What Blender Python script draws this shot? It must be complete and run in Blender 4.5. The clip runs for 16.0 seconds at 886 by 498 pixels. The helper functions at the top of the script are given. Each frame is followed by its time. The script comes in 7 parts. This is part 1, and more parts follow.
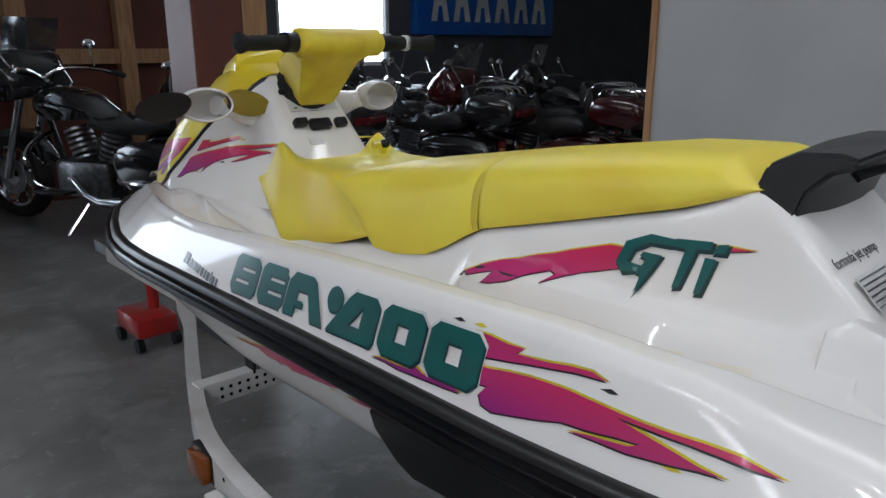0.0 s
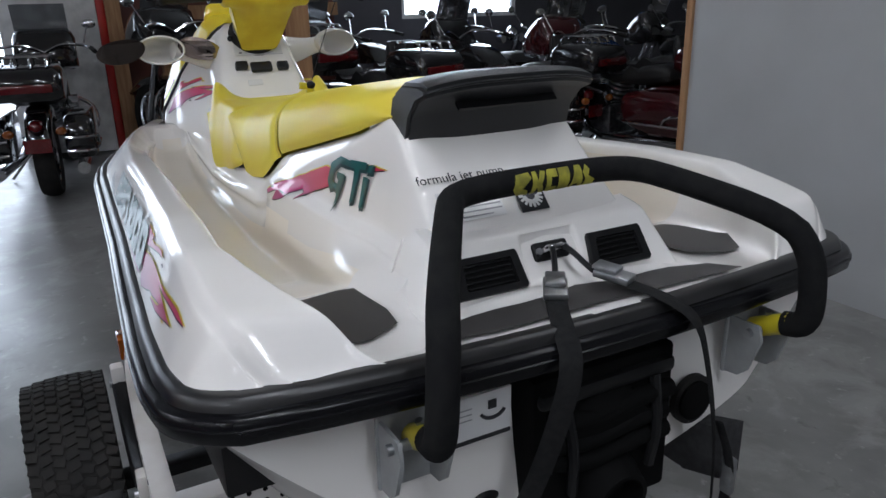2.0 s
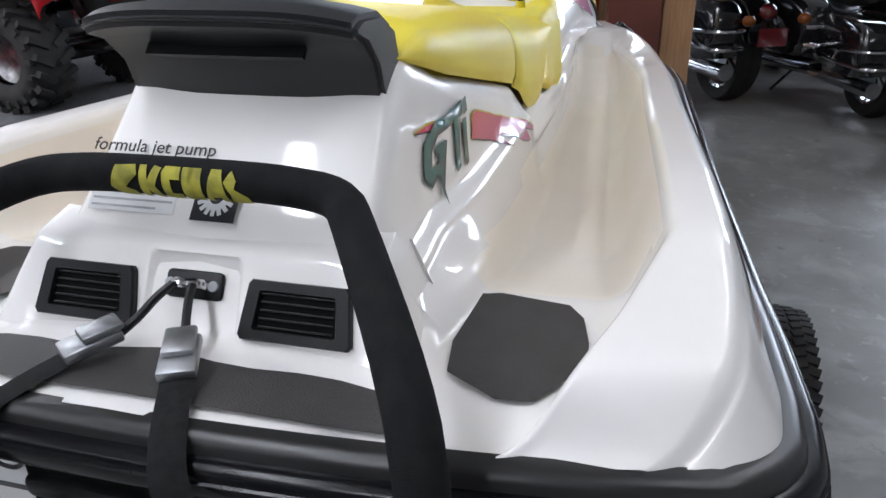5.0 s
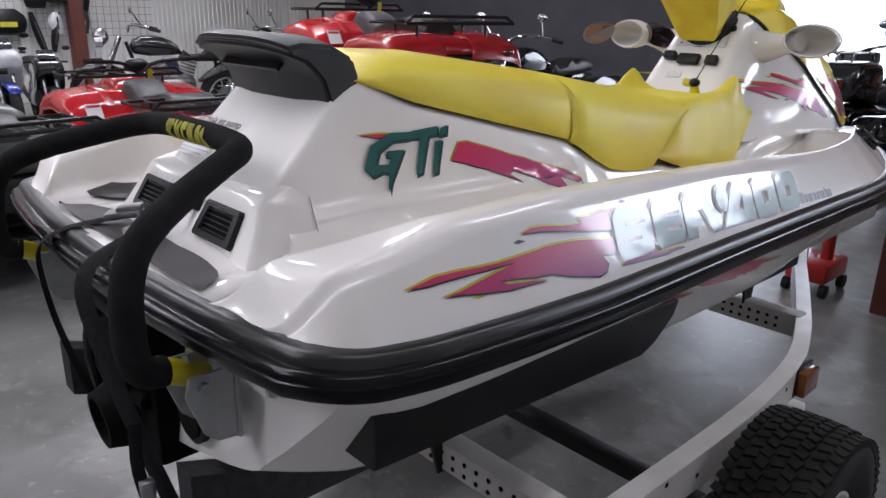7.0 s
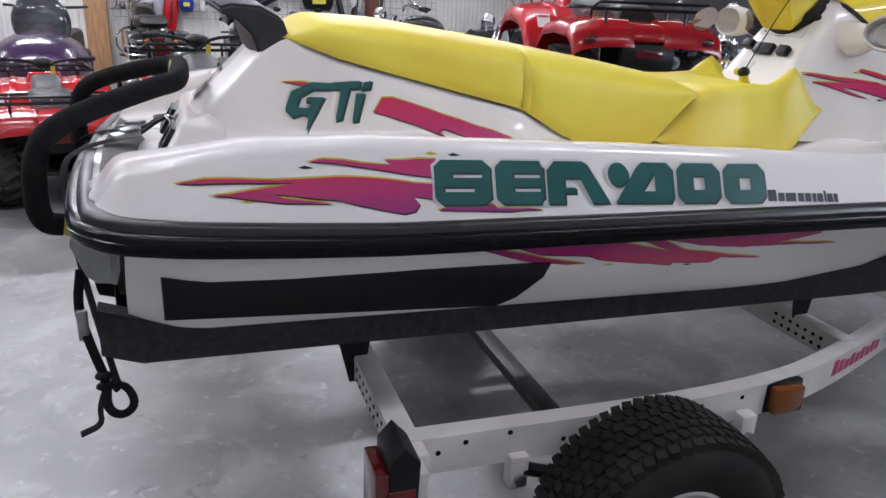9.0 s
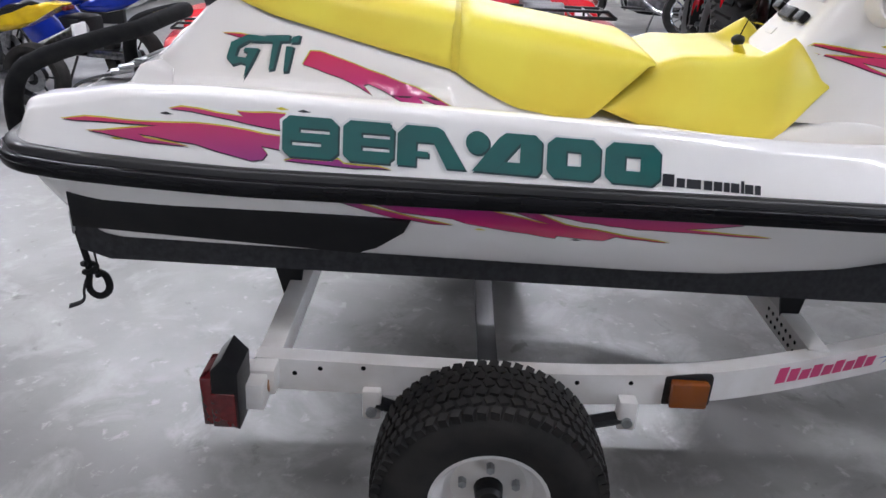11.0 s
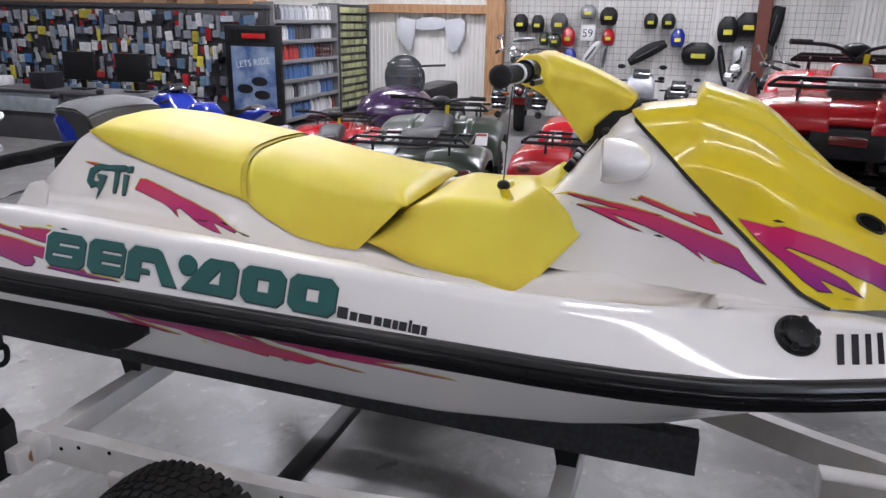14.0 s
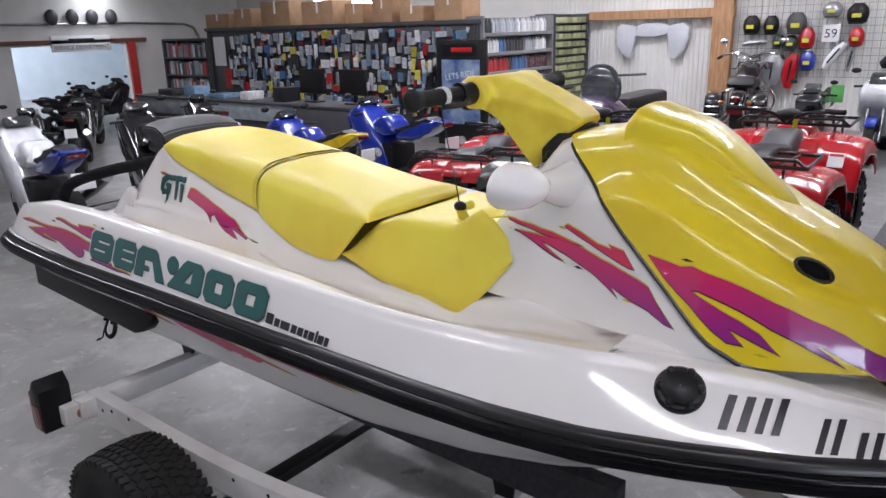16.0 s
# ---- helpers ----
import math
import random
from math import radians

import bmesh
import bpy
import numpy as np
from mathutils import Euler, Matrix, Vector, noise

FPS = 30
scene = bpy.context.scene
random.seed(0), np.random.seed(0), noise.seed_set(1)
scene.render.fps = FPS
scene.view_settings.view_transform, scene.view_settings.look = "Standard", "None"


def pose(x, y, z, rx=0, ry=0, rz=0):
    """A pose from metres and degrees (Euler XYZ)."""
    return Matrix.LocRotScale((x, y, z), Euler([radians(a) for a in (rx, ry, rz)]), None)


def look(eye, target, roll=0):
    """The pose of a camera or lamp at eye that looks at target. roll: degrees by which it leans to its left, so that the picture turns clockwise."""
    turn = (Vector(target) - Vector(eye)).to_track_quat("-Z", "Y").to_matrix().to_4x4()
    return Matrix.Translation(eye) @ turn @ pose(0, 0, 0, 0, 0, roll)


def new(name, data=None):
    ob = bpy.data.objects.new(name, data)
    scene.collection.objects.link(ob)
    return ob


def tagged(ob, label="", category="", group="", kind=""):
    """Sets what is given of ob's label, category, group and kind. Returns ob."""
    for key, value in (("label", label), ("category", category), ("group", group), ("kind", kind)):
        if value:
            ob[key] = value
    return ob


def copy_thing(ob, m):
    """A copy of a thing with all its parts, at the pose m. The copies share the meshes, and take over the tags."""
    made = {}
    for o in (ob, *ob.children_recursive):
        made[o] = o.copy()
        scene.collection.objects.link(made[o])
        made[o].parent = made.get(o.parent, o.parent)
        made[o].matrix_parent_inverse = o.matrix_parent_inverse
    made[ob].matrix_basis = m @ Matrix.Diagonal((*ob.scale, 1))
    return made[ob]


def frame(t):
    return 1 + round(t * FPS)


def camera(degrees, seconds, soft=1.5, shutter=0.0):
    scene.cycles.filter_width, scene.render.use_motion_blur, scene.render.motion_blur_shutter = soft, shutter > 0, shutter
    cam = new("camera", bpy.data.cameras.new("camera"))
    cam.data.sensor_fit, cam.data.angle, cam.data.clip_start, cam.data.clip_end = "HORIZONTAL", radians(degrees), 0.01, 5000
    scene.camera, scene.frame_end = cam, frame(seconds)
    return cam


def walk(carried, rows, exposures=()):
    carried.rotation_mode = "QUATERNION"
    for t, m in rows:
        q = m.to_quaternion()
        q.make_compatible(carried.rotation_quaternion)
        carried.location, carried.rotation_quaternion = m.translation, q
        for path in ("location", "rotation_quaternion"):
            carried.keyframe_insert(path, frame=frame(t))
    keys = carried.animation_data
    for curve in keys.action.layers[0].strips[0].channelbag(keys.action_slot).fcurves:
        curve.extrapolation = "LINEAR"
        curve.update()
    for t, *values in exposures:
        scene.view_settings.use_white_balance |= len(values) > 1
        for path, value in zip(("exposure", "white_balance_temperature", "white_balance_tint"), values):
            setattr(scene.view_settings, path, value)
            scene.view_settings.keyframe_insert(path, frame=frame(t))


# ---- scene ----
cam = camera(62.6, 16.0)
PATH = [
    (0, (0.092, 1.28, 1.421), (1.505, -0.032, 0.889), -0.1),
    (0.5, (-0.133, 1.209, 1.406), (1.318, -0.039, 0.826), -1.8),
    (1, (-0.28, 1.03, 1.405), (1.249, -0.119, 0.82), -2.3),
    (1.5, (-0.414, 0.858, 1.398), (1.182, -0.183, 0.792), -2.7),
    (2, (-0.607, 0.704, 1.4), (1.063, -0.189, 0.756), -1.4),
    (2.5, (-0.685, 0.518, 1.377), (1.031, -0.195, 0.636), -1.2),
    (3, (-0.666, 0.275, 1.444), (1.067, -0.228, 0.583), -0.1),
    (3.5, (-0.648, 0.052, 1.421), (1.154, -0.189, 0.587), -1.2),
    (4, (-0.558, -0.142, 1.39), (1.249, -0.112, 0.531), -3.0),
    (4.5, (-0.377, -0.3, 1.384), (1.401, -0.053, 0.501), -2.2),
    (6.8, (-0.218, -1.154, 1.336), (1.139, 0.177, 0.713), 0.6),
    (7, (-0.208, -1.233, 1.33), (1.09, 0.157, 0.708), 1.0),
    (7.5, (-0.093, -1.365, 1.323), (1.056, 0.15, 0.704), 0.5),
    (8, (0.077, -1.443, 1.333), (1.03, 0.198, 0.703), 1.9),
    (8.5, (0.205, -1.624, 1.332), (0.987, 0.094, 0.671), 2.5),
    (9, (0.355, -1.831, 1.321), (0.994, -0.058, 0.651), 2.6),
    (9.2, (0.423, -1.869, 1.315), (1.012, -0.085, 0.63), 2.5),
    (11.3, (1.237, -2.048, 1.453), (1.145, -0.252, 0.577), 1.6),
    (11.5, (1.305, -2.028, 1.459), (1.167, -0.216, 0.626), 1.1),
    (12, (1.508, -2.031, 1.505), (1.298, -0.189, 0.756), 0.8),
    (12.5, (1.718, -2.1, 1.519), (1.461, -0.238, 0.835), 0.8),
    (13, (1.898, -2.067, 1.523), (1.615, -0.198, 0.87), 1.4),
    (13.5, (2.079, -1.988, 1.547), (1.682, -0.134, 0.909), 2.2),
    (14, (2.283, -1.962, 1.559), (1.701, -0.148, 0.953), 1.0),
    (14.5, (2.503, -1.94, 1.571), (1.767, -0.192, 0.937), -0.1),
    (15, (2.637, -1.815, 1.578), (1.809, -0.107, 0.949), -0.3),
    (15.5, (2.759, -1.685, 1.585), (1.767, -0.063, 0.968), -0.4),
    (16, (2.983, -1.619, 1.595), (1.797, -0.118, 1.011), -1.6),
]
walk(cam, [(t, look(eye, target, roll)) for t, eye, target, roll in PATH], [(0, -0.4, 6000, 10), (2, -0.38, 5950, 11), (2.8, 0.04, 5950, 11), (3.5, 0.25, 5950, 12), (4.5, 0.4, 5950, 12), (7, 0.08, 6150, 18), (9, 0.48, 6050, 17), (11.5, 0.80, 6050, 16), (14.5, 0.42, 6150, 18), (16, 0.45, 6150, 18)])
from mathutils.bvhtree import BVHTree

# world: dim even sky outside the building
world = bpy.data.worlds.new("world")
scene.world = world
world.use_nodes = True
wn = world.node_tree
sky = wn.nodes.new("ShaderNodeTexSky")
sky.sky_type = "NISHITA"
sky.sun_disc = False
sky.sun_elevation, sky.sun_rotation = radians(38), radians(110)
wn.links.new(sky.outputs[0], wn.nodes["Background"].inputs[0])
wn.nodes["Background"].inputs[1].default_value = 0.12


def area_lamp(name, m, sx, sy, watts, colour):
    lamp = bpy.data.lights.new(name, "AREA")
    lamp.shape, lamp.size, lamp.size_y, lamp.energy, lamp.color = "RECTANGLE", sx, sy, watts, colour
    ob = new(name, lamp)
    ob.matrix_basis = m
    return ob


CEIL = 3.7
# the last position is an unseen fill lamp, added to brighten the starboard hull
TUBES = [(-5.5, 4.2), (-1.5, 4.2), (2.5, 4.2), (-5.5, 7.8), (-1.5, 8.2), (2.5, 8.2), (6.0, 6.5),
         (-3.4, 0.4), (-0.6, 0.9), (-0.8, -4.6), (0.4, -1.5), (3.6, -1.7)]
WATTS = [50, 82, 78, 56, 74, 70, 16, 54, 36, 12, 11, 20]
for (lx, ly), w in zip(TUBES, WATTS):
    area_lamp("tube_light", pose(lx, ly, CEIL - 0.21, 0, 0, 90 if lx < -6 else 0), 2.3, 0.14, w, (0.97, 0.98, 1.0))
# daylight through the openings of the east wall
area_lamp("window_light", look((7.9, -3.75, 1.95), (0, -3.0, 0.9)), 2.4, 1.4, 85, (0.86, 0.93, 1.0))
area_lamp("doorway_light", look((7.86, 1.95, 1.3), (0, 1.6, 0.3)), 1.9, 2.3, 14, (0.84, 0.92, 1.0))


# ---------------------------------------------------------------- materials
def mat(name, colour, rough=0.5, metal=0.0, second=None, scale=8.0, amount=0.25, grain=0.0, grain_scale=250.0,
        coat=0.0, rough_var=0.0, detail=5.0, vary=0.0, stretch=(1, 1, 1), spec=0.5):
    m = bpy.data.materials.new(name)
    m.use_nodes = True
    nt = m.node_tree
    b = nt.nodes["Principled BSDF"]
    b.inputs["Roughness"].default_value, b.inputs["Metallic"].default_value = rough, metal
    b.inputs["Specular IOR Level"].default_value = spec
    b.inputs["Coat Weight"].default_value, b.inputs["Coat Roughness"].default_value = coat, 0.06
    co = nt.nodes.new("ShaderNodeTexCoord")
    mp = nt.nodes.new("ShaderNodeMapping")
    mp.inputs["Scale"].default_value = stretch
    nt.links.new(co.outputs["Object"], mp.inputs["Vector"])
    no = nt.nodes.new("ShaderNodeTexNoise")
    no.inputs["Scale"].default_value, no.inputs["Detail"].default_value = scale, detail
    nt.links.new(mp.outputs[0], no.inputs["Vector"])
    ramp = nt.nodes.new("ShaderNodeValToRGB")
    ramp.color_ramp.elements[0].position, ramp.color_ramp.elements[1].position = 0.35, 0.65
    second = second or tuple(c * (1 - amount) for c in colour)
    ramp.color_ramp.elements[0].color, ramp.color_ramp.elements[1].color = (*second, 1), (*colour, 1)
    nt.links.new(no.outputs["Fac"], ramp.inputs["Fac"])
    out = ramp.outputs["Color"]
    if vary:
        oi = nt.nodes.new("ShaderNodeObjectInfo")
        hs = nt.nodes.new("ShaderNodeHueSaturation")
        mr = nt.nodes.new("ShaderNodeMapRange")
        mr.inputs["To Min"].default_value, mr.inputs["To Max"].default_value = 1 - vary, 1 + vary
        nt.links.new(oi.outputs["Random"], mr.inputs["Value"])
        nt.links.new(mr.outputs[0], hs.inputs["Value"])
        nt.links.new(out, hs.inputs["Color"])
        out = hs.outputs["Color"]
    nt.links.new(out, b.inputs["Base Color"])
    if rough_var:
        mr = nt.nodes.new("ShaderNodeMapRange")
        mr.inputs["To Min"].default_value, mr.inputs["To Max"].default_value = max(0.02, rough - rough_var), min(1, rough + rough_var)
        nt.links.new(no.outputs["Fac"], mr.inputs["Value"])
        nt.links.new(mr.outputs[0], b.inputs["Roughness"])
    if grain:
        n2 = nt.nodes.new("ShaderNodeTexNoise")
        n2.inputs["Scale"].default_value, n2.inputs["Detail"].default_value = grain_scale, 3
        nt.links.new(mp.outputs[0], n2.inputs["Vector"])
        bu = nt.nodes.new("ShaderNodeBump")
        bu.inputs["Strength"].default_value, bu.inputs["Distance"].default_value = grain, 0.004
        nt.links.new(n2.outputs["Fac"], bu.inputs["Height"])
        nt.links.new(bu.outputs[0], b.inputs["Normal"])
    return m


def glow(name, colour, strength):
    m = bpy.data.materials.new(name)
    m.use_nodes = True
    b = m.node_tree.nodes["Principled BSDF"]
    b.inputs["Base Color"].default_value = (*colour, 1)
    b.inputs["Emission Color"].default_value, b.inputs["Emission Strength"].default_value = (*colour, 1), strength
    return m


def fade(name, a, b_, axis_scale, offset, rough=0.3):
    """A printed film whose colour runs from a to b_ along the height."""
    m = mat(name, a, rough, coat=0.6)
    nt = m.node_tree
    co = nt.nodes.new("ShaderNodeTexCoord")
    sp = nt.nodes.new("ShaderNodeSeparateXYZ")
    nt.links.new(co.outputs["Object"], sp.inputs[0])
    mr = nt.nodes.new("ShaderNodeMapRange")
    mr.inputs["From Min"].default_value, mr.inputs["From Max"].default_value = offset, offset + axis_scale
    nt.links.new(sp.outputs["Z"], mr.inputs["Value"])
    mx = nt.nodes.new("ShaderNodeMix")
    mx.data_type = "RGBA"
    mx.inputs[6].default_value, mx.inputs[7].default_value = (*a, 1), (*b_, 1)
    nt.links.new(mr.outputs[0], mx.inputs[0])
    nt.links.new(mx.outputs[2], nt.nodes["Principled BSDF"].inputs["Base Color"])
    return m


GEL = mat("white_gelcoat", (0.82, 0.80, 0.775), 0.42, second=(0.80, 0.77, 0.735), scale=3.0, coat=0.85, grain=0.012, grain_scale=22, rough_var=0.06, spec=0.4)
GELIN = mat("white_gelcoat_footwell", (0.80, 0.755, 0.68), 0.34, second=(0.77, 0.70, 0.60), scale=2.2, coat=0.4, grain=0.05, grain_scale=60)
SEATM = mat("yellow_vinyl", (0.80, 0.69, 0.07), 0.42, second=(0.74, 0.56, 0.05), scale=3.2, grain=0.12, grain_scale=420, rough_var=0.08)
# seat yellow made darker, with the shade of the seam fold in it
SEAMSHADE = mat("shaded_yellow_seam", (0.72, 0.58, 0.05), 0.55)
HOODM = mat("yellow_gelcoat", (0.78, 0.62, 0.02), 0.4, second=(0.75, 0.56, 0.01), scale=4, coat=0.65, grain=0.015, grain_scale=30, spec=0.4)
PADM = mat("yellow_foam_cover", (0.78, 0.64, 0.05), 0.5, second=(0.68, 0.50, 0.03), scale=14, grain=0.15, grain_scale=350)
BUMPM = mat("bumper_vinyl_black", (0.004, 0.004, 0.005), 0.22, second=(0.007, 0.007, 0.008), scale=9, rough_var=0.05, spec=0.2)
BUMPG = mat("bumper_vinyl_grey", (0.017, 0.0165, 0.0165), 0.34, second=(0.012, 0.0118, 0.012), scale=9, rough_var=0.08)
BLACKP = mat("black_plastic", (0.008, 0.008, 0.009), 0.36, second=(0.011, 0.011, 0.011), scale=25, spec=0.25, grain=0.15, grain_scale=500)
GRABM = mat("charcoal_textured_plastic", (0.019, 0.020, 0.022), 0.46, second=(0.015, 0.016, 0.017), scale=12, grain=0.2, grain_scale=600)
RUBBER = mat("black_rubber", (0.013, 0.013, 0.013), 0.7, second=(0.02, 0.019, 0.018), scale=20, spec=0.25, grain=0.2, grain_scale=200)
FOAM = mat("black_foam_sleeve", (0.009, 0.009, 0.010), 0.9, second=(0.014, 0.014, 0.014), scale=40, spec=0.12, grain=0.4, grain_scale=700)
MATM = mat("dark_traction_mat", (0.030, 0.0275, 0.027), 0.5, second=(0.04, 0.037, 0.036), scale=30, grain=0.4, grain_scale=500)
# near-black for pump parts, and for shade painted into openings and holes
SHADEBLACK = mat("pump_black_and_shade", (0.005, 0.005, 0.005), 0.8, spec=0.1)
TEAL = mat("teal_film", (0.004, 0.10, 0.092), 0.3, second=(0.004, 0.085, 0.08), scale=20, coat=0.6)
DARKT = mat("dark_outline_film", (0.008, 0.035, 0.04), 0.3, coat=0.6)
INK = mat("black_print", (0.012, 0.012, 0.016), 0.35, coat=0.4)
FLAME = fade("magenta_film", (0.25, 0.02, 0.19), (0.55, 0.022, 0.10), 0.085, 0.925)
FLAME2 = fade("magenta_film_low", (0.62, 0.02, 0.10), (0.27, 0.02, 0.20), 0.09, 0.76)
FLAME3 = fade("magenta_film_high", (0.24, 0.02, 0.22), (0.62, 0.02, 0.11), 0.12, 1.0)
FLAME4 = fade("magenta_film_bright", (0.40, 0.02, 0.17), (0.60, 0.022, 0.085), 0.12, 0.97)
LEMON = mat("yellow_film", (0.66, 0.55, 0.02), 0.3, coat=0.6)
WHITEF = mat("white_film", (0.78, 0.78, 0.77), 0.3, coat=0.5)
PAPER = mat("white_paper", (0.72, 0.72, 0.72), 0.7, amount=0.06)
CHROME = mat("chrome", (0.72, 0.72, 0.74), 0.1, 1.0, scale=12, amount=0.2)
STEEL = mat("zinc_steel", (0.42, 0.43, 0.44), 0.4, 1.0, scale=30, amount=0.35, rough_var=0.12)
GREYP = mat("grey_bracket_paint", (0.33, 0.34, 0.34), 0.45, scale=30, amount=0.15)
MIRROR = mat("mirror_glass", (0.30, 0.25, 0.23), 0.03, 1.0, amount=0.02)
TRAIL = mat("white_trailer_paint", (0.70, 0.68, 0.66), 0.42, second=(0.60, 0.57, 0.53), scale=9, coat=0.15, rough_var=0.1, grain=0.05, grain_scale=80)
RUST = mat("rust_stain", (0.22, 0.10, 0.045), 0.8, second=(0.4, 0.28, 0.18), scale=60)
CARPET = mat("grey_bunk_carpet", (0.065, 0.065, 0.068), 0.95, second=(0.048, 0.048, 0.05), scale=60, spec=0.1, grain=0.8, grain_scale=900)
TYRE = mat("tyre_rubber", (0.014, 0.0135, 0.013), 0.75, second=(0.024, 0.022, 0.02), scale=14, spec=0.25, grain=0.15, grain_scale=300)
AMBER = mat("amber_lens", (0.21, 0.055, 0.006), 0.2, amount=0.2, coat=0.6)
REDL = mat("red_lens", (0.11, 0.005, 0.007), 0.18, amount=0.3, coat=0.7, scale=60)
PRINTY = mat("faded_yellow_print", (0.40, 0.37, 0.05), 0.7, second=(0.22, 0.21, 0.04), scale=60, spec=0.2)
WEB = mat("black_webbing", (0.013, 0.013, 0.014), 0.9, second=(0.02, 0.02, 0.02), scale=90, spec=0.15, grain=0.6, grain_scale=900)


# ---------------------------------------------------------------- mesh helpers
def finish(name, bm, material, smooth=True, angle=38):
    me = bpy.data.meshes.new(name)
    bmesh.ops.recalc_face_normals(bm, faces=bm.faces)
    if smooth:
        lim = radians(angle)
        for f in bm.faces:
            f.smooth = True
        for e in bm.edges:
            if len(e.link_faces) != 2 or e.calc_face_angle(0) > lim:
                e.smooth = False
    bm.to_mesh(me)
    bm.free()
    for m in material if isinstance(material, (list, tuple)) else [material]:
        me.materials.append(m)
    return me


def part(name, bm, material, parent=None, label="", smooth=True, angle=38):
    ob = new(name, finish(name, bm, material, smooth, angle))
    if parent is not None:
        ob.parent = parent
        if parent.parent is None:
            ob.matrix_parent_inverse = Matrix.Translation(-parent.location)
    if label:
        ob["label"] = label
    return ob


def thing(name, loc, label, category, group="", kind=""):
    e = new(name)
    e.location = loc
    e.empty_display_size = 0.1
    return tagged(e, label, category, group, kind)


def box(bm, x0, x1, y0, y1, z0, z1, bevel=0.0, m=None, segs=2):
    c = Matrix.Translation(((x0 + x1) / 2, (y0 + y1) / 2, (z0 + z1) / 2)) @ Matrix.Diagonal((abs(x1 - x0), abs(y1 - y0), abs(z1 - z0), 1))
    vs = bmesh.ops.create_cube(bm, size=1, matrix=(m or Matrix()) @ c)["verts"]
    if bevel:
        es = list({e for v in vs for e in v.link_edges})
        bmesh.ops.bevel(bm, geom=es, offset=bevel, segments=segs, affect="EDGES", profile=0.5)
    return bm


def boxbm(*a, **k):
    return box(bmesh.new(), *a, **k)


def tube(bm, pts, r, n=10, caps=True, flat=None, smooth=0):
    """A pipe along the points; r one radius or one for each point; flat squashes the section to (width, thickness)."""
    pts = [Vector(p) for p in pts]
    rs = list(r) if isinstance(r, (list, tuple)) else [r] * len(pts)
    for _ in range(smooth):
        q, qr = [pts[0]], [rs[0]]
        for a, b, ra, rb in zip(pts, pts[1:], rs, rs[1:]):
            q += [a.lerp(b, 0.25), a.lerp(b, 0.75)]
            qr += [ra * 0.75 + rb * 0.25, ra * 0.25 + rb * 0.75]
        pts, rs = q + [pts[-1]], qr + [rs[-1]]
    rings, side = [], None
    for i, p in enumerate(pts):
        d = (pts[min(i + 1, len(pts) - 1)] - pts[max(i - 1, 0)]).normalized()
        if side is None:
            side = d.cross(Vector((0, 0, 1)) if abs(d.z) < 0.9 else Vector((0, 1, 0))).normalized()
        side = (side - d * side.dot(d)).normalized()
        up = side.cross(d)
        w, h = (flat if flat else (rs[i], rs[i]))
        rings.append([bm.verts.new(p + side * math.cos(2 * math.pi * k / n) * w + up * math.sin(2 * math.pi * k / n) * h) for k in range(n)])
    for a, b in zip(rings, rings[1:]):
        for k in range(n):
            bm.faces.new((a[k], a[(k + 1) % n], b[(k + 1) % n], b[k]))
    if caps:
        bm.faces.new(rings[0])
        bm.faces.new(rings[-1])
    return bm


def tubebm(*a, **k):
    return tube(bmesh.new(), *a, **k)


def disc(bm, centre, axis, r, depth, n=24, r2=None):
    q = Vector(axis).normalized().to_track_quat("Z", "Y").to_matrix().to_4x4()
    bmesh.ops.create_cone(bm, cap_ends=True, segments=n, radius1=r, radius2=r if r2 is None else r2, depth=depth,
                          matrix=Matrix.Translation(centre) @ q)
    return bm


def ball(bm, centre, sx, sy, sz, m=None, u=20, v=12):
    bmesh.ops.create_uvsphere(bm, u_segments=u, v_segments=v, radius=1,
                              matrix=Matrix.Translation(centre) @ (m or Matrix()) @ Matrix.Diagonal((sx, sy, sz, 1)))
    return bm


def lathe(bm, centre, axis, profile, n=32):
    """A turned body: profile of (along the axis, radius)."""
    q = Vector(axis).normalized().to_track_quat("Z", "Y").to_matrix()
    rings = [[bm.verts.new(Vector(centre) + q @ Vector((r * math.cos(2 * math.pi * k / n), r * math.sin(2 * math.pi * k / n), a)))
              for k in range(n)] for a, r in profile]
    for a, b in zip(rings, rings[1:]):
        for k in range(n):
            bm.faces.new((a[k], a[(k + 1) % n], b[(k + 1) % n], b[k]))
    return bm


def prism(bm, outline, a, b, axis="y", bevel=0.0):
    """A plate: a closed outline in the two other axes, from a to b along axis."""
    def at(p, d):
        return {"y": (p[0], d, p[1]), "x": (d, p[0], p[1]), "z": (p[0], p[1], d)}[axis]
    lo, hi = [bm.verts.new(at(p, a)) for p in outline], [bm.verts.new(at(p, b)) for p in outline]
    n = len(lo)
    fs = [bm.faces.new(lo), bm.faces.new(hi[::-1])] + [bm.faces.new((lo[i], hi[i], hi[(i + 1) % n], lo[(i + 1) % n])) for i in range(n)]
    if bevel:
        bmesh.ops.bevel(bm, geom=list({e for f in fs[:2] for e in f.edges}), offset=bevel, segments=2, affect="EDGES", profile=0.5)
    return bm


def chaikin(pts, rounds=2):
    for _ in range(rounds):
        q = [pts[0]]
        for a, b in zip(pts, pts[1:]):
            q += [tuple(0.75 * u + 0.25 * v for u, v in zip(a, b)), tuple(0.25 * u + 0.75 * v for u, v in zip(a, b))]
        pts = q + [pts[-1]]
    return pts


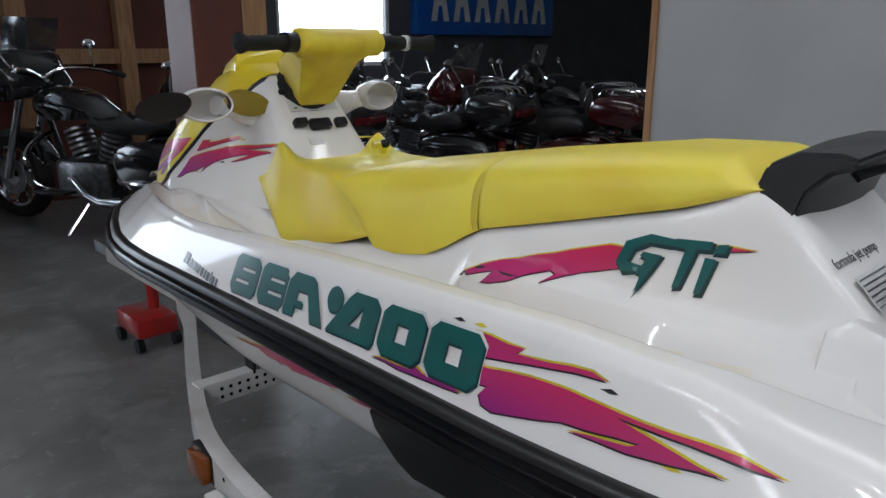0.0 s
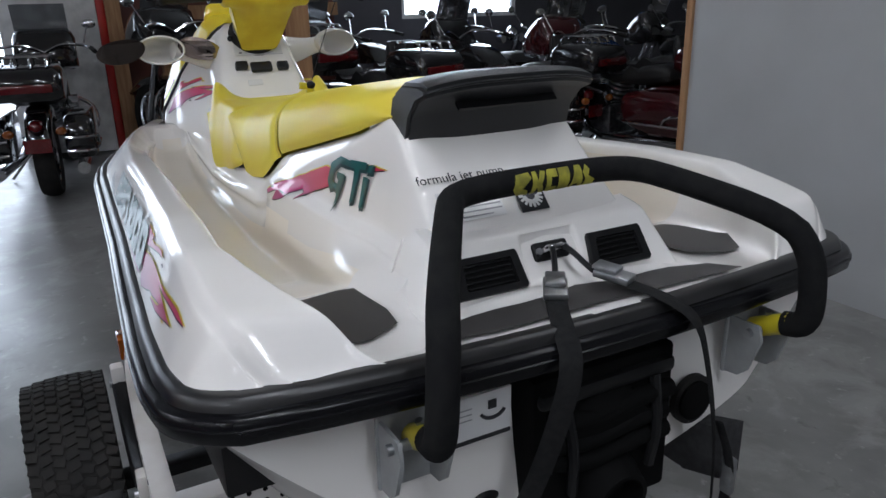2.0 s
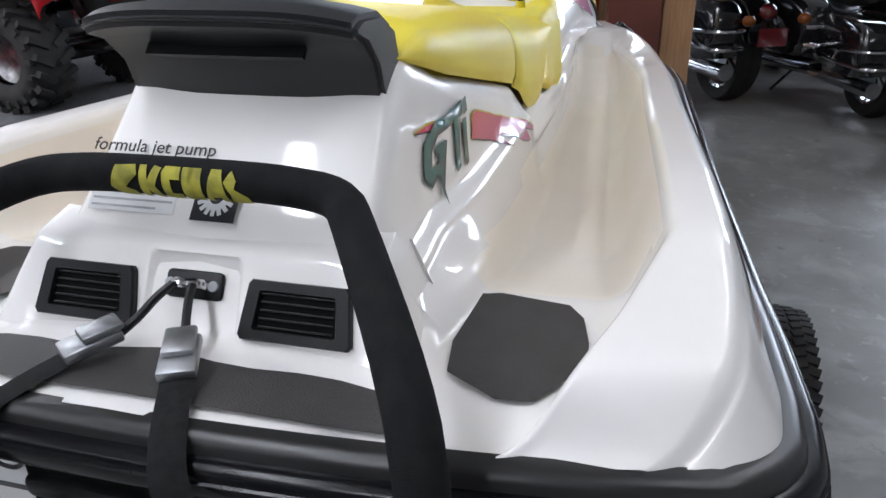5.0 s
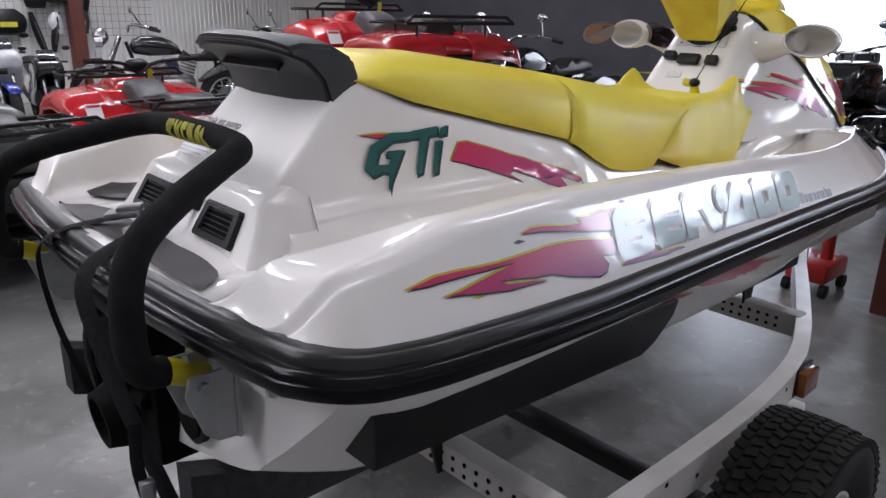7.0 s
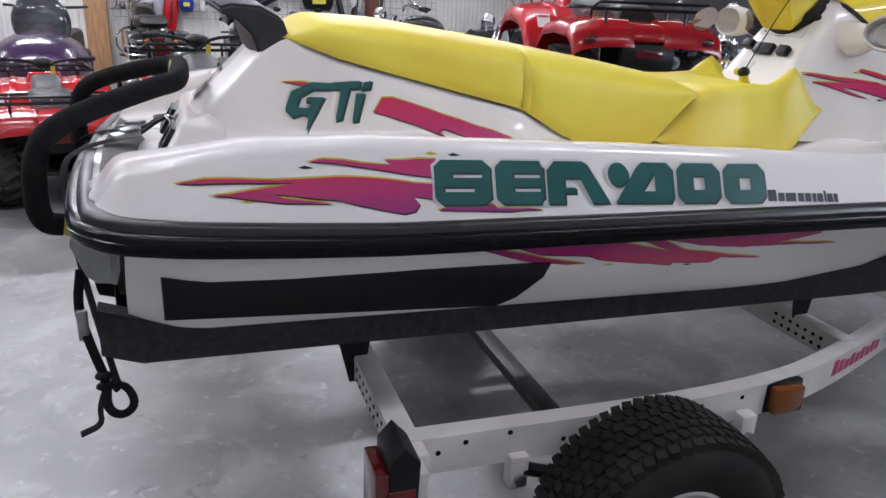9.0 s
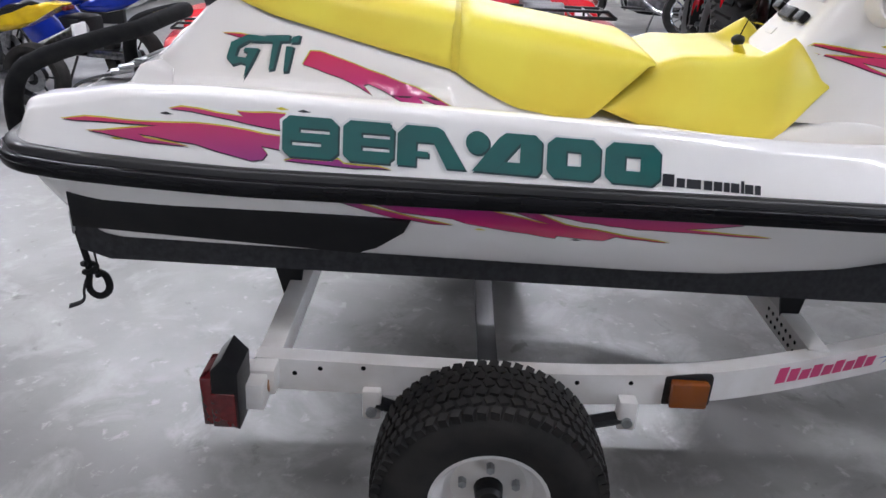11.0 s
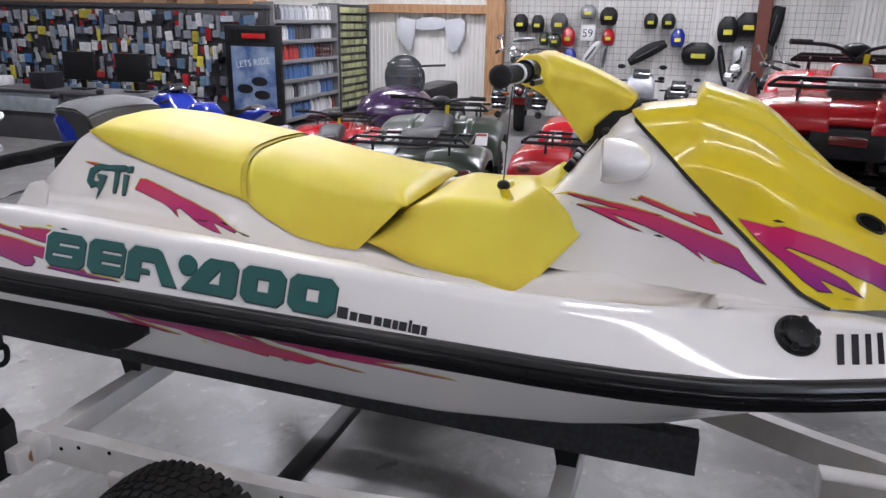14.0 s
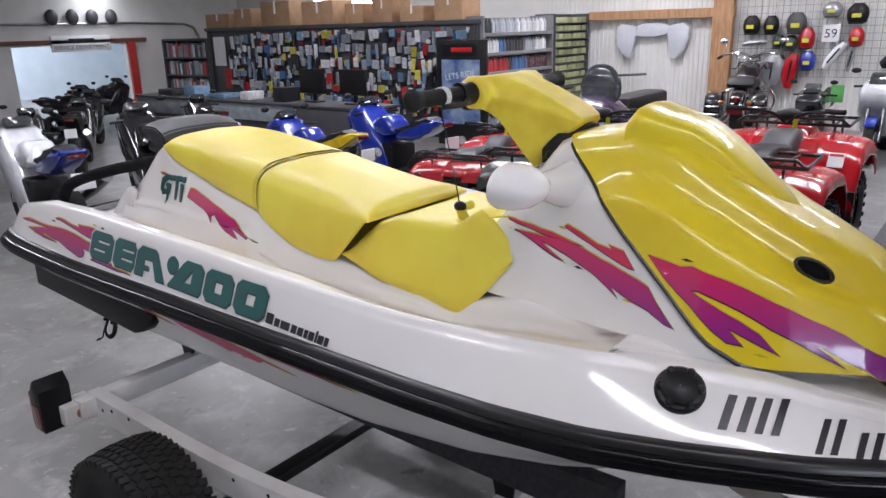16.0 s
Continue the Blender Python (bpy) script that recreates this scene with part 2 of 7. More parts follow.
def soft_curve(keys, width=11):
    """A smooth function through (x, value) keys."""
    xs, vs = np.array(keys, float).T
    fine = np.linspace(xs[0], xs[-1], 400)
    raw = np.interp(fine, xs, vs)
    k = np.hanning(width)
    h = width // 2
    pad = np.r_[2 * raw[0] - raw[h:0:-1], raw, 2 * raw[-1] - raw[-2:-h - 2:-1]]
    sm = np.convolve(pad, k / k.sum(), "valid")
    return lambda x: float(np.interp(x, fine, sm))


def loft(bm, sections, mirror=True):
    """Skins rows of (x, y, z); with mirror the half that is given (y >= 0, ending on the middle) is doubled."""
    rows = []
    for s in sections:
        full = list(s) + [(x, -y, z) for x, y, z in reversed(s[:-1])] if mirror else list(s)
        rows.append([bm.verts.new(p) for p in full])
    for a, b in zip(rows, rows[1:]):
        for k in range(len(a) - 1):
            bm.faces.new((a[k], a[k + 1], b[k + 1], b[k]))
    return rows


# ---------------------------------------------------------------- jet ski
ski = thing("jet_ski", (1.5, 0, 0.57), "white and yellow jet ski with teal and magenta graphics", "jet ski")

B = soft_curve([(0.15, 0.55), (0.17, 0.588), (0.21, 0.615), (0.30, 0.624), (0.5, 0.622), (0.8, 0.610), (1.2, 0.592), (1.6, 0.580), (1.85, 0.572),
                (2.05, 0.566), (2.25, 0.548), (2.42, 0.515), (2.6, 0.460), (2.8, 0.380), (2.95, 0.292), (3.07, 0.18), (3.14, 0.02)])
LEAN = soft_curve([(0.15, 1.0), (1.5, 1.0), (1.9, 1.35), (2.3, 2.0), (2.6, 2.5), (3.14, 2.5)])
ZB = soft_curve([(0.15, 0.945), (0.35, 0.928), (0.7, 0.905), (1.2, 0.888), (1.9, 0.868), (2.46, 0.85), (3.0, 0.855)])
ZT = soft_curve([(0.15, 0.958), (0.166, 0.964), (0.188, 1.006), (0.204, 1.030), (0.225, 1.037), (0.425, 1.066), (0.65, 1.066), (1.25, 1.03), (1.92, 0.985), (2.4, 0.972), (2.7, 0.955), (3.0, 0.90)], 7)
# the rim widens into a block at the stern: at its top, and at its foot
WTOP = soft_curve([(0.15, 0.072), (0.22, 0.070), (0.44, 0.0), (3.0, 0.0)])
# towards the bow the inner edge of the rim lies lower than its crest
WDROP = soft_curve([(0.15, 0.0), (1.6, 0.0), (2.1, 0.034), (2.375, 0.052), (2.42, 0.006), (2.5, 0.0), (3.0, 0.0)], 5)
WFOOT = soft_curve([(0.15, 0.055), (0.26, 0.05), (0.345, 0.01), (0.45, 0.0), (3.0, 0.0)])
ZF = soft_curve([(0.15, 0.948), (0.5, 0.935), (0.62, 0.90), (0.8, 0.85), (1.2, 0.82), (2.1, 0.815), (2.28, 0.84), (2.375, 0.885), (2.40, 0.957), (2.45, 0.966), (3.0, 0.90)], 5)
ZS = soft_curve([(0.15, 0.948), (0.28, 0.942), (0.305, 0.95), (0.35, 1.022), (0.368, 1.036), (0.382, 1.052), (0.44, 1.104), (0.53, 1.195), (0.57, 1.215), (0.68, 1.165),
                 (1.12, 1.055), (1.29, 0.972), (1.48, 0.95), (1.66, 0.925), (1.9, 0.91), (2.1, 0.965), (2.4, 0.985), (2.7, 0.965), (3.0, 0.91)], 7)
YP = soft_curve([(0.15, 0.27), (0.262, 0.262), (0.4, 0.272), (0.5, 0.285), (1.2, 0.28), (1.9, 0.27), (2.1, 0.258), (2.2, 0.25), (2.40, 0.238), (2.44, 0.28), (2.7, 0.22), (2.9, 0.1), (3.0, 0.012)])
YT = soft_curve([(0.15, 0.25), (0.262, 0.235), (0.33, 0.215), (0.37, 0.19), (0.55, 0.168), (0.7, 0.196), (1.0, 0.212), (1.5, 0.215), (1.9, 0.21), (2.2, 0.228), (2.38, 0.225), (2.5, 0.25), (2.7, 0.17), (2.9, 0.07), (3.0, 0.008)])


def stern_bow(x, y):
    return x + 0.13 * y * y * max(0.0, 1 - (x - 0.15) / 0.5)


def deck_section(x):
    b, zb, zt, zf, zs, yp, yt = B(x), ZB(x), ZT(x), ZF(x), ZS(x), YP(x), YT(x)
    g = min(1.0, b / 0.5)
    ln = LEAN(x)
    zf, yi = min(zf, zt - 0.004), b - (0.048 * min(ln, 1.4) + 0.112) * g
    yi = max(yi - WFOOT(x), yp + 0.01)
    wt, wd = WTOP(x), WDROP(x)
    ledge = 1.005 if zs > 1.04 else (zf + zs) / 2
    yl = yt + (yp - yt) * (0.32 if zs > 1.04 else 0.5)
    out2 = yl + (0.022 if zs > 1.04 else 0.0)
    h = zt - zb
    k = min(1, (zt - zf) / 0.1)
    q = 0.048 * (ln - 1) * g
    rows = [(b, zb), (b - 0.004 * g * ln, zb + 0.12 * h), (b - 0.042 * g * ln, zb + 0.80 * h), (b - 0.048 * g * ln, zt - 0.016), (b - 0.060 * g - q, zt - 0.002), (b - 0.070 * g - q, zt), (b - 0.102 * g - q - wt, zt - 0.002 - 0.12 * wt - wd),
            (b - 0.112 * g - q - wt, zt - (0.006 + 0.14 * wt) * k - wd), (b - 0.120 * g - q - wt, zt - (0.022 + 0.14 * wt) * k - wd), (yi + 0.016 * g, zf + 0.25 * (zt - zf)), (yi + 0.006 * g, zf + 0.10 * (zt - zf)), (yi - 0.016 * g, zf + 0.001), (yi - 0.03 * g, zf),
            (yp + 0.03 * g, zf), (yp + 0.012 * g, zf + 0.002), (yp, zf + 0.12 * (zs - zf)), (out2 + 0.003 * g, ledge - 0.022 * g), (out2, ledge - 0.010 * g), (yl + 0.006 * g, min(ledge + 0.002, max(zs, ledge))),
            (yl - 0.002, min(ledge + 0.014 * g, max(zs, ledge))), (yt + 0.012 * g, zs - 0.030 * g), (yt + 0.003 * g, zs - 0.006 * g), (yt - 0.008 * g, zs + 0.002), (yt * 0.8, zs + 0.006), (0.0, zs + 0.012)]
    lo = zf
    rows = [(y if i >= 13 else max(y, min(b, yp + 0.004 * (14 - i))), max(z, lo) if 13 <= i else z) for i, (y, z) in enumerate(rows)]
    rows = chaikin(rows, 2)
    return [(stern_bow(x, max(0.0, y)), max(0.0, y), z) for y, z in rows]


STATIONS = sorted(set(np.round(np.r_[np.linspace(0.155, 0.42, 34), np.linspace(0.42, 0.8, 20), np.linspace(0.8, 2.2, 40), np.linspace(2.2, 3.13, 46)], 4)))
bm = bmesh.new()
rows = loft(bm, [deck_section(float(x)) for x in STATIONS])
bm.faces.new(rows[0])
for f in bm.faces:
    c = f.calc_center_median()
    if 0.5 < c.x < 2.40 and YP(c.x) - 0.012 < abs(c.y) < B(c.x) - 0.11 and c.z < ZT(c.x) - 0.024 - WDROP(c.x):
        f.material_index = 1
deck = part("deck", bm, [GEL, GELIN], ski, "glossy white gelcoat deck with deep footwells", angle=50)

# hull below the bumper
KEEL = soft_curve([(0.2, 0.60), (0.6, 0.575), (1.8, 0.53), (2.3, 0.545), (2.65, 0.605), (2.85, 0.68), (3.0, 0.77), (3.12, 0.84)])
CHZ = soft_curve([(0.2, 0.69), (0.9, 0.675), (1.8, 0.635), (2.3, 0.655), (2.65, 0.72), (2.85, 0.78), (3.0, 0.845)])
CHY = soft_curve([(0.2, 0.40), (0.24, 0.44), (0.29, 0.48), (0.34, 0.495), (0.9, 0.50), (1.6, 0.475), (2.1, 0.43), (2.5, 0.32), (2.8, 0.18), (3.0, 0.06), (3.12, 0.005)], 5)


def hull_section(x):
    b, top, cy, cz, k = B(x) - 0.008, ZB(x) - 0.04, CHY(x), CHZ(x), KEEL(x)
    cy = min(cy, b - 0.002)
    rows = [(b, top + 0.02), (b - 0.01, top - 0.02), (cy + 0.4 * (b - cy), cz + (top - cz) * 0.38), (cy + 0.012, cz + 0.02), (cy - 0.02, cz - 0.012), (cy * 0.5, (cz + k) / 2 - 0.01), (0.0, k)]
    return [(stern_bow(x, y) + 0.0, y, z) for y, z in chaikin([(max(0, y), z) for y, z in rows], 2)]


bm = bmesh.new()
rows = loft(bm, [hull_section(float(x)) for x in np.r_[np.linspace(0.2, 0.36, 11), np.linspace(0.4, 3.12, 68)]])
bm.faces.new(rows[0])
hull = part("hull", bm, GEL, ski, "white fibreglass hull below the rub rail", angle=50)


def rail_path(off, dz, x0=0.155, ends=True):
    xs = np.r_[np.linspace(0.155, 0.3, 14), np.linspace(0.34, 2.3, 40), np.linspace(2.35, 3.13, 26)]
    side = [(stern_bow(float(x), B(float(x))), B(float(x)), ZB(float(x))) for x in xs]
    return side


def rail_loop(profile, material, name, label):
    """The rub rail round the whole deck edge: profile of (outwards, up)."""
    side = rail_path(0, 0)
    stern = [(stern_bow(0.152, y), y, ZB(0.15)) for y in np.linspace(0.0, 0.47, 12)]
    half = stern + side
    path = [Vector(p) for p in half] + [Vector((p[0], -p[1], p[2])) for p in reversed(half[1:])]
    n = len(path)
    bm = bmesh.new()
    rings = []
    for i, p in enumerate(path):
        t = path[(i + 1) % n] - path[i - 1]
        out = Vector((t.y, -t.x, 0)).normalized()
        if out.dot(Vector((p.x - 1.3, p.y, 0))) < 0:
            out.negate()
        rings.append([bm.verts.new(p + out * o + Vector((0, 0, u))) for o, u in profile])
    for i in range(n):
        a, b = rings[i], rings[(i + 1) % n]
        for k in range(len(a) - 1):
            bm.faces.new((a[k], a[k + 1], b[k + 1], b[k]))
    return part(name, bm, material, ski, label, angle=60)


rail_loop(chaikin([(-0.010, 0.013), (0.007, 0.014), (0.015, 0.008), (0.019, -0.006)], 1), BUMPG, "rail_insert", "grey upper strip of the rub rail")
rail_loop(chaikin([(0.016, -0.003), (0.03, -0.004), (0.036, -0.012), (0.036, -0.034), (0.03, -0.042), (0.012, -0.044), (-0.012, -0.044)], 2), BUMPM, "rub_rail", "black vinyl rub rail")
rail_loop([(0.034, -0.016), (0.0385, -0.018), (0.0385, -0.021), (0.034, -0.023)], BUMPM, "rail_rib", "")

# sponson on each side of the hull
for s in (1, -1):
    bm = bmesh.new()
    prof = [(0.292, 0.83), (1.05, 0.795), (1.035, 0.765), (0.975, 0.725), (0.93, 0.71), (0.292, 0.748)]
    prism(bm, prof, s * 0.47, s * 0.575, "y", 0.006)
    part("sponson", bm, BLACKP, ski, "black plastic side sponson")

# rear platform mats and side mats
def sheet(name, outline, z, material, parent, label="", lift=0.006, bv=None, grooves=0):
    """A thin mat laid on the deck: an outline in x and y, dropped on to the surface below."""
    bm = bmesh.new()
    f = bm.faces.new([bm.verts.new((x, y, z)) for x, y in outline])
    for k in np.arange(-0.5, 0.5, 0.03):
        bmesh.ops.bisect_plane(bm, geom=bm.verts[:] + bm.edges[:] + bm.faces[:], plane_co=(0, k, 0), plane_no=(0, 1, 0))
    for k in np.arange(0.1, 0.9, 0.02):
        bmesh.ops.bisect_plane(bm, geom=bm.verts[:] + bm.edges[:] + bm.faces[:], plane_co=(k, 0, 0), plane_no=(1, 0, 0))
    for v in bm.verts:
        hit = bv.ray_cast(Vector((v.co.x, v.co.y, 1.6)), Vector((0, 0, -1)))
        if hit[0] is not None and hit[0].z < z + 0.03:
            v.co.z = hit[0].z + lift
        else:
            v.co.z = z
    bmesh.ops.recalc_face_normals(bm, faces=bm.faces)
    return part(name, bm, material, parent, label)


def tree_of(ob):
    bm = bmesh.new()
    bm.from_mesh(ob.data)
    t = BVHTree.FromBMesh(bm)
    bm.free()
    return t


DECKT = tree_of(deck)
HALF_MAT = [(0.259, 0.0), (0.245, 0.085), (0.256, 0.18), (0.248, 0.265), (0.205, 0.298), (0.190, 0.312), (0.184, 0.29), (0.176, 0.1), (0.174, 0.0)]
centre_mat = chaikin(HALF_MAT + [(x, -y) for x, y in HALF_MAT[-2:0:-1]] + HALF_MAT[:1], 1)[:-1]
sheet("traction_mat", centre_mat, 0.945, MATM, ski, "dark grey rubber mat on the rear platform", bv=DECKT)
for s in (1, -1):
    o = [(0.30, 0.298), (0.264, 0.355), (0.266, 0.392), (0.335, 0.437), (0.39, 0.434), (0.445, 0.424), (0.474, 0.405), (0.488, 0.32), (0.478, 0.298), (0.36, 0.289)]
    sheet("traction_mat", [(x, s * y) for x, y in o], 0.94, MATM, ski, "dark grey rubber foot mat", bv=DECKT)

# housing of the engine vents on the sloping rear face: two blocks with a recess for the tow eye between them
FACE = [(0.284, 0.936), (0.288, 0.942), (0.2925, 0.950), (0.315, 0.988), (0.3375, 1.026), (0.3415, 1.033), (0.348, 1.0385), (0.362, 1.043), (0.40, 1.052)]
bm = bmesh.new()
S = []
for y, deep, back in ((-0.272, 0, 1), (-0.268, 0, 1), (-0.262, 0, 0.1), (-0.258, 0, 0.02), (-0.252, 0, 0), (-0.16, 0, 0), (-0.066, 0, 0), (-0.061, 0, 0), (-0.058, 0.15, 0), (-0.053, 0.9, 0), (-0.049, 1, 0), (0.0, 1, 0),
                      (0.049, 1, 0), (0.053, 0.9, 0), (0.058, 0.15, 0), (0.061, 0, 0), (0.066, 0, 0), (0.16, 0, 0), (0.252, 0, 0), (0.258, 0, 0.02), (0.262, 0, 0.1), (0.268, 0, 1), (0.272, 0, 1)):
    lean = 0.42 if abs(y) > 0.2 else 0.0
    S.append([(x + (0.43 - x) * back + 0.013 * deep * (1.0 if z < 1.02 else max(0.0, (1.034 - z) / 0.014)), y - math.copysign(lean * (z - 0.94), y), z - 0.02 * (back == 1)) for x, z in FACE])
loft(bm, S, mirror=False)
part("vent_housing", bm, GEL, ski, "white moulded housing round the engine vents", angle=50)


def slope_frame(y, x=0.3135, z=0.9865):
    """A frame on the vent face: local x across, local y up the slope, local z outwards."""
    up = Vector((0.045, 0, 0.076)).normalized()
    out = Vector((-up.z, 0, up.x))
    return Matrix.Translation((x, y, z)) @ Matrix(((0, up.x, out.x), (-1, up.y, out.y), (0, up.z, out.z))).to_4x4()


for s in (1, -1):
    m = slope_frame(s * 0.131)
    bm = bmesh.new()
    ring = [(0.066, -0.028), (0.062, -0.033), (-0.062, -0.033), (-0.066, -0.028), (-0.059, 0.028), (-0.055, 0.033), (0.055, 0.033), (0.059, 0.028)]
    hole = [(0.047, -0.019), (0.045, -0.021), (-0.045, -0.021), (-0.047, -0.019), (-0.043, 0.019), (-0.041, 0.021), (0.041, 0.021), (0.043, 0.019)]
    loops = [[bm.verts.new(m @ Vector((x * k, y * k, h))) for x, y in pts] for pts, k, h in ((ring, 1.0, -0.002), (ring, 1.0, 0.006), (ring, 0.97, 0.009), (hole, 1.03, 0.009), (hole, 1.0, 0.006), (hole, 1.0, -0.001))]
    for a, b in zip(loops, loops[1:]):
        for k in range(8):
            bm.faces.new((a[k], a[(k + 1) % 8], b[(k + 1) % 8], b[k]))
    vent = part("engine_vent", bm, BLACKP, ski, "black plastic louvred engine vent", angle=30)
    # flat black sheet: the shade behind the louvres, put into colour
    part("vent_backing", boxbm(-0.05, 0.05, -0.024, 0.024, 0.0005, 0.0015, m=m), SHADEBLACK, vent)
    for k in range(5):
        part("louvre", boxbm(-0.043, 0.043, -0.0185 + k * 0.009, -0.0165 + k * 0.009, 0.0015, 0.0065, 0.0005, m), BLACKP, vent)
m = slope_frame(0, 0.332, 0.998)
hookp = part("hook_plate", boxbm(-0.036, 0.036, -0.016, 0.016, 0, 0.010, 0.006, m), BLACKP, ski, "black plate of the rear tow eye")
part("tow_eye", tubebm([m @ Vector(p) for p in ((-0.018, 0, 0.008), (-0.014, 0.002, 0.024), (0.0, 0.0, 0.028), (0.014, 0.002, 0.024), (0.018, 0, 0.008))], 0.0055, 8, smooth=1), CHROME, hookp, "chrome tow eye")
for k in (-1, 1):
    part("bolt", disc(bmesh.new(), m @ Vector((k * 0.027, 0, 0.012)), m.to_3x3() @ Vector((0, 0, 1)), 0.006, 0.004, 10), STEEL, hookp)


# seat: rear and front cushion, knee pad
SLOW = soft_curve([(0.555, 1.212), (0.68, 1.168), (0.9, 1.112), (1.12, 1.058), (1.22, 1.0), (1.29, 0.968), (1.40, 0.948), (1.48, 0.948)])
STOP = soft_curve([(0.55, 1.205), (0.58, 1.235), (0.64, 1.255), (0.8, 1.248), (1.11, 1.205), (1.25, 1.182), (1.45, 1.15), (1.64, 1.115)])


def seat_section(x, low, top, w, crown=0.6):
    h = top - low
    pts = [(w + 0.004, low), (w + 0.012, low + 0.18 * h), (w + 0.004, low + 0.62 * h), (w - 0.022, top - 0.16 * h), (w - 0.07, top - 0.03 * h), (w * 0.35, top), (0.0, top + 0.003)]
    return [(x, y, z) for y, z in chaikin(pts, 2)]


bm = bmesh.new()
xs = np.r_[np.linspace(0.555, 0.66, 12), np.linspace(0.68, 1.128, 22)]
S = []
for x in xs:
    k = min(1.0, max(0.0, (x - 0.545) / 0.075)) ** 0.5
    S.append(seat_section(float(x), SLOW(x), SLOW(x) + (STOP(x) - SLOW(x)) * (0.25 + 0.75 * k), (YT(x) + 0.004) * (0.86 + 0.14 * k) - (0.006 if x > 1.12 else 0)))
loft(bm, S)
bm.faces.new([v for v in bm.verts[:len(S[0]) * 2 - 1]])
seat = part("seat", bm, SEATM, ski, "long yellow vinyl saddle, scuffed", angle=60)
bm = bmesh.new()
S = []
for x in np.linspace(1.136, 1.625, 34):
    low = SLOW(min(x, 1.48)) if x < 1.48 else 0.948 + (x - 1.48) / 0.15 * 0.155
    top = STOP(x) - (0.012 * max(0, (1.16 - x) / 0.024)) - 0.02 * max(0, (x - 1.58) / 0.045) ** 2
    low = min(low, top - 0.012)
    S.append(seat_section(float(x), low, top, 0.222 - 0.012 * max(0, (1.16 - x) / 0.024)))
rows = loft(bm, S)
bm.faces.new(rows[-1])
part("seat_front", bm, SEATM, seat, "front half of the yellow saddle", angle=60)
bm = bmesh.new()
S = [[(x, y * k, z if i else z) for i, (xx, y, z) in enumerate(seat_section(1.13, SLOW(1.13), STOP(1.13) - 0.006, 0.216))] for x, k in ((1.123, 1.0), (1.129, 1.008), (1.136, 1.008), (1.142, 1.0))]
loft(bm, S)
part("seat_seam", bm, SEAMSHADE, seat, "seam across the saddle, its fold shaded in darker yellow", angle=60)

KLOW = soft_curve([(1.50, 0.972), (1.58, 0.945), (1.66, 0.922), (1.8, 0.898), (1.92, 0.873), (1.99, 0.94), (2.075, 1.045)])
KTOP = soft_curve([(1.50, 0.982), (1.56, 1.03), (1.635, 1.085), (1.70, 1.108), (1.8, 1.108), (1.9, 1.115), (1.97, 1.165), (2.0, 1.14), (2.075, 1.055)])
bm = bmesh.new()
S = []
for x in np.linspace(1.502, 2.072, 40):
    w = np.interp(x, [1.5, 1.62, 1.8, 1.93, 2.075], [0.212, 0.226, 0.215, 0.222, 0.196])
    top, low = KTOP(x), KLOW(x)
    mid = top if x < 1.86 else top - (x - 1.86) * 0.55
    pts = [(w, low), (w + 0.01, low + 0.15 * (top - low)), (w - 0.006, low + 0.6 * (top - low)), (w - 0.022, top - 0.012), (w - 0.045, top), (w * 0.55, min(top, mid) - 0.004), (0.0, min(top, mid) - 0.004)]
    S.append([(float(x), y, z) for y, z in chaikin(pts, 2)])
loft(bm, S)
bm.faces.new([v for v in bm.verts[:len(S[0]) * 2 - 1]])
knee = part("knee_pad", bm, SEATM, ski, "yellow vinyl knee pad round the fuel console", angle=60)

# steering cowl and hood
def seam_z(x):
    return float(np.interp(x, [2.14, 2.17, 2.58, 2.70], [1.36, 1.335, 0.985, 0.93]))


CTOP = soft_curve([(1.93, 1.06), (2.0, 1.15), (2.14, 1.335), (2.20, 1.35), (2.33, 1.37), (2.45, 1.335), (2.55, 1.275), (2.65, 1.215), (2.81, 1.135), (2.93, 1.02), (2.985, 0.93)])
CBASE = soft_curve([(1.93, 0.19), (2.05, 0.212), (2.3, 0.246), (2.42, 0.262), (2.55, 0.285), (2.7, 0.262), (2.85, 0.185), (2.95, 0.09), (2.985, 0.02)])
CSH = soft_curve([(1.93, 0.155), (2.0, 0.142), (2.14, 0.108), (2.3, 0.122), (2.5, 0.135), (2.7, 0.115), (2.85, 0.075), (2.985, 0.012)])


def body_section(x):
    """Half section of cowl and hood, from the deck up to the middle."""
    t, b, sh = CTOP(x), CBASE(x), CSH(x)
    z0 = min(0.955, t - 0.02)
    k = min(1.0, max(0.0, (x - 2.17) / 0.2))
    f = 0.6 + 0.10 * k - 0.10 * max(0.0, (x - 2.45) / 0.4)
    h = t - z0
    ridge = sh + (b - sh) * (0.42 + 0.17 * k)
    return chaikin([(b, z0), (b - 0.010, z0 + 0.22 * h), (ridge + 0.012 * k, z0 + (f - 0.07) * h), (ridge + 0.004 * k, z0 + f * h), (ridge - 0.02 * k, z0 + (f + 0.03) * h), (sh + 0.022, t - 0.075 * min(1, h / 0.2)), (sh + 0.012, t - 0.045 * min(1, (t - z0) / 0.2)), (sh - 0.02, t - 0.004), (sh * 0.4, t), (0.0, t + 0.002)], 3)


def resample(sec, n, z_from=None, z_to=None, grow=0.0):
    pts = np.array(sec)
    d = np.r_[0, np.cumsum(np.hypot(*np.diff(pts, axis=0).T))]
    lo, hi = 0.0, d[-1]
    if z_from is not None:
        lo = float(np.interp(z_from, pts[:, 1], d))
    if z_to is not None:
        hi = float(np.interp(z_to, pts[:, 1], d))
    u = np.linspace(lo, hi, n)
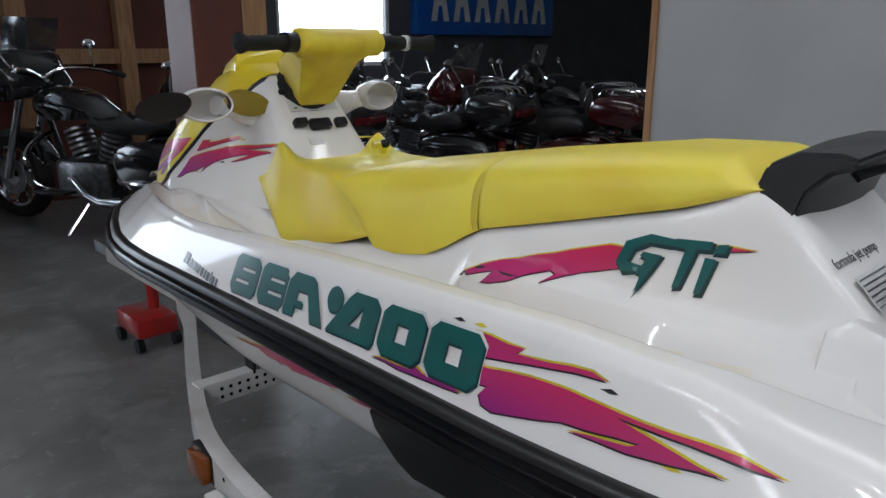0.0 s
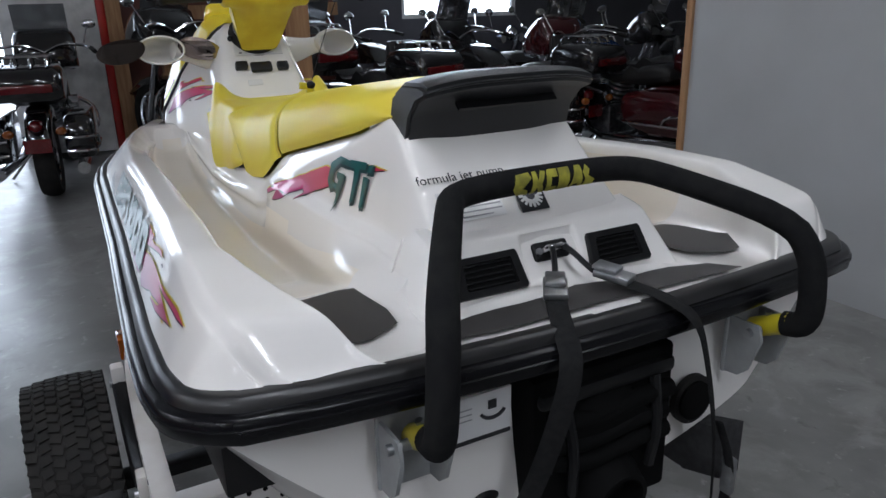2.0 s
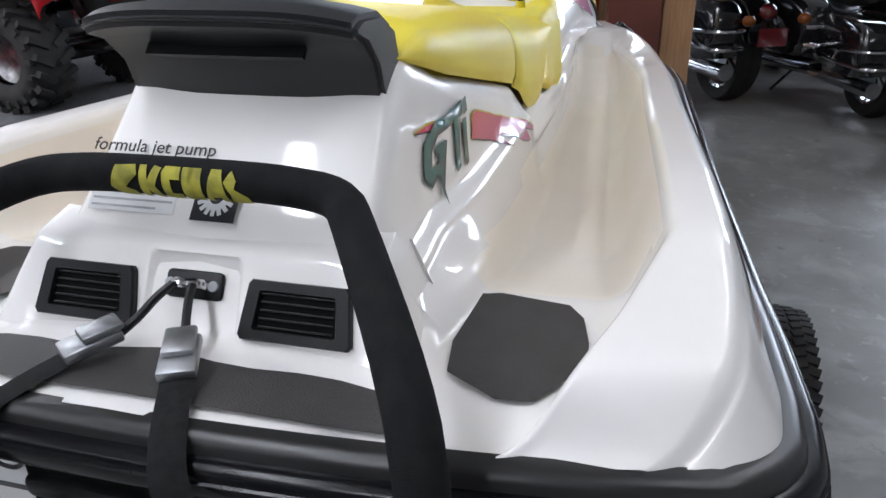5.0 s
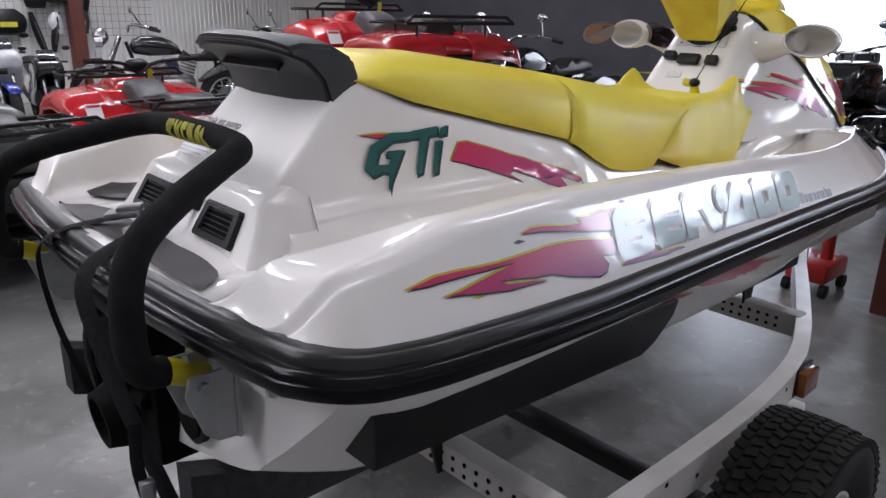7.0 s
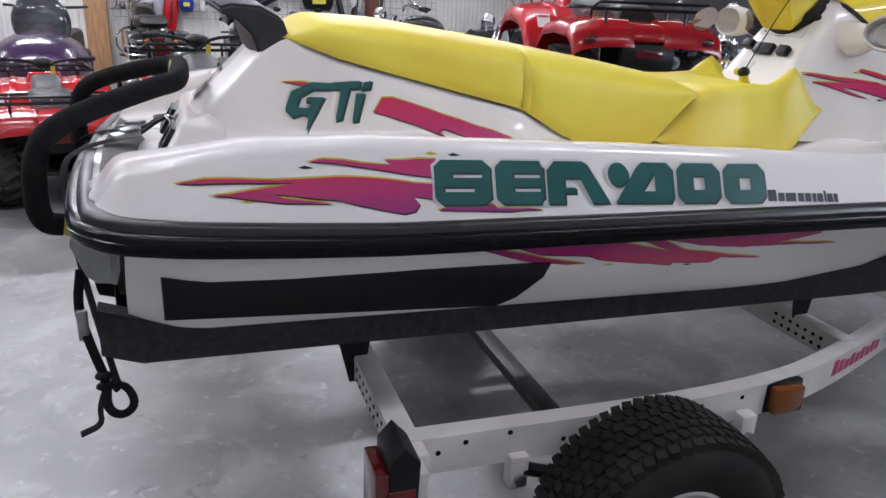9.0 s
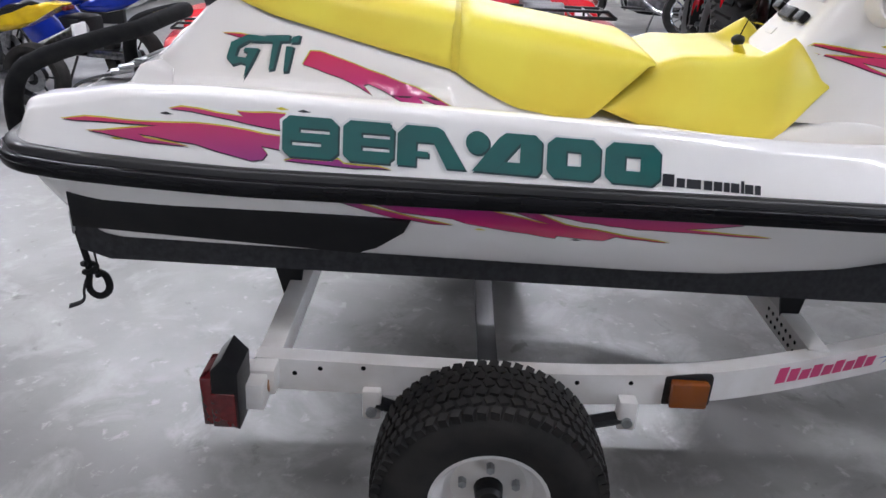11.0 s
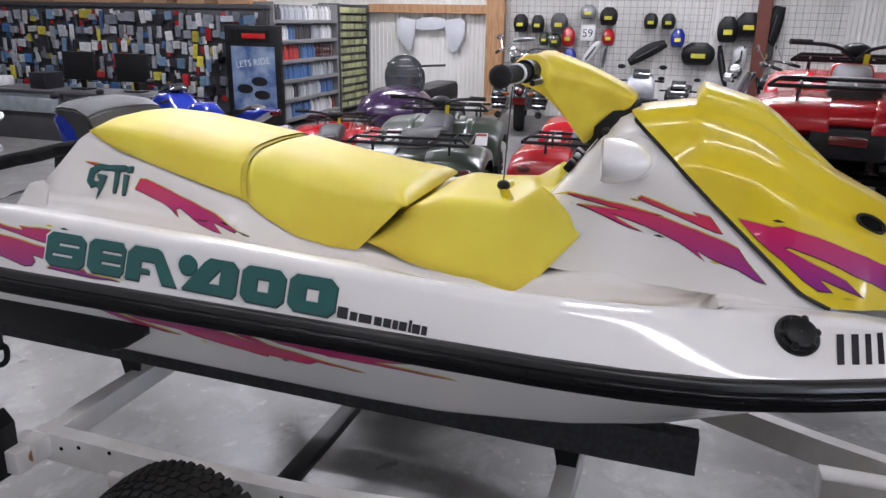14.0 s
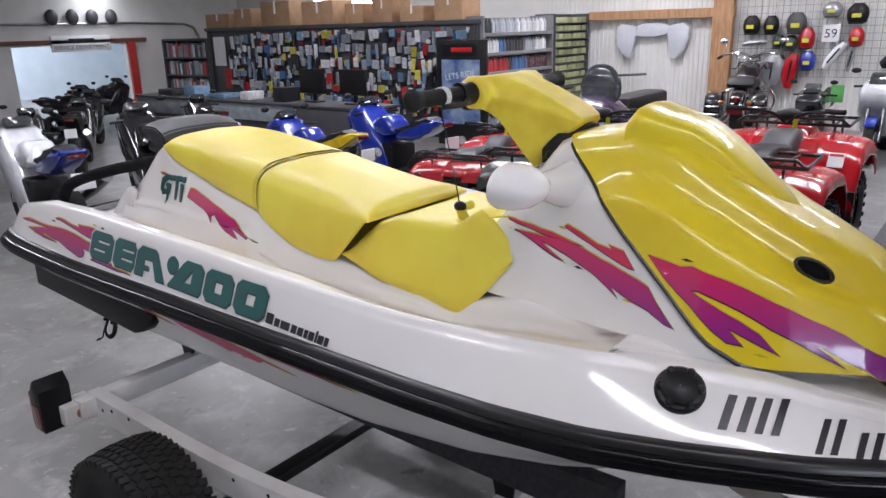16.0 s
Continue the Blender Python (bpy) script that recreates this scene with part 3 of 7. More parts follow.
    return [(float(np.interp(q, d, pts[:, 0])) + (grow if i < n - 1 else 0), float(np.interp(q, d, pts[:, 1])) + grow) for i, q in enumerate(u)]


bm = bmesh.new()
xs = np.linspace(1.93, 2.66, 50)
rows = loft(bm, [[(float(x), y, z) for y, z in resample(body_section(float(x)), 26)] for x in xs])
bm.faces.new(rows[0])
cowl = part("cowl", bm, GEL, ski, "white steering cowl", angle=45)
bm = bmesh.new()
S = []
for x in np.r_[np.linspace(2.155, 2.6, 36), np.linspace(2.62, 2.98, 24)]:
    x = float(x)
    zs = seam_z(x) if x < 2.7 else 0.0
    sec = body_section(x)
    S.append([(x, y, z) for y, z in resample(sec, 26, max(zs, sec[0][1]), grow=0.006)])
rows = loft(bm, S)
hood = part("hood", bm, HOODM, ski, "glossy yellow front hood", angle=45)
bm = bmesh.new()
S = []
for x in np.linspace(2.315, 2.66, 26):
    k = (x - 2.315) / 0.345
    w = 0.105 * max(0.0, 1 - k) ** 0.55 + 0.012
    lift = 0.042 * min(1, (1 - k) * 2.2) * min(1.0, k / 0.03 + 0.55)
    base = CTOP(x)
    S.append([(float(x), y, z) for y, z in chaikin([(w + 0.012, base - 0.03), (w + 0.004, base + lift * 0.45), (w - 0.012 * (1 - k), base + lift), (w * 0.4, base + lift + 0.006), (0, base + lift + 0.008)], 2)])
rows = loft(bm, S)
bm.faces.new(rows[0])
part("hatch", bm, HOODM, hood, "raised yellow storage hatch", angle=50)
# dark seam strip between cowl and hood, and the hood's air slots
for s in (1, -1):
    pts = []
    for x in np.linspace(2.16, 2.64, 24):
        sec = body_section(float(x))
        y = float(np.interp(seam_z(float(x)), [p[1] for p in sec], [p[0] for p in sec]))
        pts.append((float(x), s * (y + 0.003), seam_z(float(x))))
    part("hood_trim", tubebm(pts, 0.006, 6), BUMPG, hood, "grey edge trim of the hood")

COWLT, HOODT = tree_of(cowl), tree_of(hood)
for s in (1, -1):
    at, nrm = HOODT.ray_cast(Vector((2.72, s * 1.2, 1.125)), Vector((0, -s, 0)))[:2]
    q = (nrm if nrm.y * s > 0 else -nrm).to_track_quat("Z", "X").to_matrix().to_4x4()
    # flattened black ball laid on the hood, coloured as the slot's inner shade
    slot = part("air_slot", ball(bmesh.new(), (0, 0, 0), 0.016, 0.034, 0.006, Matrix.Rotation(0.5 * s, 4, "Z"), 18, 8), SHADEBLACK, hood, "dark hood air slot")
    slot.data.transform(Matrix.Translation(at) @ q)
    lip = part("slot_lip", tubebm([Matrix.Rotation(0.5 * s, 4, "Z") @ Vector((0.018 * math.cos(a), 0.037 * math.sin(a), 0.003)) for a in np.linspace(0, 6.283, 20)], 0.004, 6), BUMPG, slot)
    lip.data.transform(Matrix.Translation(at) @ q)

# dash on the sloping rear face of the cowl
def dash_point(x, y, up=0.0):
    hit = COWLT.ray_cast(Vector((x, y, 1.7)), Vector((0, 0, -1)))
    z = hit[0].z if hit[0] is not None else CTOP(x)
    return Vector((x - up * 0.72, y, z + up * 0.69))


DM = Matrix(((0, 0.60, -0.80), (-1, 0, 0), (0, 0.80, 0.60))).to_4x4()


def on_dash(x, y):
    return Matrix.Translation(dash_point(x, y, 0.001)) @ DM


part("dash_label", boxbm(-0.085, 0.085, -0.022, 0.022, 0, 0.002, m=on_dash(2.075, 0.0)), PAPER, cowl, "white instruction label")
for k in range(9):
    bm = boxbm(-0.07 + k * 0.016, -0.06 + k * 0.016, -0.014 + 0.012 * (k % 3), -0.01 + 0.012 * (k % 3), 0.002, 0.003, m=on_dash(2.075, 0.0))
    part("label_bar", bm, INK, cowl)
part("gauge", boxbm(-0.045, 0.03, -0.018, 0.018, 0, 0.02, 0.006, on_dash(2.028, 0.0)), BLACKP, cowl, "black fuel gauge")
part("switch", boxbm(-0.02, 0.02, -0.015, 0.015, 0, 0.022, 0.005, on_dash(2.03, -0.07)), BLACKP, cowl, "black selector switch")
part("choke_knob", boxbm(-0.012, 0.03, -0.012, 0.012, 0, 0.028, 0.004, on_dash(2.035, 0.085)), BLACKP, cowl, "black choke knob")
for s in (1, -1):
    part("cowl_screw", ball(bmesh.new(), dash_point(2.11, s * 0.085, 0.003), 0.011, 0.011, 0.011), BLACKP, cowl)
part("warning_label", boxbm(-0.03, 0.02, -0.01, 0.012, 0, 0.002, m=on_dash(1.995, 0.035)), PAPER, cowl, "white warning label")
ign = part("ignition_post", tubebm([(1.87, -0.11, 1.095), (1.855, -0.112, 1.13)], [0.016, 0.012], 12), LEMON, knee, "yellow ignition post")
part("lanyard_clip", ball(bmesh.new(), (1.855, -0.112, 1.138), 0.018, 0.016, 0.014), BLACKP, knee, "black safety lanyard cap")
part("lanyard_float", tubebm([(1.86, -0.105, 1.135), (1.865, -0.075, 1.137)], 0.012, 10), LEMON, knee, "yellow lanyard float")
part("lanyard_cord", tubebm([(1.855, -0.115, 1.145), (1.87, -0.16, 1.25), (1.895, -0.235, 1.405)], 0.0016, 6, smooth=1), BLACKP, knee, "thin grey lanyard cord")
for k in range(3):
    part("lanyard_wrap", tubebm([(1.905 + 0.022 * math.cos(a), -0.235 - 0.006 * k, 1.436 + 0.022 * math.sin(a)) for a in np.linspace(0, 6.28, 14)], 0.0022, 6), PAPER, knee)

# handlebar
col = part("steering_boot", lathe(bmesh.new(), (2.118, 0, 1.300), (-0.69, 0, 0.72), [(-0.05, 0.095), (-0.012, 0.092), (-0.006, 0.084), (0.002, 0.088), (0.010, 0.080), (0.03, 0.074)]), RUBBER, ski, "black rubber steering boot", angle=60)
core = chaikin([(2.05, 1.252), (2.10, 1.292), (2.172, 1.362), (2.165, 1.385), (2.09, 1.425), (1.97, 1.472), (1.915, 1.478), (1.868, 1.455), (1.862, 1.422), (1.885, 1.398), (1.945, 1.368), (2.005, 1.31), (2.05, 1.252)], 1)[:-1]
bm = bmesh.new()
S = []
for y in np.linspace(-0.145, 0.145, 29):
    a = abs(y) / 0.145
    w = max(0.0, min(1.0, 1 - (a - 0.38) / 0.42))
    w = w * w * (3 - 2 * w)
    r = 0.043 if a < 0.93 else 0.034
    ring = []
    for x, z in core:
        th = math.atan2(z - 1.437, x - 1.915)
        ex, ez = 1.918 + r * 1.05 * math.cos(th), 1.437 + r * 0.95 * math.sin(th)
        ring.append((ex + (x - ex) * w, float(y), ez + (z - ez) * w))
    S.append(ring + [ring[0]])
rows = loft(bm, S, mirror=False)
bmesh.ops.remove_doubles(bm, verts=bm.verts, dist=1e-5)
bmesh.ops.holes_fill(bm, edges=[e for e in bm.edges if e.is_boundary])
bar = part("handlebar_pad", bm, PADM, ski, "worn yellow foam handlebar cover", angle=60)
for s in (1, -1):
    part("control_clamp", tubebm([(1.918, s * 0.138, 1.437), (1.91, s * 0.185, 1.437)], 0.028, 14), BLACKP, bar, "black control clamp")
    part("grip", lathe(bmesh.new(), (1.912, s * 0.18, 1.437), (-0.16, s, -0.02), [(0, 0.001), (0, 0.022)] + [(0.012 + 0.011 * k, 0.021 if k % 2 else 0.0185) for k in range(12)] + [(0.15, 0.027), (0.158, 0.027), (0.163, 0.018), (0.163, 0.001)], 16), RUBBER, bar, "black rubber handgrip", angle=80)
    part("lever", tubebm([(1.92, s * 0.16, 1.43), (1.965, s * 0.22, 1.42), (1.955, s * 0.30, 1.42)], 0.007, 8, smooth=1), BLACKP, bar, "black finger lever")

# mirrors
for s in (1, -1):
    mm = Matrix.Translation((2.14, s * 0.318, 1.262)) @ pose(0, 0, 0, 0, 1, -s * 8)
    bm = bmesh.new()
    n = 30
    rings = []
    for a, ky, kz in ((-0.012, 0.072, 0.041), (-0.016, 0.076, 0.045), (-0.006, 0.081, 0.050), (0.02, 0.080, 0.050), (0.055, 0.066, 0.042), (0.08, 0.042, 0.026), (0.092, 0.014, 0.008)):
        rings.append([bm.verts.new(mm @ Vector((a, ky * math.cos(2 * math.pi * k / n), kz * math.sin(2 * math.pi * k / n)))) for k in range(n)])
    for a, b in zip(rings, rings[1:]):
        for k in range(n):
            bm.faces.new((a[k], a[(k + 1) % n], b[(k + 1) % n], b[k]))
    bm.faces.new(rings[-1])
    mir = part("mirror", bm, GEL, ski, "white teardrop wing mirror", angle=70)
    bm = bmesh.new()
    bm.faces.new([bm.verts.new(mm @ Vector((-0.010, 0.072 * math.cos(2 * math.pi * k / n), 0.041 * math.sin(2 * math.pi * k / n)))) for k in range(n)])
    part("mirror_glass", bm, MIRROR, mir, "tinted mirror glass")
    base_hit = COWLT.ray_cast(Vector((2.19, s * 0.6, 1.235)), Vector((0, -s, 0)))[0] or Vector((2.19, s * 0.17, 1.235))
    part("mirror_arm", tubebm([(2.165, s * 0.275, 1.258), (2.175, s * 0.235, 1.25), (2.185, base_hit.y + s * 0.025, 1.238), (2.19, base_hit.y - s * 0.02, 1.235)], [0.030, 0.030, 0.046, 0.056], 16, smooth=1), GEL, mir, "white mirror arm")
    part("mirror_gasket", tubebm([(2.19 + 0.062 * math.cos(a), 0, 1.235 + 0.056 * math.sin(a)) for a in np.linspace(0, 6.28, 26)], 0.003, 6), BLACKP, mir)
    g = mir.children[-1]
    for v in g.data.vertices:
        h = COWLT.ray_cast(Vector((v.co.x, s * 0.6, v.co.z)), Vector((0, -s, 0)))[0]
        v.co.y = (h.y if h else base_hit.y) + s * (0.002 + v.co.y)

# rear grab handle behind the saddle
bm = bmesh.new()
prof_in = [(0.52, 1.160), (0.565, 1.22), (0.55, 1.262), (0.50, 1.288), (0.435, 1.292), (0.405, 1.284), (0.408, 1.270), (0.445, 1.256), (0.478, 1.222), (0.492, 1.178)]
S = []
for y in np.linspace(-0.172, 0.172, 19):
    a = abs(y) / 0.172
    q = 1 - 0.10 * a ** 4
    cx, cz = 0.50, 1.235
    S.append([(cx + (x - cx) * q + 0.02 * a * a, float(y), cz + (z - cz) * q - 0.012 * a ** 3) for x, z in prof_in + prof_in[:1]])
loft(bm, S, mirror=False)
bmesh.ops.remove_doubles(bm, verts=bm.verts, dist=1e-5)
bmesh.ops.holes_fill(bm, edges=[e for e in bm.edges if e.is_boundary])
bmesh.ops.bevel(bm, geom=[e for e in bm.edges if e.is_manifold and e.calc_face_angle(0) > 0.5], offset=0.006, segments=2, affect="EDGES")
grab = part("grab_handle", bm, GRABM, ski, "charcoal plastic passenger grab handle", angle=40)
# thin dark plate on the handle; the recess is only shade in its colour
part("hand_recess", boxbm(-0.1, 0.1, -0.013, 0.013, -0.004, 0.0025, 0.0, Matrix.Translation((0.4625, 0, 1.238)) @ Matrix(((0, 0.696, -0.718), (-1, 0, 0), (0, 0.718, 0.696))).to_4x4()), BLACKP, grab, "dark plate for the shade in the hand recess")

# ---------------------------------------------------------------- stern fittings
# solid box, its black standing for the shade inside the pump opening
part("pump_tunnel", boxbm(0.17, 0.30, -0.142, 0.142, 0.585, 0.862, 0.008), SHADEBLACK, ski, "black box for the shaded recess of the jet pump")
part("pump_cover", boxbm(0.158, 0.30, -0.135, 0.135, 0.815, 0.842, 0.008), BLACKP, ski, "black plastic pump cover")
for k, (y0, y1, z) in enumerate(((0.12, -0.13, 0.79), (0.125, -0.12, 0.752), (0.11, -0.125, 0.715))):
    part("pump_hose", tubebm([(0.17, y0, z), (0.158, y0 * 0.4, z - 0.012), (0.156, y1 * 0.4, z + 0.004), (0.168, y1, z - 0.008)], 0.017, 12, smooth=2), SHADEBLACK, ski, "black ribbed pump hose")
part("reverse_bucket", lathe(bmesh.new(), (0.19, 0.0, 0.70), (-1, 0, -0.3), [(-0.04, 0.12), (0.0, 0.118), (0.02, 0.105), (0.026, 0.07), (0.02, 0.001)], 24), SHADEBLACK, ski, "black reverse bucket over the jet")
part("bucket_arm", tubebm([(0.16, 0.09, 0.82), (0.14, 0.085, 0.74), (0.15, 0.08, 0.66)], 0.009, 8, smooth=1), BLACKP, ski, "black bucket link")
part("bucket_arm", tubebm([(0.16, -0.09, 0.82), (0.14, -0.085, 0.74), (0.15, -0.08, 0.66)], 0.009, 8, smooth=1), BLACKP, ski, "black bucket link")
noz = part("jet_nozzle", lathe(bmesh.new(), (0.16, 0, 0.635), (-1, 0, -0.1), [(-0.05, 0.07), (0.0, 0.066), (0.03, 0.055), (0.04, 0.052), (0.04, 0.044), (0.0, 0.04), (0.0, 0.001)]), SHADEBLACK, ski, "black jet nozzle")
bm = disc(bmesh.new(), (0.199, -0.225, 0.715), (1, 0, 0), 0.047, 0.012, 28)
part("exhaust_outlet", bm, RUBBER, ski, "black rubber exhaust outlet")
# black disc set proud of the outlet, painting its shaded bore
part("outlet_bore", disc(bmesh.new(), (0.192, -0.225, 0.715), (1, 0, 0), 0.037, 0.008, 28), SHADEBLACK, ski)
bm = ball(bmesh.new(), (0.205, 0.205, 0.664), 0.006, 0.024, 0.012)
part("drain_plug", bm, BLACKP, ski, "black drain plug")
tm = Matrix.Translation((0.199, 0.232, 0.816))
st = part("transom_label", boxbm(0.0, 0.003, -0.069, 0.069, -0.040, 0.038, m=tm), PAPER, ski, "white instruction label on the transom")
part("label_border", boxbm(-0.001, 0.001, -0.067, 0.067, -0.039, -0.032, m=tm), INK, st)
for k in range(3):
    part("label_line", boxbm(-0.001, 0.001, 0.0, 0.06, 0.0 + 0.009 * k, 0.0015 + 0.009 * k, m=tm), STEEL, st)
bm = bmesh.new()
tube(bm, [(0.198, 0.196 + 0.022 * math.cos(a), 0.826 + 0.016 * math.sin(a)) for a in np.linspace(3.5, 5.9, 9)], 0.003, 6)
box(bm, 0.197, 0.199, 0.19, 0.204, 0.826, 0.84)
part("label_picture", bm, INK, st)
pl = part("capacity_label", boxbm(0.217, 0.220, -0.43, -0.36, 0.826, 0.842), PAPER, ski, "small grey data label")

# foam-covered boarding bar with its brackets
ybar = thing("ski_tow_bar", (0.1, 0, 0.87), "black foam-covered tow bar bolted to the white transom", "tow bar")
half = [(0.118, 0.342, 0.866), (0.086, 0.346, 0.872), (0.076, 0.346, 0.91), (0.082, 0.338, 1.0), (0.12, 0.318, 1.057), (0.288, 0.215, 1.107), (0.338, 0.182, 1.116), (0.345, 0.12, 1.121), (0.346, 0.05, 1.122)]
path = half + [(x, -y, z) for x, y, z in reversed(half)]
part("foam_sleeve", tubebm(path, 0.0215, 16, smooth=2), FOAM, ybar, "black foam sleeve")
PRINT = [[(0, 0.4), (0.06, 0.05), (0.2, 0.0), (0.17, 0.3), (0.11, 0.4), (0.13, 0.72), (0.21, 0.75), (0.19, 1.0), (0.04, 0.95)],
         [(0.22, 0.0), (0.27, 0.0), (0.28, 0.38), (0.33, 0.0), (0.385, 0.02), (0.335, 0.48), (0.385, 0.95), (0.33, 1.0), (0.285, 0.62), (0.275, 1.0), (0.225, 1.0)],
         [(0.39, 0.1), (0.42, 0.0), (0.52, 0.0), (0.52, 0.3), (0.45, 0.3), (0.45, 0.68), (0.52, 0.68), (0.52, 1.0), (0.41, 1.0), (0.39, 0.85)],
         [(0.535, 0.0), (0.58, 0.0), (0.63, 0.5), (0.63, 0.0), (0.67, 0.0), (0.67, 1.0), (0.63, 1.0), (0.58, 0.55), (0.58, 1.0), (0.535, 1.0)],
         [(0.68, 0.0), (0.72, 0.0), (0.735, 0.25), (0.79, 0.25), (0.80, 0.0), (0.85, 0.0), (0.81, 1.0), (0.74, 1.0)],
         [(0.83, 0.7), (0.88, 1.0), (0.92, 0.75), (0.90, 0.55), (0.99, 0.35), (1.0, 0.0), (0.86, 0.0), (0.87, 0.4)]]
for poly in PRINT:
    bm = bmesh.new()
    bm.faces.new([bm.verts.new((u, v, 0)) for u, v in poly])
    bmesh.ops.triangulate(bm, faces=bm.faces)
    for c in np.arange(0.1, 1.0, 0.1):
        bmesh.ops.bisect_plane(bm, geom=bm.verts[:] + bm.edges[:] + bm.faces[:], plane_co=(0, c, 0), plane_no=(0, 1, 0))
    for v in bm.verts:
        a = 4.25 - 1.95 * v.co.y
        v.co = Vector((0.3455 + 0.0228 * math.cos(a), 0.078 - 0.165 * v.co.x, 1.122 + 0.0228 * math.sin(a)))
    part("printed_shape", bm, PRINTY, ybar, "faded yellow print on the sleeve")
for s in (1, -1):
    part("end_sleeve", tubebm([(0.105, s * 0.342, 0.872), (0.175, s * 0.338, 0.838)], 0.0185, 14), LEMON, ybar, "scuffed yellow tube end")
    br = part("bracket", boxbm(0.196, 0.204, s * 0.385, s * 0.295, 0.75, 0.868, 0.003), GREYP, ybar, "grey painted steel bracket")
    for y in (0.378, 0.302):
        bm = bmesh.new()
        prism(bm, [(0.2, 0.862), (0.135, 0.862), (0.128, 0.835), (0.150, 0.772), (0.168, 0.756), (0.2, 0.752)], s * y - 0.003, s * y + 0.003, "y")
        part("bracket_plate", bm, GREYP, br, "")
    part("bolt", disc(bmesh.new(), (0.152, s * 0.34, 0.845), (0, 1, 0), 0.008, 0.10, 10), STEEL, br)
    part("bolt", disc(bmesh.new(), (0.15, s * 0.34, 0.872), (0, 0.3, 1), 0.006, 0.012, 8), STEEL, br)

# tie-down straps
def strap(name, pts, buckle_at, tail, label):
    e = thing(name, pts[-1], label, "strap", "tie-down straps")
    part("webbing", tubebm(pts[3:], 0.01, 8, flat=(0.0165, 0.0022), smooth=2), WEB, e, "black webbing")
    part("hook", tubebm(pts[:4], 0.005, 8, smooth=2), BLACKP, e, "black coated hook")
    a, b = Vector(pts[buckle_at]), Vector(pts[buckle_at + 1])
    d = (b - a).normalized()
    side = d.cross(Vector((0, 0, 1))).normalized()
    m = Matrix.Translation(a.lerp(b, 0.5)) @ Matrix((d, side, d.cross(side) * -1)).transposed().to_4x4()
    k = part("buckle", boxbm(-0.03, 0.03, -0.019, 0.019, 0.0, 0.012, 0.003, m), STEEL, e, "zinc cam buckle")
    part("buckle_lever", boxbm(-0.034, 0.008, -0.016, 0.016, 0.012, 0.020, 0.003, m), STEEL, k)
    if tail:
        part("loose_tail", tubebm(tail, 0.01, 8, flat=(0.010, 0.002), smooth=2), WEB, e)
        q = Vector(tail[3])
        part("knot", tubebm([q + Vector((0.018 * math.cos(k), 0.016 * math.sin(k), 0.004 * k - 0.02)) for k in range(12)], 0.008, 8, smooth=1), WEB, e)
        part("loose_end", tubebm([q, q + Vector((-0.02, -0.02, -0.05)), q + Vector((-0.015, -0.03, -0.085)), q + Vector((-0.06, -0.035, -0.10))], 0.008, 8, flat=(0.009, 0.002), smooth=2), WEB, e)
        part("tail_clip", boxbm(-0.011, 0.011, -0.008, 0.008, -0.035, 0.035, 0.003, Matrix.Translation(Vector(tail[1]).lerp(Vector(tail[2]), 0.4))), STEEL, e, "zinc clip on the loose end")
    return e


strap("tie_down_strap", [(0.306, 0.012, 1.012), (0.288, 0.022, 1.004), (0.268, 0.034, 0.988), (0.25, 0.048, 0.976), (0.205, 0.080, 0.970), (0.14, 0.115, 0.958), (0.098, 0.13, 0.935), (0.096, 0.138, 0.88), (0.12, 0.165, 0.74), (0.17, 0.2, 0.585)], 3, None,
      "black tie-down strap with a zinc buckle over the stern")
strap("tie_down_strap", [(0.306, -0.012, 1.012), (0.286, -0.018, 1.004), (0.264, -0.026, 0.988), (0.246, -0.034, 0.978), (0.195, -0.058, 0.972), (0.135, -0.085, 0.962), (0.096, -0.105, 0.938), (0.092, -0.125, 0.88), (0.115, -0.19, 0.72), (0.15, -0.245, 0.56), (0.17, -0.27, 0.47)], 3,
      [(0.115, -0.20, 0.72), (0.102, -0.225, 0.64), (0.125, -0.25, 0.55), (0.15, -0.275, 0.48), (0.145, -0.30, 0.43), (0.175, -0.30, 0.405), (0.205, -0.29, 0.425), (0.19, -0.27, 0.462), (0.16, -0.265, 0.47)],
      "black tie-down strap with its loose end knotted below the stern")

# ---------------------------------------------------------------- graphics on the ski
HULLT = tree_of(hull)


def decal(name, polys, s, trees, material, parent, lift=0.0016, flip=None, label="", start=1.2, step=0.04):
    """Film cut to the outlines (x, z) and laid on the side s of the given surface."""
    bm = bmesh.new()
    for poly in polys:
        pts = [(flip - x if flip else x, z) for x, z in poly]
        bm.faces.new([bm.verts.new((x, 0, z)) for x, z in pts])
    bm.normal_update()
    bmesh.ops.triangulate(bm, faces=bm.faces)
    xs, zs = [v.co.x for v in bm.verts], [v.co.z for v in bm.verts]
    for c in np.arange(min(xs) + step, max(xs), step):
        bmesh.ops.bisect_plane(bm, geom=bm.verts[:] + bm.edges[:] + bm.faces[:], plane_co=(c, 0, 0), plane_no=(1, 0, 0))
    for c in np.arange(min(zs) + 0.02, max(zs), 0.02):
        bmesh.ops.bisect_plane(bm, geom=bm.verts[:] + bm.edges[:] + bm.faces[:], plane_co=(0, 0, c), plane_no=(0, 0, 1))
    for v in bm.verts:
        best = None
        for t in trees:
            h = t.ray_cast(Vector((v.co.x, s * start, v.co.z)), Vector((0, -s, 0)))
            if h[0] is not None and (best is None or s * h[0].y > s * best[0].y):
                best = h
        if best:
            n = best[1] if best[1].y * s > 0 else -best[1]
            v.co = best[0] + n * lift
        else:
            v.co.y = s * 0.2
    return part(name, bm, material, parent, label, smooth=True, angle=70)


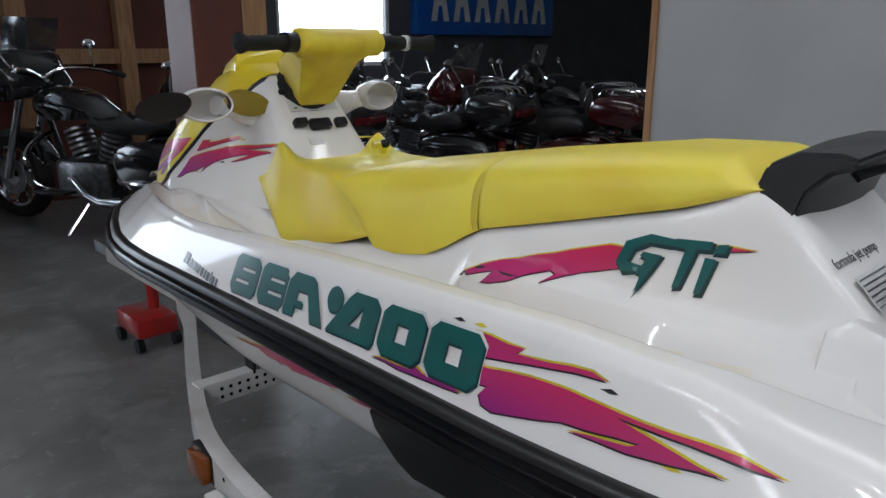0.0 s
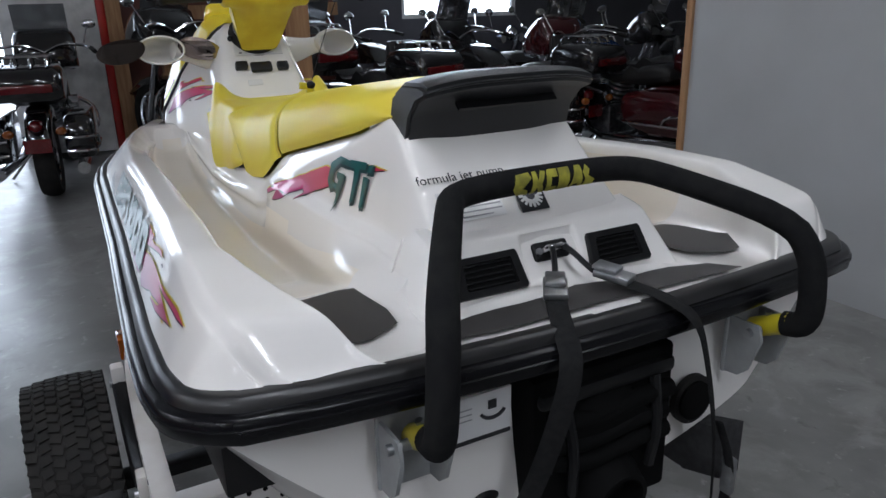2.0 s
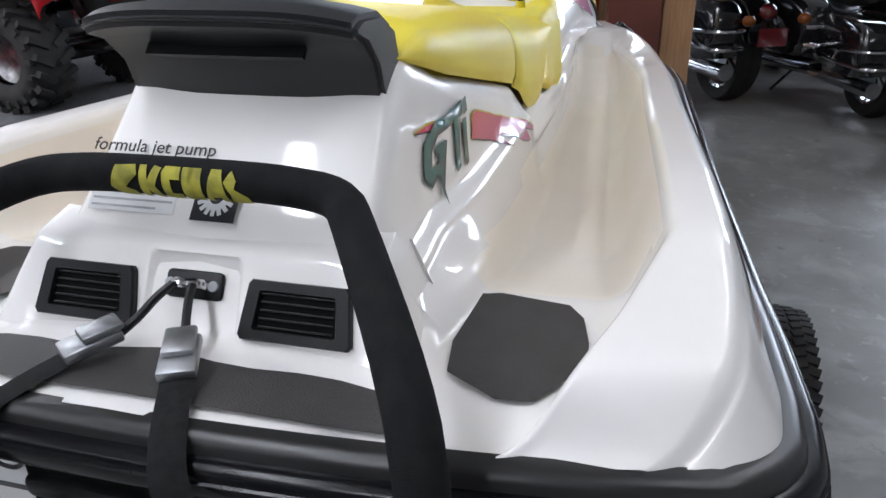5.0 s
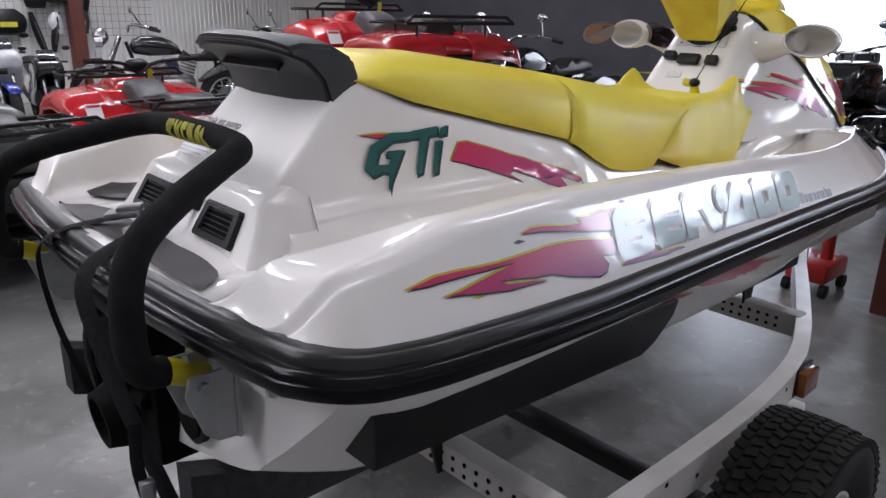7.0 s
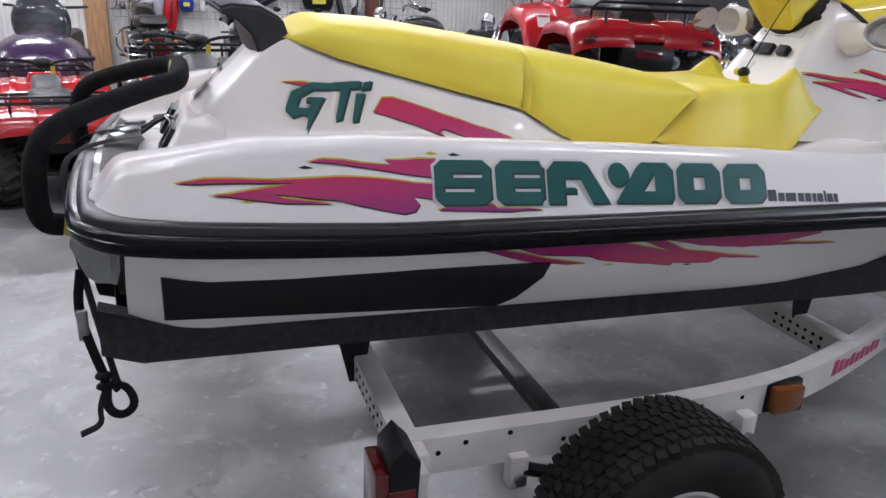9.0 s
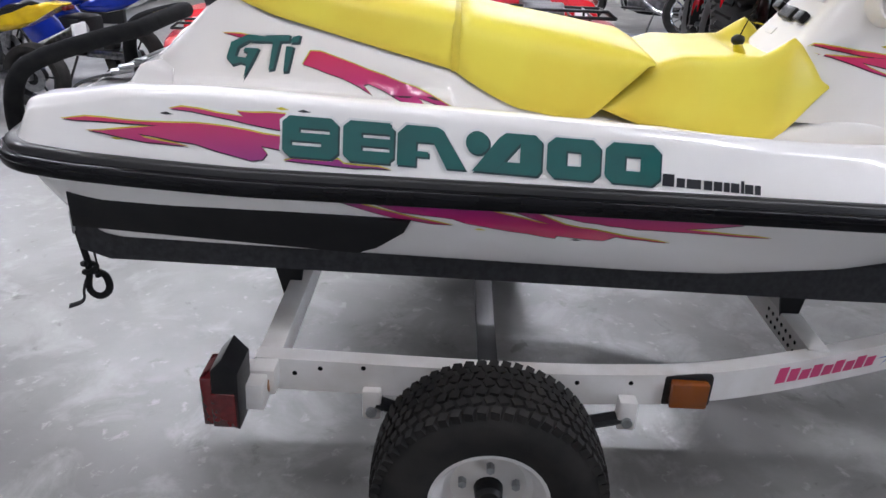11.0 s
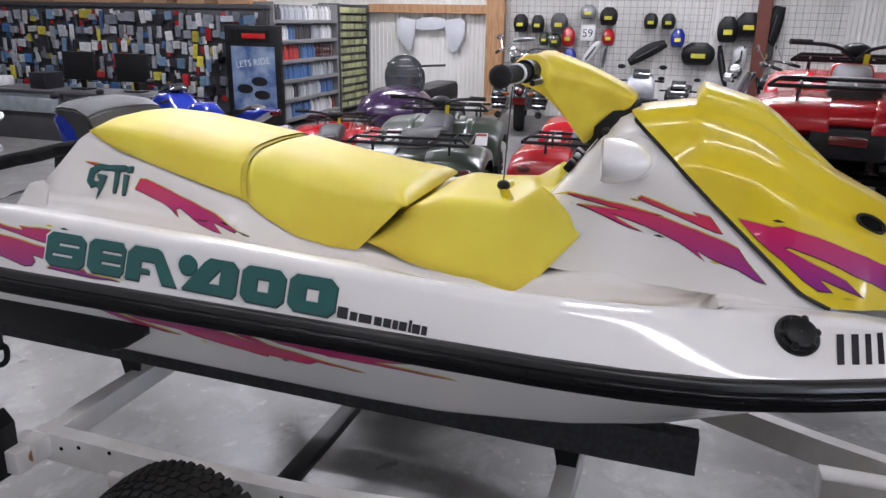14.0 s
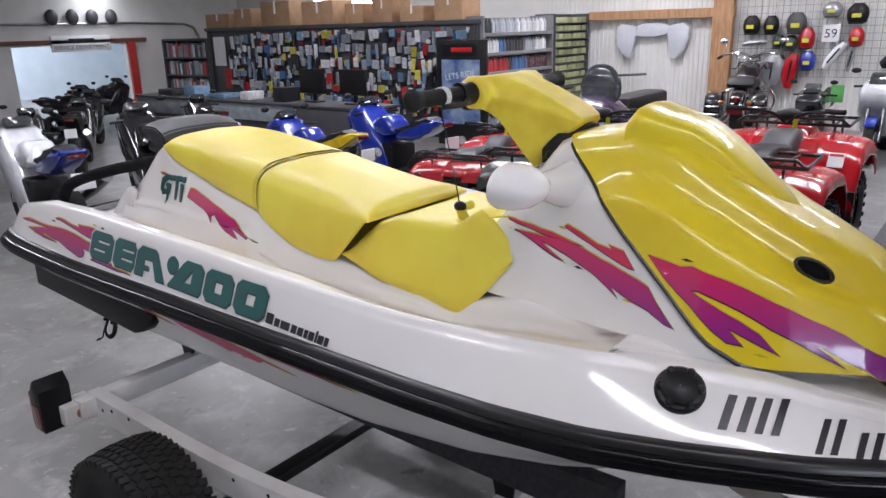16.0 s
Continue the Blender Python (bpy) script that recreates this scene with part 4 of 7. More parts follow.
def swell(poly, d):
    """The outline grown outwards by d."""
    n, out = len(poly), []
    area = sum(poly[i][0] * poly[(i + 1) % n][1] - poly[(i + 1) % n][0] * poly[i][1] for i in range(n))
    sg = 1 if area > 0 else -1
    for i in range(n):
        a, b, c = (Vector((*poly[j % n], 0)) for j in (i - 1, i, i + 1))
        n1, n2 = (b - a).normalized(), (c - b).normalized()
        nn = Vector((n1.y + n2.y, -(n1.x + n2.x), 0))
        nn = nn.normalized() * d * sg if nn.length > 0.2 else (n1 - n2).normalized() * d * 2
        out.append((b.x + nn.x, b.y + nn.y))
    return out


def ragged(poly, amount, seed):
    """A brush-stroke edge: more points, pushed about a little."""
    rng, out = random.Random(seed), []
    n = len(poly)
    for i in range(n):
        a, b = poly[i], poly[(i + 1) % n]
        k = max(1, int(math.dist(a, b) / 0.03))
        for j in range(k):
            u = j / k
            out.append((a[0] + (b[0] - a[0]) * u + (rng.uniform(-1, 1) * amount if j else 0), a[1] + (b[1] - a[1]) * u + (rng.uniform(-1, 1) * amount if j else 0)))
    return out


STREAK_A = [(0.328, 1.002), (0.376, 1.008), (0.456, 1.004), (0.522, 1.002), (0.602, 1.002), (0.633, 1.0), (0.707, 0.991), (0.782, 0.98), (0.779, 0.954), (0.737, 0.961), (0.749, 0.946), (0.74, 0.935), (0.718, 0.932), (0.64, 0.951), (0.6, 0.963), (0.52, 0.975), (0.487, 0.979), (0.501, 0.972),
            (0.56, 0.963), (0.587, 0.957), (0.501, 0.964), (0.444, 0.973), (0.383, 0.982), (0.445, 0.987), (0.502, 0.993), (0.526, 0.996), (0.428, 1.0)]
STREAK_B = [(0.549, 1.029), (0.574, 1.033), (0.645, 1.023), (0.7, 1.017), (0.688, 1.027), (0.786, 1.024), (0.782, 0.992), (0.708, 1.004), (0.645, 1.016), (0.594, 1.025)]
STREAK_U = [(0.785, 0.934), (0.895, 0.925), (1.006, 0.92), (0.981, 0.925), (0.908, 0.93), (0.896, 0.939), (0.872, 0.934), (0.802, 0.938)]
STREAK_C = [(0.889, 0.862), (0.937, 0.868), (0.999, 0.868), (1.04, 0.858), (1.08, 0.86), (1.141, 0.858), (1.228, 0.828), (1.36, 0.795), (1.322, 0.81), (1.205, 0.852), (1.524, 0.838), (1.597, 0.824), (1.687, 0.816), (1.66, 0.829), (1.787, 0.811), (1.715, 0.8), (1.657, 0.795), (1.863, 0.773),
            (1.673, 0.785), (1.553, 0.789), (1.43, 0.806), (1.319, 0.831), (1.391, 0.796), (1.496, 0.775), (1.636, 0.75), (1.511, 0.764), (1.486, 0.751), (1.378, 0.761), (1.374, 0.753), (1.252, 0.774), (1.172, 0.79), (1.139, 0.803), (1.026, 0.818), (0.969, 0.839)]
STREAK_D = [(0.84, 0.856), (0.86, 0.859), (0.918, 0.844), (0.987, 0.823), (1.045, 0.805), (1.141, 0.783), (1.091, 0.786), (1.019, 0.799), (0.948, 0.821), (0.893, 0.842)]
STREAK_G = [(0.755, 1.054), (0.775, 1.086), (0.8, 1.086), (0.849, 1.071), (0.917, 1.048), (0.998, 1.022), (1.075, 0.998), (1.121, 0.976), (1.155, 0.955), (1.112, 0.97), (1.07, 0.984), (1.045, 0.991), (1.075, 0.962), (1.05, 0.966), (1.005, 0.98), (0.968, 0.998), (0.919, 1.015), (0.906, 1.01), (0.93, 0.992), (0.896, 1.007), (0.85, 1.026)]
STREAK_T = [(0.555, 1.118), (0.60, 1.118), (0.68, 1.104), (0.61, 1.108)]
STREAK_K = [(2.04, 1.119), (2.083, 1.117), (2.177, 1.118), (2.23, 1.118), (2.269, 1.115), (2.348, 1.097), (2.412, 1.079), (2.438, 1.069), (2.459, 1.043), (2.505, 1.0), (2.482, 1.004), (2.443, 1.022), (2.379, 1.04), (2.35, 1.052), (2.37, 1.03), (2.335, 1.052), (2.306, 1.067), (2.26, 1.082), (2.193, 1.098), (2.146, 1.106), (2.167, 1.094), (2.224, 1.076), (2.165, 1.088), (2.112, 1.104)]
STREAK_L = [(1.997, 1.142), (2.051, 1.141), (2.136, 1.131), (2.203, 1.126), (2.269, 1.119), (2.177, 1.119), (2.137, 1.122), (2.066, 1.133)]
STREAK_N = [(2.204, 1.149), (2.214, 1.155), (2.254, 1.147), (2.307, 1.132), (2.347, 1.128), (2.333, 1.137), (2.372, 1.131), (2.402, 1.097), (2.385, 1.099), (2.334, 1.114), (2.281, 1.13)]
STREAK_H = [(2.43, 1.137), (2.476, 1.131), (2.502, 1.126), (2.526, 1.13), (2.597, 1.11), (2.702, 1.073), (2.798, 1.03), (2.863, 0.992), (2.94, 0.94), (2.87, 0.955), (2.808, 0.985), (2.751, 1.015), (2.806, 0.973), (2.763, 0.995), (2.715, 1.021), (2.652, 1.048), (2.592, 1.071), (2.543, 1.087), (2.53, 1.085),
            (2.569, 1.067), (2.625, 1.042), (2.664, 1.023), (2.704, 0.989), (2.652, 1.009), (2.609, 1.025), (2.622, 1.012), (2.64, 0.997), (2.609, 0.999), (2.575, 1.021), (2.535, 1.055), (2.47, 1.1)]
for s in (1, -1):
    for poly, trees, m, par, seed in ((STREAK_A, [DECKT], FLAME, deck, 1), (STREAK_B, [DECKT], FLAME4, deck, 2), (STREAK_U, [DECKT], FLAME, deck, 3), (STREAK_C, [HULLT], FLAME2, hull, 4), (STREAK_D, [HULLT], FLAME2, hull, 11), (STREAK_G, [DECKT], FLAME4, deck, 5),
                                      (STREAK_T, [DECKT], FLAME4, deck, 6), (STREAK_K, [COWLT], FLAME3, cowl, 7), (STREAK_L, [COWLT], FLAME4, cowl, 8), (STREAK_N, [COWLT], FLAME4, cowl, 10), (STREAK_H, [HOODT], FLAME3, hood, 9)):
        rag = ragged(poly, 0.0016, seed)
        st_ = 0.36 if seed in (5, 6) else 1.2
        decal("streak_edge", [[(x - 0.001, z + 0.001) for x, z in swell(rag, 0.002)]], s, trees, LEMON, par, 0.0012, start=st_, label="yellow edge of a printed streak")
        decal("streak_shade", [[(x + 0.0015, z - 0.002) for x, z in swell(rag, 0.0008)]], s, trees, INK, par, 0.0017, start=st_)
        decal("streak", [rag], s, trees, m, par, 0.0023, start=st_, label="magenta to purple printed brush streak")
    for i, (x, z, t) in enumerate(((0.53, 1.020, deck), (0.765, 1.034, deck), (0.81, 1.03, deck), (0.43, 0.97, deck), (0.815, 0.857, hull), (1.19, 0.772, hull), (1.41, 0.749, hull), (2.185, 1.145, cowl), (2.25, 1.072, cowl), (2.38, 1.03, cowl), (2.50, 1.14, hood), (2.66, 0.985, hood))):
        decal("streak_fleck", [[(x, z), (x + 0.012, z + 0.003), (x + 0.028, z - 0.002), (x + 0.012, z - 0.003)]], s, [DECKT] if t is deck else [HULLT] if t is hull else [COWLT, HOODT], LEMON if i % 2 else INK, t, 0.0015)


def bars(x0, x1, z0, z1, cut=0.012, holes=()):
    """Tiles of a chamfered block with windows (fractions u0, u1, v0, v1) left open; no two tiles overlap."""
    us = sorted({0.0, 1.0, *[u for h in holes for u in h[:2]]})
    vs = sorted({0.0, 1.0, *[v for h in holes for v in h[2:]]})
    out = []
    for u0, u1 in zip(us, us[1:]):
        for v0, v1 in zip(vs, vs[1:]):
            if any(h[0] <= u0 and u1 <= h[1] and h[2] <= v0 and v1 <= h[3] for h in holes):
                continue
            q = [(x0 + u0 * (x1 - x0), z0 + v0 * (z1 - z0)), (x0 + u1 * (x1 - x0), z0 + v0 * (z1 - z0)), (x0 + u1 * (x1 - x0), z0 + v1 * (z1 - z0)), (x0 + u0 * (x1 - x0), z0 + v1 * (z1 - z0))]
            r, (cu, cv) = [], ((u0, u1), (v0, v1))
            for k, (px, pz) in enumerate(q):
                uu, vv = (u0, u1, u1, u0)[k], (v0, v0, v1, v1)[k]
                if uu in (0.0, 1.0) and vv in (0.0, 1.0):
                    dx, dz = (cut if uu == 0 else -cut), (cut if vv == 0 else -cut)
                    e = [(px + dx, pz), (px, pz + dz)]
                    r += e if k in (1, 3) else e[::-1]
                else:
                    r.append((px, pz))
            out.append(r)
    return out


def tilt(polys, x0=0.78):
    return [[(0.78 + (x - 0.782) * 1.036, 0.944 + (z - 0.921) * 0.868 - 0.057 * (x - x0)) for x, z in p] for p in polys]


Z0, Z1 = 0.921, 1.012
GLYPHS = [bars(0.782, 0.893, Z0, Z1, 0.014, ((0.30, 0.85, 0.60, 0.72), (0.15, 0.70, 0.28, 0.40))),
          bars(0.903, 1.005, Z0, Z1, 0.014, ((0.36, 0.92, 0.60, 0.72), (0.36, 0.92, 0.28, 0.40))),
          [[(1.012, Z0), (1.05, Z0), (1.05, Z1), (1.03, Z1), (1.012, Z1 - 0.02)], [(1.05, Z0 + 0.055), (1.085, Z0 + 0.055), (1.07, Z1), (1.05, Z1)], [(1.05, Z0 + 0.022), (1.075, Z0 + 0.022), (1.075, Z0 + 0.034), (1.05, Z0 + 0.034)],
             [(1.112, Z0), (1.152, Z0), (1.102, Z1 - 0.005), (1.092, Z1), (1.07, Z1), (1.085, Z0 + 0.055)]],
          [[(1.174 + 0.024 * math.cos(a), 0.985 + 0.026 * math.sin(a)) for a in np.linspace(0, 6.283, 17)[:-1]]],
          [[(1.165, Z0), (1.21, Z0), (1.262, Z0 + 0.07), (1.262, Z1), (1.232, Z1), (1.218, Z1 - 0.012)], [(1.21, Z0), (1.275, Z0), (1.275, Z0 + 0.026), (1.23, Z0 + 0.026)], [(1.262, Z0 + 0.026), (1.275, Z0 + 0.026), (1.275, Z0), (1.298, Z0), (1.306, Z0 + 0.012), (1.306, Z1 - 0.014), (1.292, Z1), (1.262, Z1)]],
          bars(1.317, 1.427, Z0, Z1, 0.016, ((0.36, 0.64, 0.32, 0.68),)), bars(1.437, 1.552, Z0, Z1, 0.016, ((0.36, 0.64, 0.32, 0.68),))]
BLOCKS = [q for g in GLYPHS for q in g]
for s in (1, -1):
    f = None if s < 0 else 0.775 + 1.56
    sl = tilt if s < 0 else (lambda p: [[(0.78 + (x - 0.782) * 1.036, 0.944 + (z - 0.921) * 0.868 - 0.057 * (1.555 - x)) for x, z in q] for q in p])
    decal("emblem_outline", sl([[(x + 0, z) for x, z in swell(q, 0.006)] for q in BLOCKS]), s, [DECKT], WHITEF, deck, 0.0030, f, "white outline of the side emblem")
    decal("emblem_shade", sl([[(x + 0.003, z - 0.004) for x, z in swell(q, 0.001)] for q in BLOCKS]), s, [DECKT], DARKT, deck, 0.0036, f)
    for g in GLYPHS:
        decal("emblem_block", sl(g), s, [DECKT], TEAL, deck, 0.0043, f, "dark teal printed block")
    rng = random.Random(4)
    marks = []
    x = 1.585
    for w in (0.028, 0.02, 0.034, 0.02, 0.02, 0.014, 0.02, 0.008, 0.02, 0.014):
        marks.append([(x, 0.902), (x + w * 0.92, 0.902), (x + w * 0.92, 0.920 + (0.006 if w in (0.028, 0.008) else 0)), (x, 0.920 + (0.006 if w in (0.028, 0.008) else 0))])
        x += w * 1.1
    decal("maker_mark", [[(px, pz - 0.068 * (px - 1.58)) for px, pz in q] for q in marks] if s < 0 else [[(3.42 - px, pz - 0.068 * (px - 1.58)) for px, pz in q] for q in marks], s, [DECKT], INK, deck, 0.0016, None, "small black printed mark")
    # brushed model mark on the pedestal
    brush = [[(0.56, 1.06), (0.575, 1.098), (0.62, 1.118), (0.665, 1.116), (0.655, 1.104), (0.62, 1.104), (0.592, 1.088), (0.582, 1.064), (0.598, 1.05), (0.575, 1.044)],
             [(0.598, 1.05), (0.582, 1.064), (0.61, 1.062), (0.617, 1.074), (0.605, 1.078), (0.61, 1.086), (0.645, 1.086), (0.628, 1.058), (0.602, 1.010), (0.610, 1.046)],
             [(0.655, 1.104), (0.665, 1.118), (0.725, 1.122), (0.722, 1.108), (0.700, 1.106), (0.68, 1.04), (0.668, 1.036), (0.682, 1.104)],
             [(0.715, 1.095), (0.733, 1.095), (0.716, 1.036), (0.705, 1.034)], [(0.726, 1.104), (0.745, 1.106), (0.75, 1.122), (0.732, 1.118)]]
    f2 = None if s < 0 else 1.345
    decal("model_mark_shade", [[(x + 0.003, z - 0.004) for x, z in swell(q, 0.003)] for q in brush], s, [DECKT], DARKT, deck, 0.0030, f2, start=0.36)
    decal("model_mark", brush, s, [DECKT], TEAL, deck, 0.0038, f2, start=0.36, label="teal brushed strokes on the pedestal")
# black bars of the registration, and the filler cap below the hood
for i, w in enumerate((0.05, 0.042, 0.0, 0.036, 0.036, 0.036)):
    if w:
        x = 2.645 + 0.058 * i - (0.02 if i > 2 else 0)
        lo, hi = 0.886 - 0.22 * max(0.0, x - 2.72), 0.932 - 0.26 * max(0.0, x - 2.72)
        for a, b in ((0.0, 0.3), (0.6, 0.9)):
            decal("registration_bar", [[(x + w * a, lo), (x + w * b, lo), (x + w * b, hi), (x + w * a, hi)]], -1, [DECKT], INK, deck, 0.0016)
capc = DECKT.ray_cast(Vector((2.565, -1.2, 0.93)), Vector((0, 1, 0)))
cn = capc[1] if capc[1].y < 0 else -capc[1]
bm = bmesh.new()
lathe(bm, capc[0], cn, [(-0.01, 0.047), (0.006, 0.047), (0.012, 0.042), (0.012, 0.034), (0.02, 0.034), (0.024, 0.028), (0.024, 0.001)], 28)
cap = part("filler_cap", bm, BLACKP, ski, "black fuel filler cap", angle=35)
for k in range(6):
    q = cn.to_track_quat("Z", "Y").to_matrix()
    part("cap_lug", ball(bmesh.new(), capc[0] + q @ Vector((0.036 * math.cos(k * 1.047), 0.036 * math.sin(k * 1.047), 0.016)), 0.009, 0.009, 0.009, u=10, v=6), BLACKP, cap)

# writing on the pedestal's rear face
def words(text, size, m, material, parent, name="lettering", align="CENTER", label=""):
    cu = bpy.data.curves.new(name, "FONT")
    cu.body, cu.size, cu.extrude, cu.align_x, cu.resolution_u = text, size, 0.0003, align, 3
    tmp = bpy.data.objects.new("tmp", cu)
    scene.collection.objects.link(tmp)
    dg = bpy.context.evaluated_depsgraph_get()
    me = bpy.data.meshes.new_from_object(tmp.evaluated_get(dg))
    bpy.data.objects.remove(tmp)
    bm = bmesh.new()
    bm.from_mesh(me)
    bm.transform(m)
    bpy.data.meshes.remove(me)
    return part(name, bm, material, parent, label, smooth=False)


UP = Vector((0.13, 0, 0.135)).normalized()
OUT = Vector((-UP.z, 0, UP.x))
def rear_face(x, y, lift=0.004):
    h = DECKT.ray_cast(Vector((x, y, 1.6)), Vector((0, 0, -1)))[0]
    return Matrix.Translation(h + OUT * lift) @ Matrix(((0, UP.x, OUT.x), (-1, UP.y, OUT.y), (0, UP.z, OUT.z))).to_4x4()


words("formula jet pump", 0.0245, rear_face(0.440, 0.105), INK, deck, label="black lettering")
gm = rear_face(0.394, -0.003)
gd = part("gear_label", boxbm(-0.028, 0.028, -0.026, 0.022, 0, 0.001, m=gm), INK, deck, "black square label with a white cog")
bm = bmesh.new()
for k in range(9):
    a = math.pi + math.pi * k / 8
    c = Vector((0.019 * math.cos(a), 0.004 + 0.019 * math.sin(a), 0.0018))
    box(bm, -0.0025, 0.0025, -0.005, 0.004, -0.0002, 0.0002, m=gm @ Matrix.Translation(c) @ Matrix.Rotation(a + math.pi / 2, 4, "Z"))
part("cog", bm, WHITEF, gd)
bm = bmesh.new()
inner, outer = [], []
for a in np.linspace(math.pi, 2 * math.pi, 13):
    inner.append(bm.verts.new(gm @ Vector((0.009 * math.cos(a), 0.004 + 0.009 * math.sin(a), 0.0016))))
    outer.append(bm.verts.new(gm @ Vector((0.017 * math.cos(a), 0.004 + 0.017 * math.sin(a), 0.0016))))
for k in range(12):
    bm.faces.new((inner[k], inner[k + 1], outer[k + 1], outer[k]))
part("cog_ring", bm, WHITEF, gd)
lm = rear_face(0.405, 0.11)
ld = part("warning_label", boxbm(-0.058, 0.058, -0.032, 0.026, 0, 0.0008, m=lm), WHITEF, deck, "pale label with fine grey print")
for k in range(6):
    part("label_line", boxbm(-0.054, 0.054 - 0.02 * (k == 5), 0.018 - 0.009 * k, 0.0205 - 0.009 * k, 0.0008, 0.0014, m=lm), STEEL, ld)

# ---------------------------------------------------------------- trailer
tr = thing("boat_trailer", (1.3, 0, 0), "small white painted steel trailer with carpeted bunks", "trailer")


def beam(bm, pts, w, h):
    """A rectangular beam along the points, upright."""
    pts = [Vector(p) for p in pts]
    rings = []
    for i, p in enumerate(pts):
        d = pts[min(i + 1, len(pts) - 1)] - pts[max(i - 1, 0)]
        side = Vector((-d.y, d.x, 0)).normalized()
        rings.append([bm.verts.new(p + side * a * w / 2 + Vector((0, 0, b * h / 2))) for a, b in ((-1, -1), (1, -1), (1, 1), (-1, 1))])
    for a, b in zip(rings, rings[1:]):
        for k in range(4):
            bm.faces.new((a[k], a[(k + 1) % 4], b[(k + 1) % 4], b[k]))
    bm.faces.new(rings[0])
    bm.faces.new(rings[-1])
    bmesh.ops.bevel(bm, geom=[e for e in bm.edges if e.calc_face_angle(0) > 1.0], offset=0.004, segments=2, affect="EDGES")
    return bm


RAIL = [(0.70, 0.628, 0.43), (1.25, 0.622, 0.412), (1.5, 0.607, 0.404), (1.75, 0.572, 0.395), (1.95, 0.51, 0.388), (2.2, 0.412, 0.378), (2.5, 0.285, 0.37), (2.8, 0.155, 0.36), (3.1, 0.06, 0.35)]
RAILS = chaikin(RAIL, 2)


def rail_y(x):
    return float(np.interp(x, [p[0] for p in RAILS], [p[1] for p in RAILS])), float(np.interp(x, [p[0] for p in RAILS], [p[2] for p in RAILS]))


for s in (1, -1):
    r = part("side_rail", beam(bmesh.new(), [(x, s * y, z) for x, y, z in RAILS], 0.045, 0.085), TRAIL, tr, "curved white side rail", angle=30)
    for x, dz in ((0.79, 0.005), (0.85, 0.022), (0.95, 0.03), (1.08, -0.005), (1.45, 0.02), (1.58, 0.02)):
        y, z = rail_y(x)
        # no real hole: a dark disc on the rail paints the shade inside
        part("bolt_hole", disc(bmesh.new(), (x, s * (y + 0.0225), z + dz), (0, 1, 0), 0.006, 0.002, 12), SHADEBLACK, r)
    y, z = rail_y(1.72)
    mk = part("side_marker", boxbm(1.675, 1.765, s * (y + 0.03), s * (y + 0.058), z - 0.035, z + 0.035, 0.006), AMBER, tr, "amber side marker lamp")
    part("marker_base", boxbm(1.66, 1.78, s * (y + 0.012), s * (y + 0.034), z - 0.042, z + 0.042, 0.006), BLACKP, mk)
    # tail lamp on its bracket
    arm = part("lamp_bracket", boxbm(0.66, 0.74, s * 0.64, s * 0.745, 0.395, 0.462, 0.004), TRAIL, tr, "white lamp bracket with rust at the weld")
    part("rust_patch", disc(bmesh.new(), (0.742, s * 0.69, 0.43), (1, 0, 0), 0.02, 0.003, 14), RUST, arm)
    bm = prism(bmesh.new(), [(0.645, 0.40), (0.70, 0.385), (0.705, 0.53), (0.675, 0.565), (0.648, 0.535)], s * 0.70, s * 0.80, "y", 0.004)
    tl = part("tail_lamp", bm, BLACKP, tr, "boxy black tail lamp")
    part("lamp_lens", boxbm(0.622, 0.648, s * 0.702, s * 0.798, 0.392, 0.515, 0.005), REDL, tl, "dark red ribbed lens")
    part("lamp_lens_side", boxbm(0.644, 0.696, s * 0.79, s * 0.803, 0.392, 0.478, 0.003), REDL, tl)
    # bunk with carpet
    bm = beam(bmesh.new(), [(0.15, s * 0.285, 0.615), (0.235, s * 0.285, 0.585), (0.24, s * 0.285, 0.587), (1.3, s * 0.285, 0.567), (2.2, s * 0.275, 0.545), (2.41, s * 0.268, 0.54)], 0.05, 0.105)
    bk = part("bunk", bm, CARPET, tr, "grey carpeted bunk board", angle=30)
    for x, low in ((0.70, 0.40), (2.09, 0.38)):
        bm = prism(bmesh.new(), [(x - 0.045, 0.54), (x + 0.045, 0.54), (x + 0.022, low), (x - 0.012, low)], s * 0.262, s * 0.27, "y")
        part("bunk_bracket", bm, BLACKP, tr, "black bunk bracket")
    # leaf spring and shackles
    part("leaf_spring", tubebm([(0.98, s * 0.65, 0.36), (1.1, s * 0.65, 0.315), (1.26, s * 0.65, 0.295), (1.42, s * 0.65, 0.31), (1.56, s * 0.65, 0.345)], 0.02, 8, flat=(0.022, 0.012), smooth=1), BLACKP, tr, "dark leaf spring")
    for x in (0.97, 1.57):
        part("shackle", boxbm(x - 0.022, x + 0.022, s * 0.632, s * 0.668, 0.32, 0.40, 0.006), TRAIL, tr, "white spring hanger")
        part("shackle_bolt", disc(bmesh.new(), (x, s * 0.652, 0.345), (0, 1, 0), 0.013, 0.05, 12), STEEL, tr)
    # wheel
    wc = Vector((1.245, s * 0.785, 0.264))
    o = s
    prof = [(-0.075, 0.13), (-0.085, 0.15), (-0.096, 0.19), (-0.096, 0.22), (-0.088, 0.243), (-0.07, 0.254), (0.0, 0.259), (0.07, 0.254), (0.088, 0.243), (0.096, 0.22), (0.096, 0.19), (0.085, 0.15), (0.075, 0.13)]
    wheel = part("wheel", lathe(bmesh.new(), wc, (0, o, 0), prof, 56), TYRE, tr, "black trailer tyre", angle=50)
    bm = bmesh.new()
